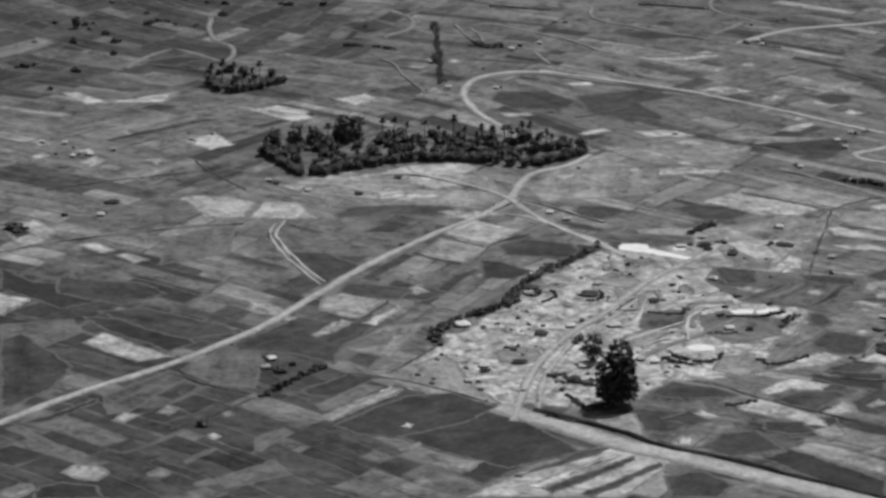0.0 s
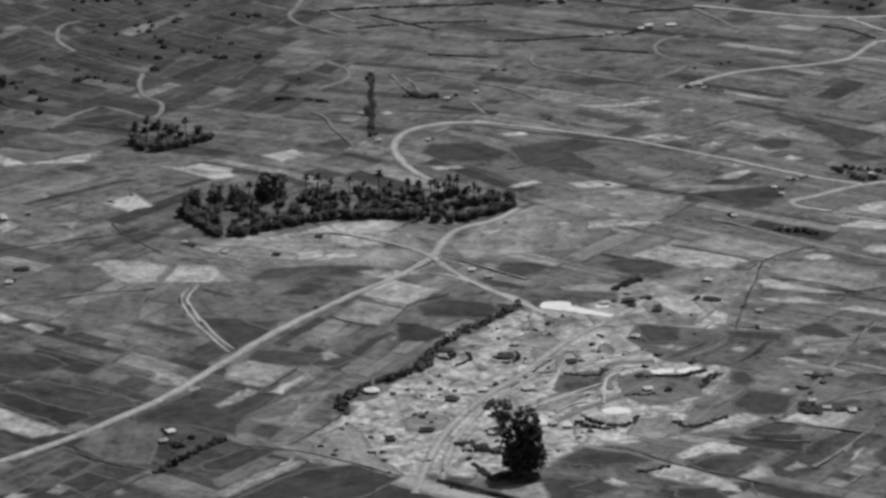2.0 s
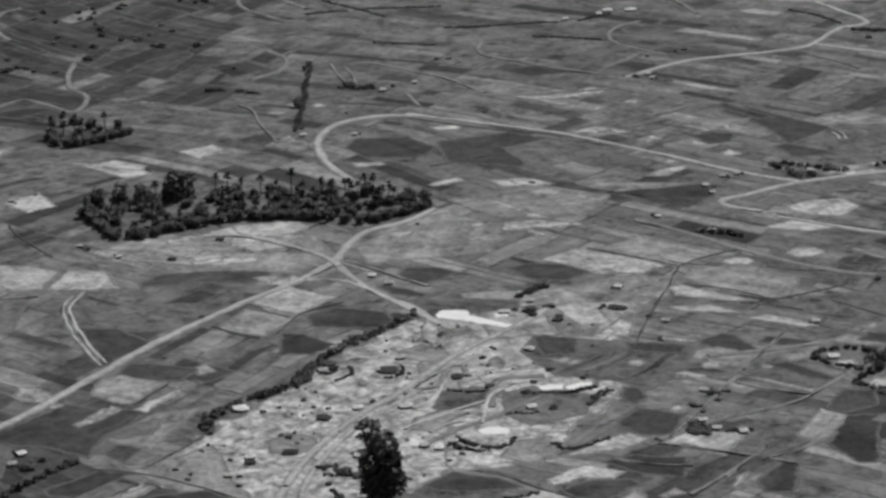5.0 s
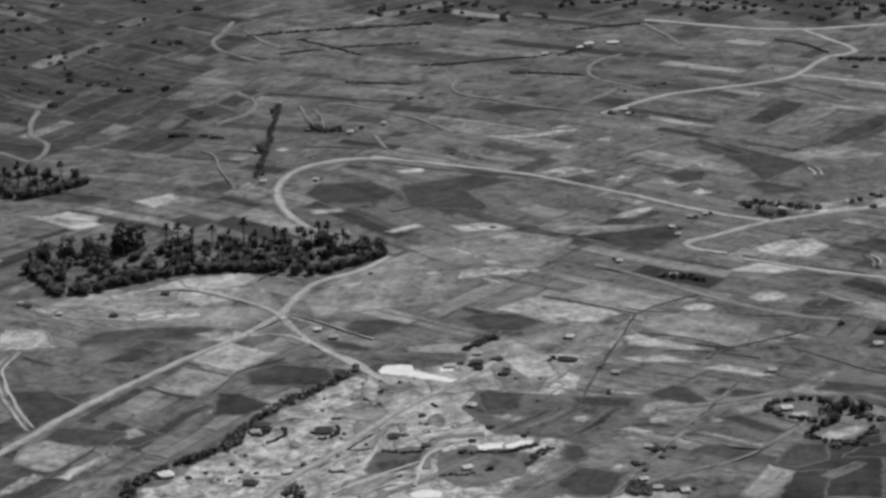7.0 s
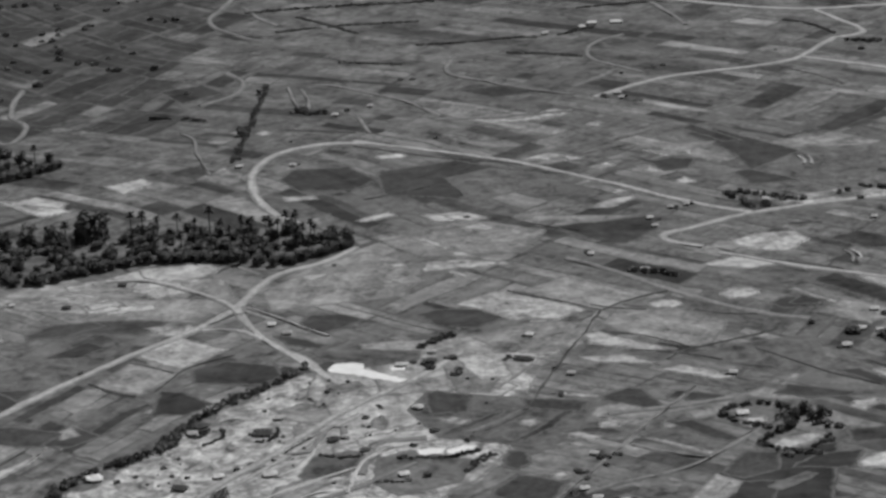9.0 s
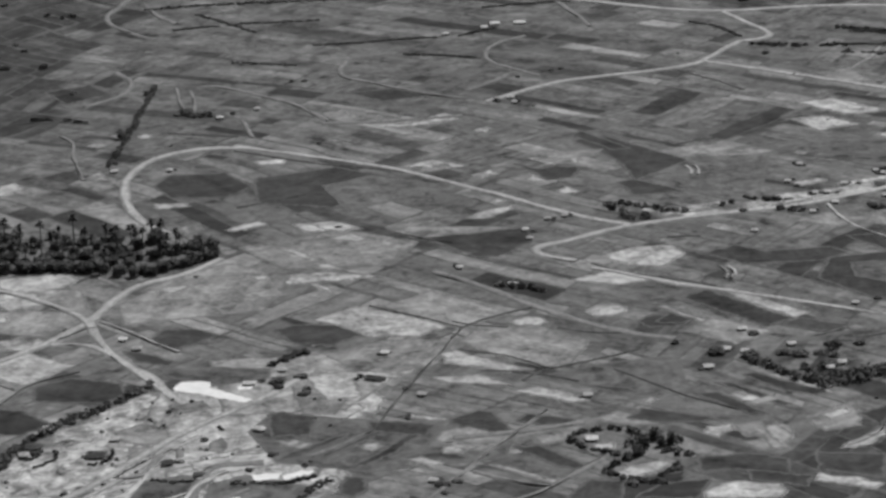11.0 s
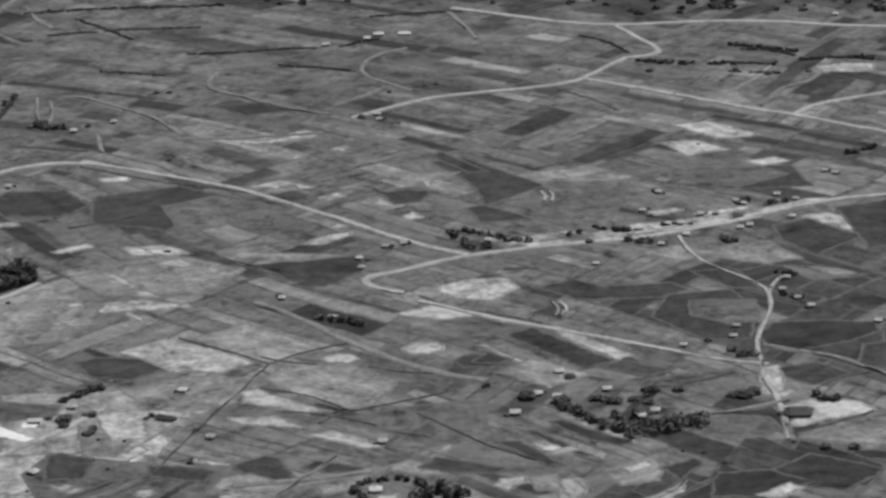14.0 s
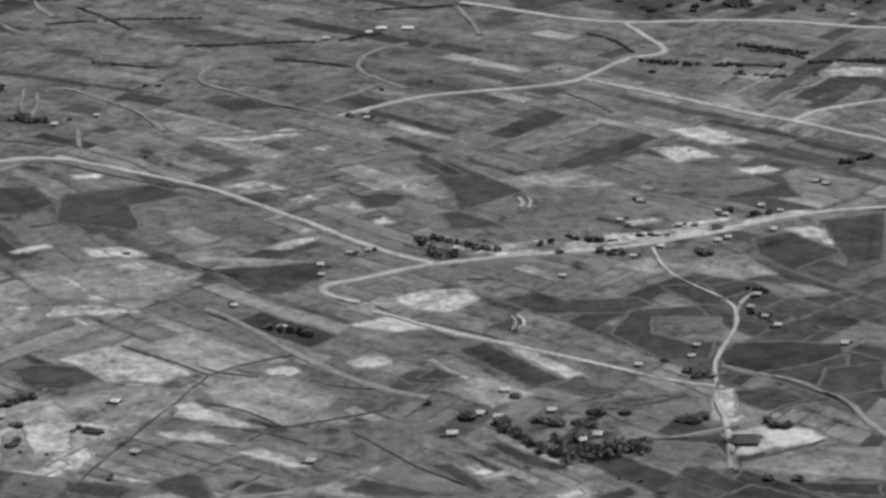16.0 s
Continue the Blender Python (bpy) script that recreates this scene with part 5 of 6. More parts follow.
field(2, (-125.2, 991.7), (-100.8, 1020.4), (-95.5, 1014.7), (-113.3, 978.8), (-121.2, 975.5))
field(2, (-98.9, 1023.5), (-83.9, 1051.2), (-67.9, 1041.0), (-69.3, 1005.8), (-84.8, 1008.3))
field(5, (83.7, 960.1), (87.4, 969.5), (91.5, 968.7), (90.9, 958.9))
field(4, (-126.8, 1333.2), (-113.1, 1349.2), (-101.9, 1329.5), (-113.3, 1318.9))
field(4, (-196.9, 1415.0), (-188.0, 1418.0), (-171.3, 1398.9), (-182.3, 1395.8))
field(2, (-119.0, 1184.6), (-91.3, 1206.7), (-91.6, 1163.4), (-120.0, 1146.2))
field(4, (-105.4, 1396.7), (-77.9, 1395.9), (-64.7, 1379.2), (-78.0, 1373.0))
field(1, (65.8, 1432.8), (99.3, 1449.6), (133.1, 1431.7), (107.1, 1391.2), (71.8, 1398.4))
field(4, (90.8, 1370.7), (112.2, 1370.7), (123.2, 1362.9), (98.8, 1359.1))
field(4, (65.4, 1303.2), (85.8, 1302.3), (116.4, 1309.5), (139.6, 1302.8), (101.0, 1294.5))
field(4, (-1.1, 1198.4), (11.2, 1221.3), (33.5, 1205.2), (19.1, 1184.3))
field(3, (-11.3, 1167.7), (-1.0, 1194.6), (21.0, 1179.8), (8.4, 1159.6), (-4.8, 1163.8))
field(1, (-28.3, 1110.0), (-23.3, 1129.4), (-19.6, 1134.9), (3.4, 1120.5), (-7.4, 1109.3))
field(1, (-52.1, 1083.5), (-45.5, 1091.7), (-31.9, 1084.4), (-38.3, 1075.8))
field(4, (-14.8, 1122.8), (-10.6, 1129.5), (-5.9, 1120.8), (-11.6, 1116.0))
field(2, (-65.8, 1193.6), (-30.7, 1198.5), (-8.3, 1198.7), (-21.4, 1169.3), (-45.5, 1163.0))
field(1, (-67.5, 1168.8), (-49.7, 1168.1), (-33.4, 1150.6), (-48.5, 1128.0))
field(1, (-39.8, 1225.1), (-28.2, 1238.7), (8.7, 1240.4), (-4.9, 1222.1))
field(4, (169.3, 1196.5), (186.9, 1198.3), (200.1, 1186.3), (173.7, 1190.0))
field(4, (108.4, 1513.0), (127.7, 1519.7), (138.7, 1530.3), (149.2, 1525.3), (139.0, 1514.8), (122.4, 1510.9))
field(2, (190.1, 1495.8), (215.8, 1504.2), (230.0, 1486.1), (204.3, 1475.3))
field(1, (226.7, 1425.7), (253.5, 1442.3), (257.0, 1411.0), (234.8, 1406.6))
field(3, (125.7, 1218.2), (147.4, 1232.9), (176.0, 1234.5), (167.2, 1205.0), (144.9, 1196.0))
field(3, (301.3, 1159.0), (321.1, 1174.7), (322.5, 1152.1), (309.6, 1146.4))
field(1, (330.5, 1345.6), (352.2, 1360.3), (370.3, 1361.2), (350.3, 1340.9), (341.7, 1337.3))
field(1, (316.0, 1326.0), (339.6, 1333.4), (350.7, 1316.1), (349.2, 1280.6), (330.6, 1279.1), (310.8, 1301.4))
field(2, (358.8, 1360.0), (380.8, 1355.2), (389.9, 1349.2), (372.0, 1344.5))
field(1, (351.6, 1153.5), (369.9, 1177.6), (395.6, 1165.7), (382.5, 1146.5))
field(3, (240.9, 1469.6), (274.0, 1486.9), (297.8, 1468.8), (262.1, 1451.1))
field(4, (308.4, 1547.0), (323.6, 1553.7), (350.1, 1532.1), (329.6, 1525.4))
field(4, (302.0, 1521.0), (319.5, 1524.2), (335.5, 1510.5), (316.7, 1500.7))
field(4, (342.8, 1493.6), (355.0, 1501.4), (362.9, 1495.2), (350.3, 1487.5))
field(1, (321.2, 1480.0), (362.5, 1490.4), (372.7, 1460.3), (334.1, 1454.1))
field(4, (365.2, 1422.1), (379.1, 1427.0), (399.9, 1407.9), (388.0, 1401.8))
field(4, (224.8, 1328.8), (238.1, 1339.3), (253.4, 1341.6), (258.4, 1330.7), (248.8, 1314.4), (233.2, 1318.5))
field(4, (211.5, 1298.2), (228.2, 1310.9), (248.4, 1300.6), (233.4, 1293.8))
field(2, (340.9, 1246.6), (352.5, 1247.9), (354.3, 1224.2), (335.1, 1226.3))
field(1, (386.8, 1177.5), (412.7, 1198.2), (426.3, 1182.2), (413.7, 1159.1))
field(5, (-12.3, 1499.4), (-6.4, 1503.8), (-2.9, 1497.4), (-8.4, 1493.9))
field(5, (0.1, 1498.2), (3.8, 1502.7), (6.8, 1497.2), (2.4, 1493.7))
field(2, (65.8, 1202.6), (86.6, 1205.5), (109.3, 1202.9), (108.9, 1193.0), (91.2, 1186.3), (74.2, 1192.7))
field(0, (-164.4, 1479.7), (-147.4, 1492.8), (-128.5, 1492.5), (-144.8, 1472.8))
field(1, (-62.3, 1574.3), (-41.7, 1587.8), (-28.0, 1570.1), (-46.6, 1552.0))
field(0, (-194.9, 1707.1), (-171.5, 1715.4), (-146.6, 1712.0), (-174.1, 1699.5))
field(5, (-57.7, 1416.6), (-41.9, 1427.7), (-34.9, 1419.4), (-47.1, 1404.3))
field(4, (-175.3, 1397.1), (-154.7, 1411.8), (-138.4, 1423.8), (-143.7, 1402.6))
field(5, (-97.3, 1391.1), (-85.7, 1401.8), (-68.6, 1392.7), (-71.1, 1383.9))
field(4, (122.2, 1513.9), (139.2, 1526.4), (147.9, 1525.5), (128.8, 1510.8))
field(1, (203.3, 1487.6), (220.1, 1493.2), (281.4, 1435.3), (273.4, 1418.6), (234.7, 1428.4), (225.7, 1457.0))
field(4, (139.6, 1447.1), (151.2, 1455.5), (159.1, 1449.6), (149.0, 1444.3))
field(1, (89.2, 1568.9), (111.9, 1576.4), (132.8, 1562.7), (108.7, 1553.0))
field(4, (8.2, 907.4), (28.8, 931.1), (64.3, 962.1), (70.9, 951.8), (81.4, 952.5), (81.7, 942.0), (64.1, 910.8))
field(1, (35.1, 916.9), (69.5, 948.6), (70.5, 945.0), (39.5, 912.2))
field(1, (48.4, 912.8), (78.3, 942.9), (79.9, 939.9), (52.8, 910.1))
field(1, (26.3, 925.4), (49.9, 952.1), (63.1, 957.2), (55.6, 947.7))
field(5, (29.7, 919.6), (62.7, 949.7), (66.0, 948.4), (34.1, 915.9))
field(0, (6.1, 926.7), (18.6, 945.4), (35.8, 943.4), (15.1, 918.7))
field(1, (55.8, 981.8), (68.5, 995.6), (97.1, 991.2), (86.1, 971.0), (68.6, 973.2))
field(1, (78.8, 931.1), (92.8, 936.5), (103.0, 924.0), (96.6, 912.7), (79.6, 911.7))
field(4, (-140.0, 1049.3), (-132.8, 1062.6), (-103.5, 1037.3), (-116.8, 1031.5))
field(5, (-44.5, 978.8), (-19.1, 1011.4), (-13.1, 1007.1), (-39.6, 975.7))
field(3, (-37.9, 1051.2), (-23.5, 1078.1), (-6.7, 1083.2), (-19.9, 1041.1))
field(2, (-77.6, 919.1), (-57.2, 937.6), (-50.8, 923.2), (-72.4, 910.4))
field(0, (-144.1, 1081.0), (-111.3, 1075.9), (-95.0, 1054.3), (-105.3, 1042.8), (-131.7, 1064.7))
field(4, (-120.2, 1241.4), (-115.3, 1246.1), (-99.9, 1245.7), (-84.5, 1237.4), (-89.1, 1216.9), (-101.1, 1210.2))
field(4, (-82.3, 1239.3), (-65.7, 1238.9), (-56.9, 1217.0), (-66.8, 1213.7), (-86.9, 1214.6))
field(5, (-156.0, 1170.8), (-151.4, 1175.1), (-139.6, 1165.9), (-145.8, 1159.3))
field(4, (-139.2, 1158.3), (-134.7, 1162.5), (-124.3, 1153.4), (-130.5, 1146.9))
field(0, (-185.5, 1139.2), (-169.2, 1121.5), (-142.2, 1119.1), (-127.1, 1105.4), (-153.9, 1089.1), (-181.4, 1112.7))
field(4, (-185.5, 1108.9), (-180.4, 1105.8), (-167.4, 1099.1), (-174.3, 1080.9), (-180.6, 1078.4))
field(2, (235.5, 1428.6), (261.9, 1462.2), (294.4, 1465.6), (288.9, 1402.7), (258.6, 1410.9))
field(2, (97.3, 1421.6), (118.0, 1436.6), (149.4, 1423.5), (134.7, 1402.3), (113.4, 1386.3))
field(4, (185.7, 1460.9), (207.2, 1462.3), (208.8, 1453.6), (195.5, 1451.7))
# Dark field; its tone also holds lens vignette.
field(0, (220.4, 1083.7), (242.0, 1104.1), (263.7, 1112.5), (258.6, 1053.7), (222.2, 1054.8), (232.2, 1074.0))
field(1, (289.2, 1242.4), (294.1, 1247.0), (302.8, 1238.3), (296.2, 1234.8))
field(1, (364.7, 1270.2), (398.2, 1293.0), (397.1, 1245.2), (378.7, 1259.9))
field(1, (356.6, 1252.1), (372.9, 1259.5), (385.4, 1248.8), (371.6, 1235.9), (359.1, 1244.7))
field(2, (332.9, 1201.5), (342.8, 1209.5), (357.1, 1207.4), (361.7, 1196.3), (352.0, 1188.4), (334.5, 1188.8))
field(0, (325.7, 1138.5), (341.8, 1159.7), (356.7, 1163.3), (372.6, 1153.9), (351.8, 1140.2))
field(4, (352.8, 1142.4), (364.2, 1153.4), (369.5, 1149.7), (361.2, 1140.3))
field(2, (248.1, 1170.3), (267.9, 1192.2), (281.4, 1177.5), (294.7, 1175.4), (290.5, 1159.3), (277.2, 1153.0))
field(3, (141.7, 1269.6), (159.4, 1287.5), (191.9, 1262.5), (175.8, 1243.7))
field(5, (221.2, 1263.4), (226.4, 1270.3), (234.0, 1270.3), (237.5, 1264.7), (232.3, 1259.1), (224.7, 1259.7))
field(5, (193.3, 1252.4), (197.7, 1257.9), (204.2, 1257.3), (207.3, 1252.4), (202.7, 1247.5), (196.2, 1248.1))
field(3, (55.0, 985.8), (72.3, 989.6), (75.5, 966.0), (57.8, 975.8))
field(5, (280.1, 1386.5), (285.1, 1397.8), (297.2, 1394.9), (290.6, 1383.5))
field(4, (296.1, 1406.8), (318.9, 1415.0), (337.3, 1423.0), (339.8, 1413.0), (317.2, 1400.7), (299.1, 1395.0))
field(4, (244.5, 1385.5), (271.1, 1398.6), (280.6, 1396.2), (249.9, 1378.2))
field(4, (346.5, 1427.8), (367.5, 1443.4), (379.2, 1446.9), (372.1, 1433.3), (353.6, 1422.3))
field(1, (48.6, 1221.7), (58.9, 1218.8), (71.3, 1210.1), (70.2, 1204.4), (56.3, 1210.1))
field(3, (204.8, 1142.5), (215.8, 1154.2), (227.9, 1149.2), (220.8, 1136.7), (213.2, 1134.1))
field(0, (254.5, 1101.3), (271.2, 1106.2), (267.7, 1089.3), (245.6, 1088.9))
field(4, (267.6, 1094.7), (276.8, 1103.9), (293.5, 1101.9), (297.0, 1095.1), (293.3, 1089.7), (269.5, 1089.3))
field(3, (280.5, 1137.3), (290.2, 1139.9), (295.8, 1132.6), (286.2, 1129.1))
field(1, (265.4, 1122.6), (282.4, 1127.6), (297.5, 1123.0), (297.2, 1106.5), (278.7, 1113.3), (267.4, 1110.8))
field(4, (314.8, 1132.8), (318.8, 1138.7), (330.5, 1152.7), (330.2, 1146.7), (320.6, 1135.3))
field(4, (304.6, 1104.3), (306.6, 1111.3), (321.3, 1106.9), (328.1, 1102.4), (324.6, 1097.8))
field(4, (276.6, 1180.8), (280.6, 1183.5), (294.5, 1175.6), (290.5, 1170.3), (280.6, 1173.9))
field(1, (282.4, 1113.3), (304.7, 1108.9), (302.7, 1099.7), (284.2, 1104.0))
field(1, (305.2, 1127.9), (329.3, 1128.1), (328.3, 1107.0), (306.7, 1113.6))
field(1, (147.5, 1351.5), (161.3, 1355.0), (184.4, 1362.1), (193.7, 1365.6), (195.1, 1344.0), (182.5, 1326.6), (173.2, 1326.6), (160.3, 1340.7))
field(3, (137.2, 1358.9), (141.2, 1366.2), (167.5, 1365.9), (184.3, 1364.3), (168.4, 1355.0), (151.9, 1355.1))
field(5, (137.0, 1360.4), (140.6, 1360.3), (147.5, 1351.5), (145.1, 1351.6))
field(3, (137.8, 1444.6), (149.7, 1452.7), (152.8, 1446.8), (143.3, 1440.3))
field(3, (187.3, 1460.4), (199.8, 1464.4), (210.3, 1458.3), (200.5, 1451.8))
field(1, (265.1, 1302.4), (271.7, 1312.4), (278.5, 1309.0), (278.5, 1295.8))
field(1, (21.7, 1421.9), (26.2, 1438.2), (51.3, 1441.9), (67.4, 1421.2), (57.5, 1405.4), (32.3, 1405.7))
field(3, (-7.2, 1390.6), (8.7, 1398.2), (12.1, 1394.2), (-3.8, 1386.7))
field(4, (61.4, 1458.6), (76.4, 1462.6), (75.1, 1454.1), (65.0, 1452.6))
field(3, (-40.6, 1414.8), (-32.2, 1422.7), (-22.6, 1414.5), (-28.4, 1406.6))
field(4, (-10.0, 1438.8), (-5.7, 1442.9), (-0.9, 1432.0), (-6.6, 1428.9))
field(0, (-151.5, 964.8), (-129.1, 989.8), (-125.6, 991.7), (-126.6, 985.9), (-142.6, 966.5))
field(1, (-172.1, 1052.3), (-164.3, 1059.2), (-150.8, 1041.1), (-139.7, 1023.3), (-145.0, 999.1), (-157.0, 981.1), (-161.1, 980.9))
field(1, (-139.0, 1087.5), (-119.1, 1092.3), (-85.8, 1074.5), (-80.6, 1065.0), (-99.9, 1057.2), (-118.8, 1068.9))
field(1, (-160.3, 1128.0), (-124.7, 1123.4), (-111.7, 1110.1), (-128.5, 1095.1), (-157.5, 1106.8))
field(1, (-12.3, 990.5), (16.9, 998.1), (31.3, 979.2), (45.1, 960.9), (50.8, 950.6), (24.4, 933.4), (0.6, 947.5), (-15.9, 962.5))
field(3, (1.4, 942.3), (16.6, 940.7), (10.6, 930.0), (2.6, 934.6))
field(1, (124.9, 985.2), (146.5, 992.2), (148.2, 972.8), (127.3, 968.8))
field(3, (114.7, 1195.8), (129.4, 1199.9), (141.3, 1179.9), (138.0, 1158.9), (126.2, 1159.8))
field(2, (203.2, 1196.6), (215.9, 1200.4), (236.8, 1212.4), (257.3, 1217.2), (262.2, 1189.5), (244.4, 1173.8), (226.9, 1185.3))
field(1, (223.1, 1189.5), (238.0, 1186.6), (246.8, 1180.8), (235.4, 1180.8))
field(0, (280.6, 1198.6), (286.9, 1200.7), (312.8, 1181.9), (306.8, 1178.9), (297.0, 1182.2))
field(3, (282.6, 1204.0), (288.3, 1204.1), (313.8, 1184.2), (311.9, 1181.8))
field(1, (271.4, 1190.6), (277.0, 1191.2), (298.6, 1171.3), (293.2, 1170.7))
field(4, (282.0, 1171.6), (290.1, 1179.2), (294.3, 1175.2), (287.7, 1170.0))
field(1, (263.7, 1180.6), (272.9, 1181.6), (290.8, 1161.7), (283.7, 1160.9))
field(1, (241.0, 1253.1), (247.5, 1261.7), (260.3, 1257.9), (261.6, 1250.2), (256.1, 1247.0), (246.3, 1245.9))
field(1, (265.4, 1331.0), (278.9, 1341.4), (290.7, 1333.7), (317.7, 1339.7), (324.8, 1331.6), (313.2, 1321.6), (282.1, 1318.1))
field(0, (351.4, 1286.8), (356.6, 1298.2), (376.6, 1302.1), (394.7, 1300.9), (397.0, 1291.9), (385.6, 1280.0), (366.5, 1270.0), (354.4, 1273.8))
field(1, (389.7, 1277.8), (410.7, 1285.5), (411.3, 1259.7), (398.4, 1253.2), (386.7, 1256.9))
field(1, (322.8, 1352.3), (341.6, 1357.3), (351.9, 1334.5), (341.5, 1333.4), (327.6, 1346.7))
field(2, (323.9, 1319.9), (350.6, 1322.8), (352.3, 1300.5), (342.7, 1293.9), (325.6, 1303.1))
field(3, (365.9, 1194.9), (389.0, 1209.0), (412.4, 1211.7), (413.0, 1185.0), (382.8, 1185.7), (368.1, 1188.4))
field(0, (383.0, 1181.4), (411.7, 1182.6), (413.4, 1171.2), (387.1, 1173.2))
field(3, (349.4, 1237.7), (366.5, 1239.7), (371.1, 1228.0), (358.3, 1221.8))
field(5, (134.7, 1524.6), (140.6, 1532.7), (148.0, 1528.4), (140.2, 1522.7))
field(3, (116.0, 1516.2), (127.1, 1523.9), (133.1, 1520.3), (121.8, 1513.5))
field(4, (156.9, 1504.8), (163.1, 1511.0), (167.2, 1505.8), (162.5, 1502.1))
field(4, (132.1, 1449.8), (142.0, 1459.7), (150.4, 1455.3), (142.5, 1447.1))
field(4, (161.8, 1436.7), (170.1, 1442.6), (174.7, 1438.0), (167.4, 1432.9))
field(5, (187.1, 1430.0), (189.2, 1437.3), (195.6, 1428.7), (190.4, 1425.3))
field(4, (200.3, 1410.3), (205.7, 1419.2), (211.5, 1412.9), (205.5, 1407.5))
field(4, (165.9, 1376.5), (170.5, 1386.9), (183.0, 1392.9), (184.3, 1387.0), (172.9, 1375.9))
field(4, (174.0, 1397.3), (176.2, 1403.0), (180.4, 1400.0), (178.8, 1396.5))
field(4, (200.3, 1460.4), (204.1, 1466.0), (211.0, 1461.5), (206.0, 1455.8))
field(3, (182.2, 1466.1), (191.1, 1470.8), (219.8, 1473.7), (216.3, 1465.8), (203.1, 1458.5))
field(1, (203.8, 1495.1), (207.3, 1503.4), (219.6, 1488.9), (231.7, 1474.9), (222.4, 1472.4))
field(1, (179.7, 1454.6), (191.3, 1444.8), (200.0, 1449.3), (210.0, 1446.7), (207.9, 1432.1), (197.0, 1427.4))
field(2, (284.9, 1472.7), (318.4, 1495.0), (350.1, 1486.8), (362.5, 1476.9), (340.5, 1456.5), (316.1, 1468.5))
field(2, (247.8, 1432.7), (253.7, 1440.4), (277.2, 1439.3), (296.7, 1430.8), (279.4, 1422.0), (256.2, 1423.1))
field(3, (336.9, 1388.2), (354.3, 1390.0), (367.6, 1369.4), (352.0, 1361.5), (332.0, 1368.6))
field(1, (355.2, 1409.7), (370.3, 1418.0), (382.0, 1406.0), (393.3, 1397.4), (372.7, 1373.0), (358.7, 1390.5))
field(1, (380.8, 1432.6), (407.0, 1445.7), (408.3, 1389.4), (393.9, 1381.6))
field(3, (369.2, 1360.3), (382.0, 1358.7), (392.9, 1350.9), (380.3, 1349.5))
field(4, (371.3, 1644.1), (386.9, 1652.1), (402.2, 1651.7), (402.5, 1637.7), (377.0, 1635.3))
field(3, (319.5, 1598.2), (334.2, 1608.5), (343.7, 1582.9), (326.0, 1581.2))
field(3, (-74.8, 1262.5), (-60.1, 1281.6), (-23.5, 1289.1), (18.8, 1288.0), (29.0, 1262.0), (15.9, 1235.2), (-1.9, 1238.0), (-37.9, 1248.0), (-58.6, 1250.7))
field(3, (73.9, 1339.7), (113.8, 1362.9), (148.4, 1346.0), (137.5, 1316.3), (96.9, 1312.9))
field(4, (-59.3, 1263.8), (-38.8, 1272.5), (-23.0, 1266.7), (-38.2, 1256.7))
field(4, (-25.2, 1253.3), (-4.7, 1259.3), (-2.0, 1250.9), (-22.5, 1244.9))
field(3, (37.5, 1270.5), (50.9, 1298.8), (72.7, 1320.0), (100.8, 1304.0), (96.4, 1264.1), (67.5, 1255.7), (43.7, 1247.6))
field(5, (228.9, 1129.4), (230.6, 1134.3), (238.2, 1136.8), (237.5, 1129.5), (232.9, 1125.6))
field(5, (239.3, 1109.0), (242.8, 1115.2), (254.1, 1120.0), (257.9, 1117.7), (252.4, 1110.6), (243.2, 1105.8))
field(4, (-197.3, 1302.6), (-190.3, 1309.8), (-186.6, 1302.5), (-193.6, 1295.4))
field(4, (-172.4, 1295.3), (-165.6, 1305.2), (-159.2, 1296.4), (-166.0, 1286.6))
field(4, (-162.0, 1343.3), (-156.1, 1351.8), (-153.6, 1342.0))
field(4, (-143.7, 1300.5), (-133.3, 1303.2), (-134.8, 1291.9))
field(4, (-177.0, 1310.9), (-169.8, 1317.3), (-165.9, 1308.0))
field(4, (-198.0, 1326.5), (-190.3, 1329.1), (-190.3, 1319.4), (-195.6, 1318.9))
field(4, (-194.0, 1194.1), (-180.7, 1204.9), (-169.0, 1192.0), (-171.7, 1176.0), (-179.7, 1163.8), (-186.7, 1178.8))
field(1, (-192.1, 1190.3), (-184.4, 1196.5), (-179.2, 1185.7), (-184.1, 1177.4))
field(4, (248.2, 1269.2), (255.9, 1274.4), (282.8, 1248.1), (277.0, 1240.8))
field(1, (258.4, 1279.0), (267.2, 1288.8), (300.6, 1256.2), (289.9, 1246.8))
field(4, (270.7, 1289.2), (276.7, 1290.4), (306.7, 1263.2), (300.6, 1256.2))
field(3, (286.5, 1243.4), (294.6, 1248.9), (312.3, 1240.8), (303.1, 1236.3))
field(1, (293.5, 1249.3), (302.4, 1257.5), (323.4, 1249.7), (314.2, 1241.1))
field(2, (303.5, 1233.4), (321.7, 1244.4), (344.3, 1252.1), (347.3, 1239.9), (323.3, 1229.8))
field(5, (358.8, 1215.7), (362.3, 1218.9), (369.4, 1224.5), (375.0, 1225.2), (386.4, 1223.6), (393.2, 1217.8), (388.8, 1211.3), (378.0, 1206.3), (367.4, 1199.6), (363.5, 1201.4), (365.1, 1206.2), (362.0, 1209.5))
field(4, (353.0, 1240.6), (360.8, 1239.0), (367.2, 1230.0), (360.0, 1224.4), (353.1, 1228.4))
field(4, (361.7, 1201.2), (363.9, 1201.5), (365.5, 1189.0), (362.6, 1188.7))
field(1, (-44.3, 1117.2), (-40.5, 1128.2), (-30.2, 1129.3), (-12.1, 1122.6), (-17.7, 1109.1), (-32.2, 1109.1))
field(4, (-3.4, 1230.5), (7.4, 1233.7), (17.6, 1227.0), (7.3, 1220.6))
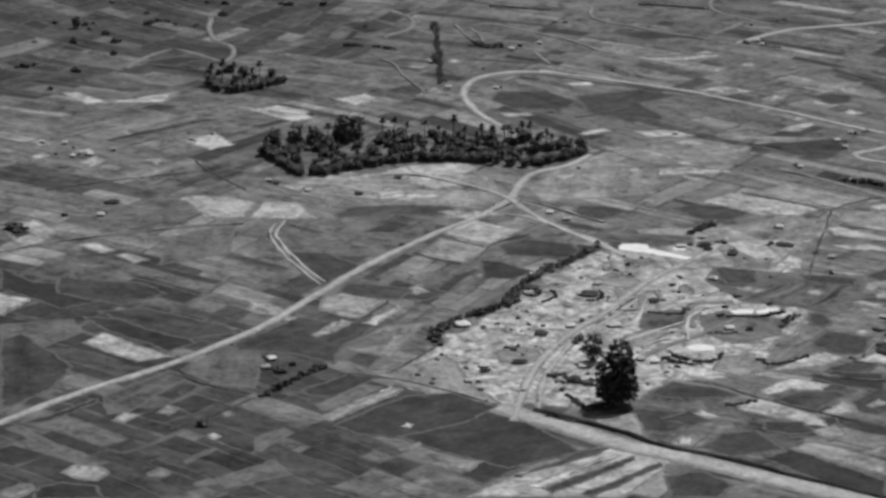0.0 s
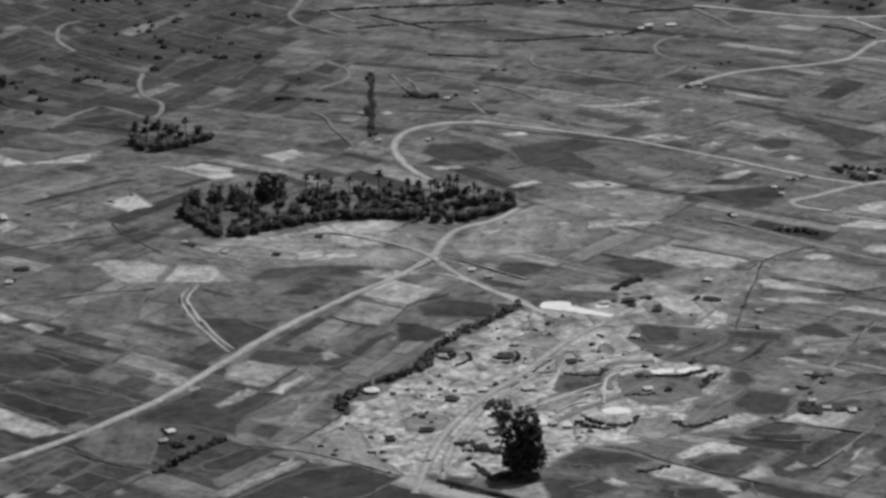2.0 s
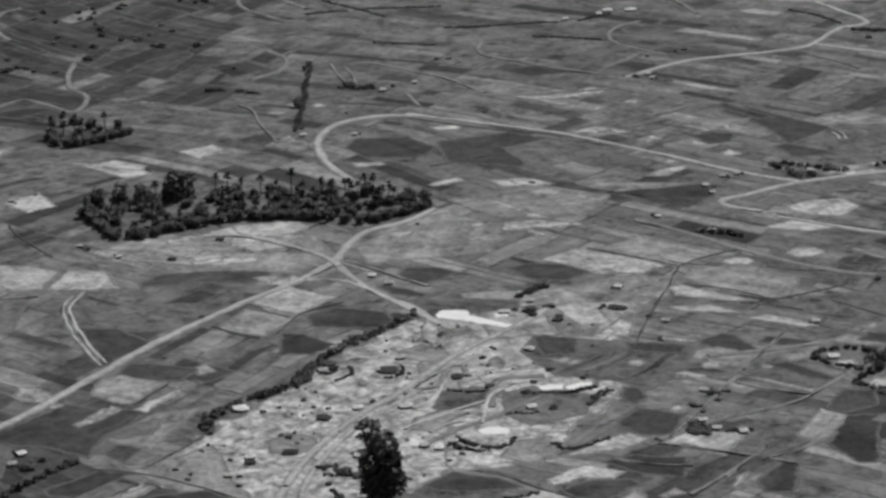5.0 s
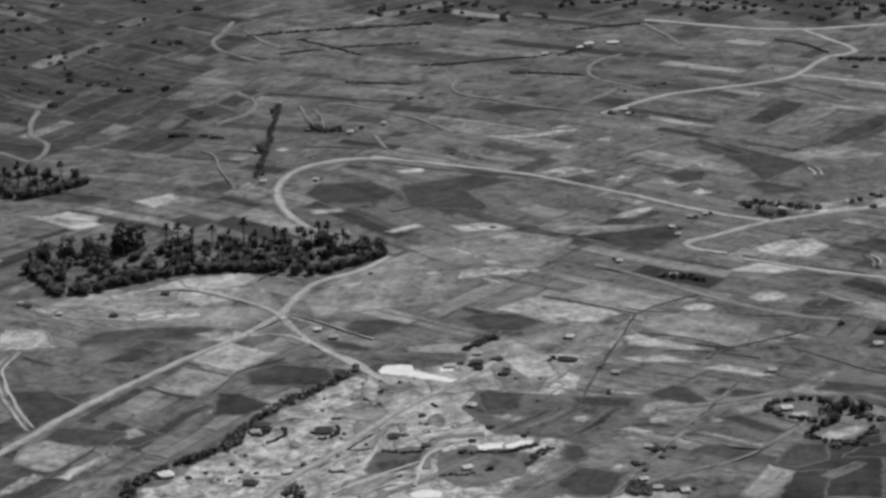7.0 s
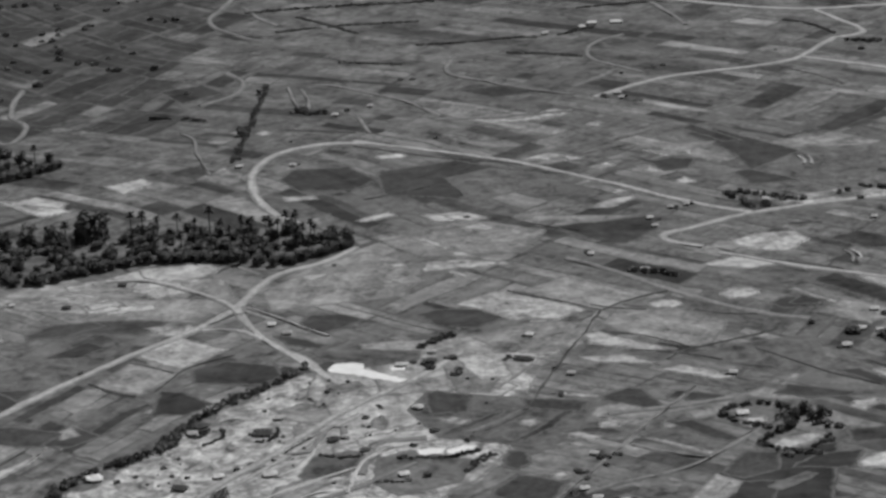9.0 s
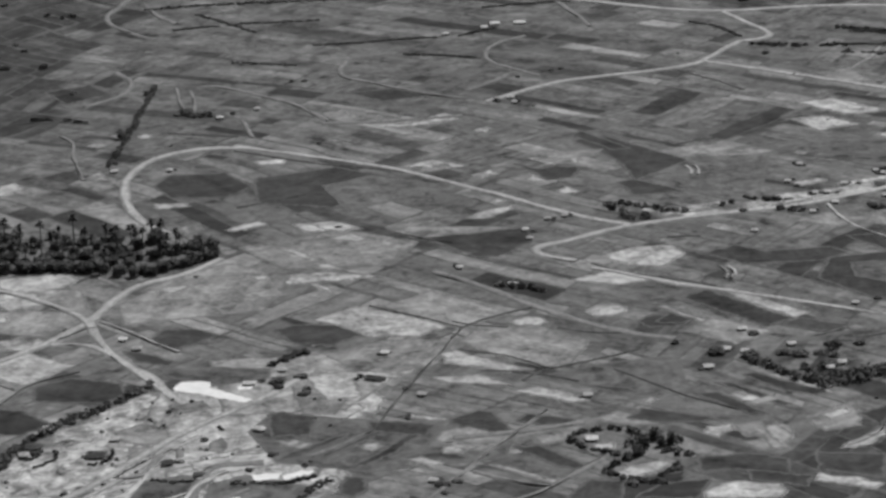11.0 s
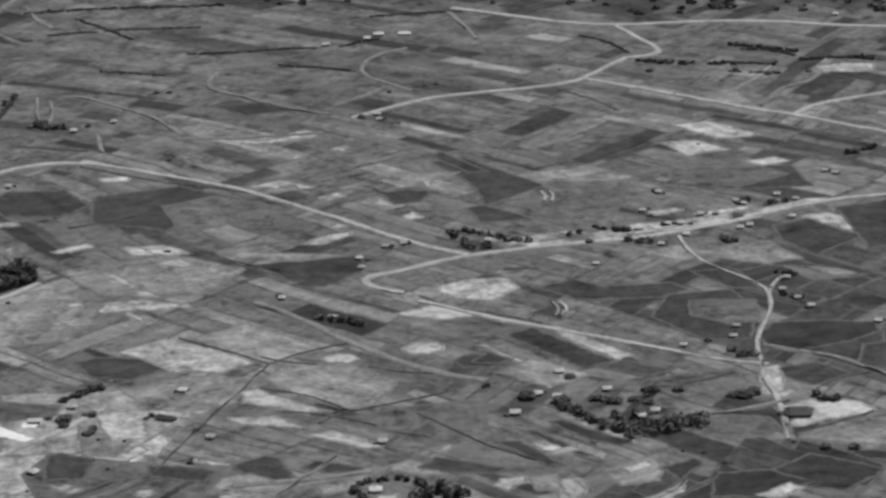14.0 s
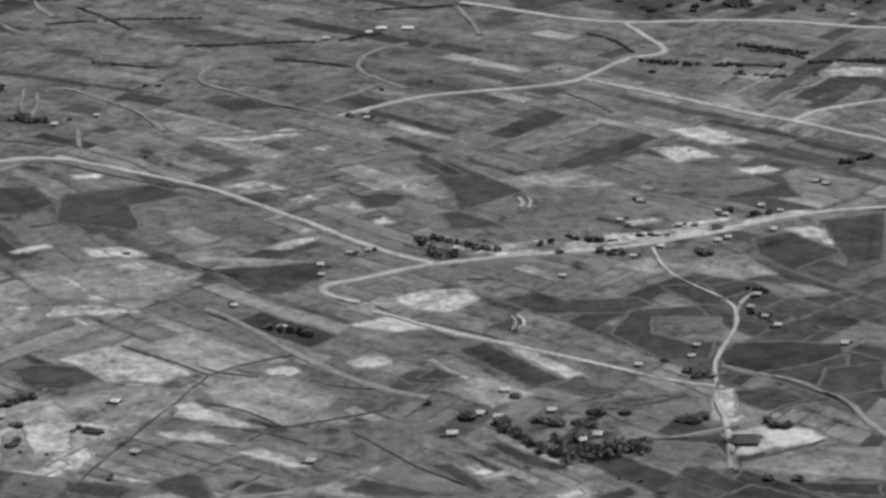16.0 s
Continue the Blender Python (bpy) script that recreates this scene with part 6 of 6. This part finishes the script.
field(3, (200.6, 1138.7), (206.8, 1148.7), (221.3, 1155.5), (227.4, 1152.6), (215.0, 1144.2), (204.7, 1133.2))
field(1, (202.7, 1130.5), (212.8, 1133.2), (234.3, 1111.7), (220.5, 1114.3))
field(4, (-62.0, 1258.2), (-50.7, 1272.0), (-37.4, 1264.8), (-45.5, 1258.0))
field(4, (-36.1, 1257.9), (-23.3, 1264.6), (-16.1, 1250.8), (-28.8, 1244.1))
field(3, (20.3, 1049.7), (26.5, 1058.7), (37.2, 1054.0), (39.4, 1046.9), (33.1, 1038.1), (22.6, 1039.8))
field(3, (61.9, 1142.5), (71.2, 1150.9), (81.4, 1144.0), (84.6, 1134.4), (75.4, 1130.3), (66.3, 1134.3))
field(3, (70.7, 1127.6), (82.2, 1132.4), (80.8, 1122.3), (71.6, 1115.6))
field(3, (97.0, 1132.5), (100.8, 1139.3), (104.9, 1130.5), (103.5, 1124.5), (97.9, 1126.4))
field(2, (81.2, 1099.4), (92.6, 1105.9), (105.8, 1102.8), (96.1, 1083.7), (82.7, 1077.3), (78.6, 1083.5))
field(2, (103.4, 1099.6), (114.8, 1106.1), (138.6, 1096.6), (134.9, 1077.7), (114.6, 1065.4), (104.5, 1077.5))
field(3, (71.8, 1074.2), (82.9, 1081.7), (91.5, 1078.7), (80.1, 1060.9), (71.5, 1060.8))
field(4, (106.8, 1122.5), (120.5, 1125.9), (124.4, 1116.0), (110.5, 1108.0), (97.2, 1109.2), (93.0, 1115.7))
field(3, (107.3, 1050.4), (122.6, 1056.4), (125.8, 1041.7), (114.6, 1030.2), (104.4, 1035.8))
field(1, (23.2, 1185.0), (36.3, 1194.0), (55.4, 1188.9), (60.0, 1177.9), (52.9, 1169.2), (38.8, 1169.1), (27.0, 1170.4))
field(0, (15.4, 1163.2), (24.8, 1161.8), (38.9, 1149.2), (29.8, 1138.8), (16.0, 1138.7))
field(1, (57.0, 1232.1), (60.5, 1243.8), (72.9, 1245.7), (83.5, 1237.7), (70.1, 1222.7), (63.4, 1224.0))
field(1, (102.5, 1243.4), (110.8, 1249.6), (128.0, 1249.5), (139.4, 1239.8), (128.0, 1227.8), (112.8, 1229.7))
field(3, (118.7, 1253.0), (129.2, 1265.4), (143.7, 1257.4), (166.7, 1247.1), (160.0, 1236.5), (147.5, 1235.7), (133.1, 1245.2))
field(4, (169.1, 1219.2), (174.8, 1222.3), (206.2, 1202.7), (196.6, 1199.5), (179.3, 1206.4), (172.9, 1208.6))
field(3, (175.6, 1230.7), (181.4, 1248.0), (202.4, 1249.2), (225.1, 1233.6), (219.7, 1208.8), (207.9, 1205.4), (189.9, 1217.8))
field(4, (199.1, 1181.6), (208.2, 1187.2), (225.2, 1178.1), (227.7, 1173.3), (220.1, 1171.3), (209.5, 1177.2))
field(1, (202.8, 1154.6), (205.6, 1162.0), (223.9, 1155.9), (222.5, 1151.0), (211.1, 1150.3))
field(3, (229.6, 1156.3), (238.4, 1164.1), (254.8, 1153.1), (243.7, 1150.0))
field(1, (241.1, 1157.0), (245.9, 1167.0), (271.6, 1158.9), (268.1, 1153.9), (252.9, 1153.0))
field(4, (245.4, 1171.9), (249.7, 1178.1), (251.9, 1174.8), (249.4, 1171.2))
field(1, (248.3, 1251.9), (253.7, 1262.6), (264.7, 1255.7), (256.8, 1249.5))
field(4, (122.2, 1194.9), (135.3, 1201.0), (160.0, 1199.9), (156.9, 1194.4), (140.9, 1193.4), (146.2, 1175.7), (132.9, 1172.4))
field(0, (320.9, 1162.1), (332.2, 1170.0), (336.0, 1165.4), (328.6, 1152.1))
field(4, (314.2, 1131.4), (328.7, 1146.1), (330.6, 1143.9), (319.8, 1131.8))
field(0, (323.4, 1134.3), (339.9, 1153.8), (340.0, 1121.1), (329.1, 1125.6))
field(3, (287.4, 1148.1), (292.7, 1155.5), (298.7, 1148.8), (297.6, 1132.6), (290.3, 1129.9))
field(4, (26.3, 1397.0), (40.5, 1399.2), (44.3, 1393.4), (30.6, 1389.8))
field(3, (43.9, 1365.0), (51.7, 1372.6), (55.3, 1362.1), (48.4, 1356.1))
field(4, (63.6, 1362.5), (77.7, 1373.9), (81.1, 1369.1), (68.9, 1360.0))
field(5, (97.6, 1369.9), (108.8, 1373.4), (120.9, 1365.5), (113.8, 1359.5), (103.4, 1364.6))
field(4, (110.7, 1351.0), (118.9, 1357.0), (127.4, 1348.5), (120.9, 1346.1))
field(4, (92.7, 1336.4), (97.0, 1338.0), (110.2, 1324.0), (107.4, 1320.6))
field(5, (83.9, 1303.1), (90.0, 1306.0), (94.6, 1300.5), (88.3, 1298.2))
field(4, (42.4, 1288.1), (52.7, 1291.8), (65.6, 1294.4), (56.8, 1284.5))
field(3, (85.8, 1284.3), (97.7, 1291.2), (101.8, 1282.1), (93.7, 1278.5))
field(4, (109.6, 1298.1), (120.3, 1289.3), (118.7, 1286.1), (110.6, 1293.1))
field(4, (107.4, 1320.6), (117.0, 1317.8), (122.7, 1311.6), (111.3, 1312.3))
# Another dark block with part of the vignette put into its tone.
field(0, (221.4, 1053.6), (229.0, 1078.7), (242.1, 1079.0), (236.9, 1032.8), (229.3, 1032.6), (220.1, 1050.9))
field(1, (225.2, 1092.9), (230.6, 1104.8), (243.2, 1103.9), (243.0, 1087.6), (230.2, 1080.4), (222.3, 1084.2))
field(3, (209.7, 1058.7), (220.2, 1084.1), (229.9, 1077.0), (221.7, 1056.3), (215.2, 1052.4))
field(4, (160.4, 1049.4), (173.4, 1066.1), (181.3, 1060.8), (194.8, 1063.9), (188.9, 1052.8), (184.0, 1039.3), (177.2, 1041.8), (170.5, 1049.7))
field(4, (158.5, 1003.0), (164.7, 1010.6), (168.3, 1005.7), (161.3, 1001.6))
field(1, (145.7, 1068.2), (153.5, 1085.4), (171.9, 1077.3), (164.8, 1057.6), (154.6, 1057.4))
field(1, (147.4, 1091.0), (148.9, 1105.8), (156.3, 1104.2), (158.0, 1094.2), (153.6, 1088.3))
field(4, (163.9, 1082.8), (166.1, 1087.4), (171.2, 1083.0), (168.9, 1080.0))
field(3, (169.3, 1005.7), (183.1, 1023.7), (187.2, 1027.4), (186.0, 1023.8), (172.2, 1004.8))
field(4, (183.2, 1011.0), (190.1, 1025.4), (192.1, 1025.5), (186.2, 1012.1))
field(1, (173.6, 996.0), (177.9, 1003.5), (185.2, 996.3), (180.9, 990.4))
field(3, (181.6, 1001.1), (183.8, 1004.6), (190.3, 1000.3), (188.1, 997.3))
field(1, (192.4, 1016.3), (203.9, 1037.2), (209.4, 1032.1), (205.3, 1006.6), (195.5, 1006.4))
field(2, (146.1, 1120.8), (164.6, 1152.6), (180.5, 1159.5), (201.8, 1147.1), (202.2, 1122.1), (178.1, 1115.5), (156.4, 1108.9))
field(3, (177.6, 1146.5), (188.7, 1148.7), (201.4, 1140.7), (195.9, 1125.0), (183.3, 1130.9), (173.5, 1130.7))
field(4, (167.4, 1115.2), (172.1, 1123.2), (178.3, 1118.5), (174.8, 1114.2))
field(4, (158.2, 1157.7), (164.9, 1160.4), (179.2, 1156.2), (178.0, 1154.2))
field(1, (170.0, 1124.4), (181.0, 1127.8), (189.2, 1121.8), (186.9, 1118.7), (174.1, 1120.2))
field(1, (-81.1, 1054.4), (-57.1, 1086.1), (-43.6, 1080.6), (-24.7, 1081.1), (-30.9, 1063.9), (-38.0, 1055.4), (-41.0, 1033.8), (-58.8, 1044.0), (-79.7, 1046.2))
field(4, (-51.8, 1065.1), (-43.6, 1080.6), (-39.9, 1084.2), (-35.2, 1080.8), (-42.0, 1069.2), (-49.3, 1062.3))
field(4, (-32.1, 1080.9), (-22.5, 1097.5), (-17.7, 1101.7), (-16.6, 1110.8), (-14.3, 1109.6), (-19.8, 1092.8), (-26.5, 1078.2))
field(3, (-48.7, 1116.1), (-40.0, 1116.3), (-23.7, 1107.6), (-31.8, 1086.7), (-37.1, 1086.5), (-49.9, 1095.0))
field(4, (-78.7, 1094.3), (-77.0, 1103.3), (-70.4, 1102.3), (-61.2, 1091.8), (-65.7, 1087.0), (-74.5, 1088.6))
field(2, (-38.0, 1055.4), (-23.7, 1072.5), (-19.1, 1069.8), (-21.6, 1055.8), (-33.4, 1051.7))
field(1, (-52.6, 1005.2), (-35.5, 1023.4), (-23.2, 1021.2), (-37.8, 998.1), (-49.8, 1000.2))
field(3, (-27.9, 1026.2), (-10.8, 1034.5), (1.9, 1048.2), (13.6, 1011.9), (25.1, 992.3), (19.9, 986.3), (2.8, 1001.6), (-14.0, 1011.2))
field(1, (-49.6, 1223.1), (-41.5, 1234.4), (-25.2, 1238.5), (-19.8, 1232.6), (-32.8, 1221.3), (-47.7, 1217.4))
field(4, (-77.0, 1264.0), (-70.2, 1268.1), (-62.4, 1264.3), (-62.8, 1258.9), (-71.4, 1258.7))
field(4, (-47.2, 1280.4), (-35.3, 1284.7), (-31.7, 1275.2), (-43.8, 1272.6))
field(4, (-33.4, 1257.2), (-20.6, 1262.9), (-15.0, 1256.1), (-29.0, 1251.2))
field(5, (-30.8, 1288.8), (-17.0, 1301.4), (-4.6, 1303.3), (-0.9, 1289.5), (-17.9, 1285.1))
field(2, (-158.2, 961.6), (-150.4, 963.8), (-135.8, 946.9), (-124.9, 939.7), (-129.8, 931.6), (-136.8, 939.0), (-148.9, 954.1))
field(2, (-125.5, 994.6), (-103.2, 1022.7), (-98.6, 1020.0), (-111.3, 998.4), (-120.6, 988.0))
field(4, (-119.6, 971.2), (-115.4, 979.3), (-109.0, 976.9), (-114.2, 968.8))
field(3, (-104.0, 978.9), (-99.6, 986.0), (-95.6, 984.0), (-98.6, 976.5))
field(3, (-80.8, 980.4), (-77.5, 983.4), (-75.8, 979.6), (-79.1, 976.6))
field(4, (-83.7, 958.2), (-81.3, 961.1), (-78.1, 957.5), (-80.7, 954.1))
field(4, (-130.4, 921.4), (-127.4, 928.2), (-118.4, 927.2), (-113.9, 922.4), (-117.7, 913.7), (-125.9, 916.6))
field(3, (-101.2, 923.2), (-96.8, 928.0), (-92.3, 922.2), (-94.9, 918.5), (-99.9, 919.2))
field(3, (-149.1, 902.9), (-144.5, 910.5), (-139.7, 910.8), (-138.0, 906.0), (-142.6, 897.5), (-148.2, 897.1))
field(0, (-137.3, 907.5), (-129.3, 913.0), (-117.3, 909.7), (-112.1, 899.3), (-136.9, 897.8))
field(2, (-84.7, 914.2), (-79.4, 919.5), (-75.1, 914.7), (-82.5, 910.8))
field(2, (-90.5, 934.1), (-79.7, 947.8), (-78.5, 945.2), (-88.3, 931.6))
field(2, (-66.3, 956.6), (-56.8, 967.0), (-52.5, 962.9), (-63.4, 943.5), (-65.6, 946.0))
field(2, (-45.8, 991.2), (-29.8, 1012.6), (-21.2, 1010.2), (-37.3, 988.9), (-42.3, 984.0))
field(1, (-38.5, 969.2), (-24.8, 989.7), (-12.6, 1002.0), (4.3, 1006.0), (21.1, 992.6), (8.6, 975.0), (-15.8, 959.8), (-28.0, 961.7))
field(5, (-13.6, 970.8), (-11.6, 974.8), (-8.9, 972.8), (-9.9, 969.4))
field(4, (-14.5, 949.2), (-6.6, 956.6), (-6.0, 954.0), (-12.5, 948.3))
field(3, (-8.0, 921.3), (-5.2, 925.5), (-2.2, 920.7), (-6.0, 917.4))
field(4, (-45.1, 978.2), (-17.0, 1010.5), (-13.5, 1007.8), (-38.8, 974.7))
field(1, (78.6, 1010.9), (88.0, 1023.3), (104.8, 1018.5), (112.6, 1010.2), (105.9, 1006.8), (84.7, 1005.4))
field(1, (81.2, 985.2), (92.3, 994.4), (99.8, 983.6), (91.1, 977.5))
field(4, (93.1, 990.5), (96.5, 994.7), (105.4, 987.9), (99.9, 985.3))
field(3, (100.5, 979.7), (107.0, 982.4), (108.5, 976.9), (102.2, 975.4))
field(4, (85.4, 960.8), (87.3, 967.9), (91.9, 966.6), (90.7, 958.4))
field(1, (93.7, 958.6), (103.0, 972.7), (115.7, 976.3), (124.1, 957.8), (111.3, 951.8), (103.0, 948.6))
field(0, (115.1, 949.4), (126.1, 958.0), (133.7, 953.1), (156.5, 931.3), (154.2, 915.2), (141.8, 921.4), (127.6, 934.6))
field(3, (126.1, 958.0), (133.1, 966.5), (142.8, 961.7), (159.0, 949.4), (157.2, 936.4), (142.8, 945.8))
field(4, (109.7, 1001.2), (120.8, 1007.8), (140.2, 991.8), (143.0, 980.8), (132.9, 982.9), (121.2, 990.6), (111.1, 993.9))
field(1, (125.1, 1008.0), (136.8, 1017.6), (149.5, 1017.3), (153.3, 1012.8), (140.8, 997.5), (130.7, 1000.9))
field(4, (141.6, 994.7), (150.5, 1008.0), (154.3, 1004.1), (155.7, 998.5), (148.6, 992.3))
field(4, (119.6, 1016.5), (133.9, 1030.6), (148.3, 1024.3), (143.2, 1018.0), (132.6, 1018.5), (123.1, 1009.7))
field(1, (138.4, 1032.7), (150.1, 1039.6), (171.2, 1038.0), (168.7, 1019.7), (154.4, 1021.8))
field(4, (128.3, 1040.0), (140.9, 1054.6), (150.4, 1060.3), (157.4, 1054.4), (148.6, 1045.7), (134.7, 1038.6))
field(1, (118.6, 984.8), (133.2, 985.7), (138.2, 974.9), (127.6, 971.5), (117.8, 976.4))
field(3, (136.5, 977.6), (145.5, 983.7), (148.2, 972.8), (139.3, 966.8))
field(4, (152.3, 956.9), (159.3, 963.8), (160.4, 960.1), (156.2, 955.6))
field(2, (109.5, 1143.8), (115.4, 1161.3), (178.4, 1149.7), (171.2, 1124.4), (155.2, 1108.9), (123.4, 1116.7))
field(1, (139.8, 1138.6), (148.2, 1144.9), (131.8, 1121.8), (123.2, 1117.6), (127.0, 1126.1))
field(4, (120.2, 1135.0), (126.7, 1136.4), (134.4, 1132.2), (130.6, 1127.3), (124.1, 1130.6))
field(1, (155.1, 1144.4), (159.7, 1145.6), (141.2, 1122.4), (135.8, 1120.7))
field(3, (150.2, 1142.6), (153.3, 1143.8), (137.6, 1123.1), (134.4, 1122.9))
field(1, (166.0, 1142.7), (174.8, 1148.0), (161.8, 1123.8), (154.3, 1113.3), (150.3, 1114.9), (160.5, 1130.6))
field(4, (150.5, 1133.2), (155.9, 1135.0), (159.6, 1130.6), (155.7, 1125.7), (150.4, 1128.6))
field(1, (179.4, 1155.5), (187.9, 1163.4), (193.9, 1162.8), (200.6, 1149.6), (206.3, 1142.9), (198.9, 1141.0), (188.4, 1147.4), (179.2, 1150.7))
field(4, (179.4, 1131.8), (188.1, 1131.0), (186.1, 1125.4), (180.5, 1125.0))
field(4, (151.8, 1200.4), (161.1, 1203.1), (162.2, 1199.0), (153.4, 1196.8))
field(4, (269.3, 1150.2), (277.7, 1153.1), (279.0, 1147.5), (272.9, 1140.2), (267.9, 1143.6))
field(4, (288.2, 1151.4), (292.8, 1152.7), (299.0, 1142.8), (295.6, 1134.7), (290.7, 1140.4))
field(3, (278.7, 1151.8), (288.0, 1155.2), (290.5, 1143.6), (281.3, 1140.7))
field(4, (308.6, 1161.3), (316.9, 1169.1), (319.0, 1164.3), (311.6, 1155.8))
field(3, (248.6, 1272.9), (257.0, 1274.5), (285.0, 1247.2), (278.0, 1242.3))
field(1, (113.9, 1158.8), (118.9, 1161.6), (132.9, 1157.0), (131.9, 1140.0), (118.5, 1138.9))
field(1, (149.9, 1152.3), (165.4, 1153.4), (176.3, 1150.0), (172.0, 1139.9), (153.4, 1143.3))
field(4, (177.2, 1134.9), (184.3, 1136.5), (191.5, 1131.0), (186.5, 1127.2))
field(4, (166.1, 1119.7), (172.5, 1121.8), (181.6, 1116.5), (176.7, 1113.3))
field(4, (195.6, 1115.9), (198.6, 1117.0), (223.3, 1102.8), (219.3, 1100.8))
field(2, (237.9, 1073.7), (250.9, 1086.1), (255.6, 1084.1), (242.5, 1070.3))
field(3, (166.9, 1105.4), (180.7, 1109.1), (190.7, 1103.4), (177.0, 1096.1))
field(4, (162.6, 1085.9), (169.4, 1087.5), (172.5, 1082.5), (165.8, 1079.9))
field(3, (76.0, 1167.7), (88.3, 1172.4), (93.3, 1164.7), (81.2, 1158.9))
field(4, (116.1, 1253.8), (131.4, 1270.2), (158.4, 1255.9), (169.8, 1247.6), (159.5, 1236.0), (141.1, 1236.0), (127.5, 1247.0))
field(4, (279.6, 1393.8), (295.5, 1402.1), (300.1, 1396.6), (283.8, 1387.7))
field(4, (304.1, 1405.7), (321.1, 1416.2), (325.9, 1412.6), (309.2, 1399.6))
field(4, (322.7, 1423.1), (344.6, 1433.0), (345.4, 1428.3), (325.5, 1417.3))
field(4, (253.3, 1381.8), (272.3, 1389.7), (275.8, 1383.6), (258.6, 1376.0))
field(3, (304.5, 1372.0), (317.6, 1382.9), (335.8, 1375.3), (319.5, 1364.2))
field(4, (303.3, 1423.2), (316.3, 1430.0), (319.0, 1426.2), (307.3, 1418.1))
field(4, (239.0, 1386.8), (249.5, 1391.9), (251.8, 1388.2), (243.0, 1382.7))
field(3, (258.9, 1242.3), (270.6, 1256.5), (294.5, 1242.3), (278.7, 1229.5))
field(4, (352.1, 1252.9), (359.6, 1256.3), (363.2, 1232.0), (357.8, 1227.9), (354.2, 1238.2))
field(5, (-18.9, 1300.4), (-6.3, 1304.6), (7.8, 1306.6), (14.5, 1297.6), (2.7, 1285.5), (-13.1, 1287.1))
field(4, (-17.3, 1284.3), (1.7, 1284.0), (8.5, 1271.2), (-4.5, 1264.4), (-17.7, 1273.0))
field(4, (0.2, 1222.7), (14.3, 1233.6), (20.8, 1228.3), (11.9, 1220.0))
field(6, (75.5, 1185.4), (78.0, 1189.9), (87.6, 1189.9), (89.0, 1184.0), (97.8, 1178.2), (106.5, 1173.2), (105.7, 1170.3), (95.3, 1173.8), (86.0, 1178.1), (77.1, 1181.0))
field(6, (99.3, 1185.6), (101.8, 1188.6), (105.4, 1187.8), (104.6, 1182.7), (100.3, 1181.9))
field(6, (95.7, 1062.6), (100.4, 1065.4), (105.5, 1064.5), (106.8, 1060.1), (101.5, 1057.2), (97.0, 1058.7))
field(6, (117.1, 1105.6), (122.2, 1108.1), (126.9, 1107.6), (126.0, 1102.8), (119.0, 1100.3))
field(6, (127.3, 1105.8), (132.9, 1110.2), (137.2, 1109.7), (136.3, 1104.3), (128.6, 1101.1))
for tone, (verts, faces, uv, margin) in FAR_FIELDS.items():
    tagged(part("far_field", mesh("far_field", verts, faces, FIELD[tone], uv, margin=margin), ground, "small fields far out on the plain"), kind="stuff")
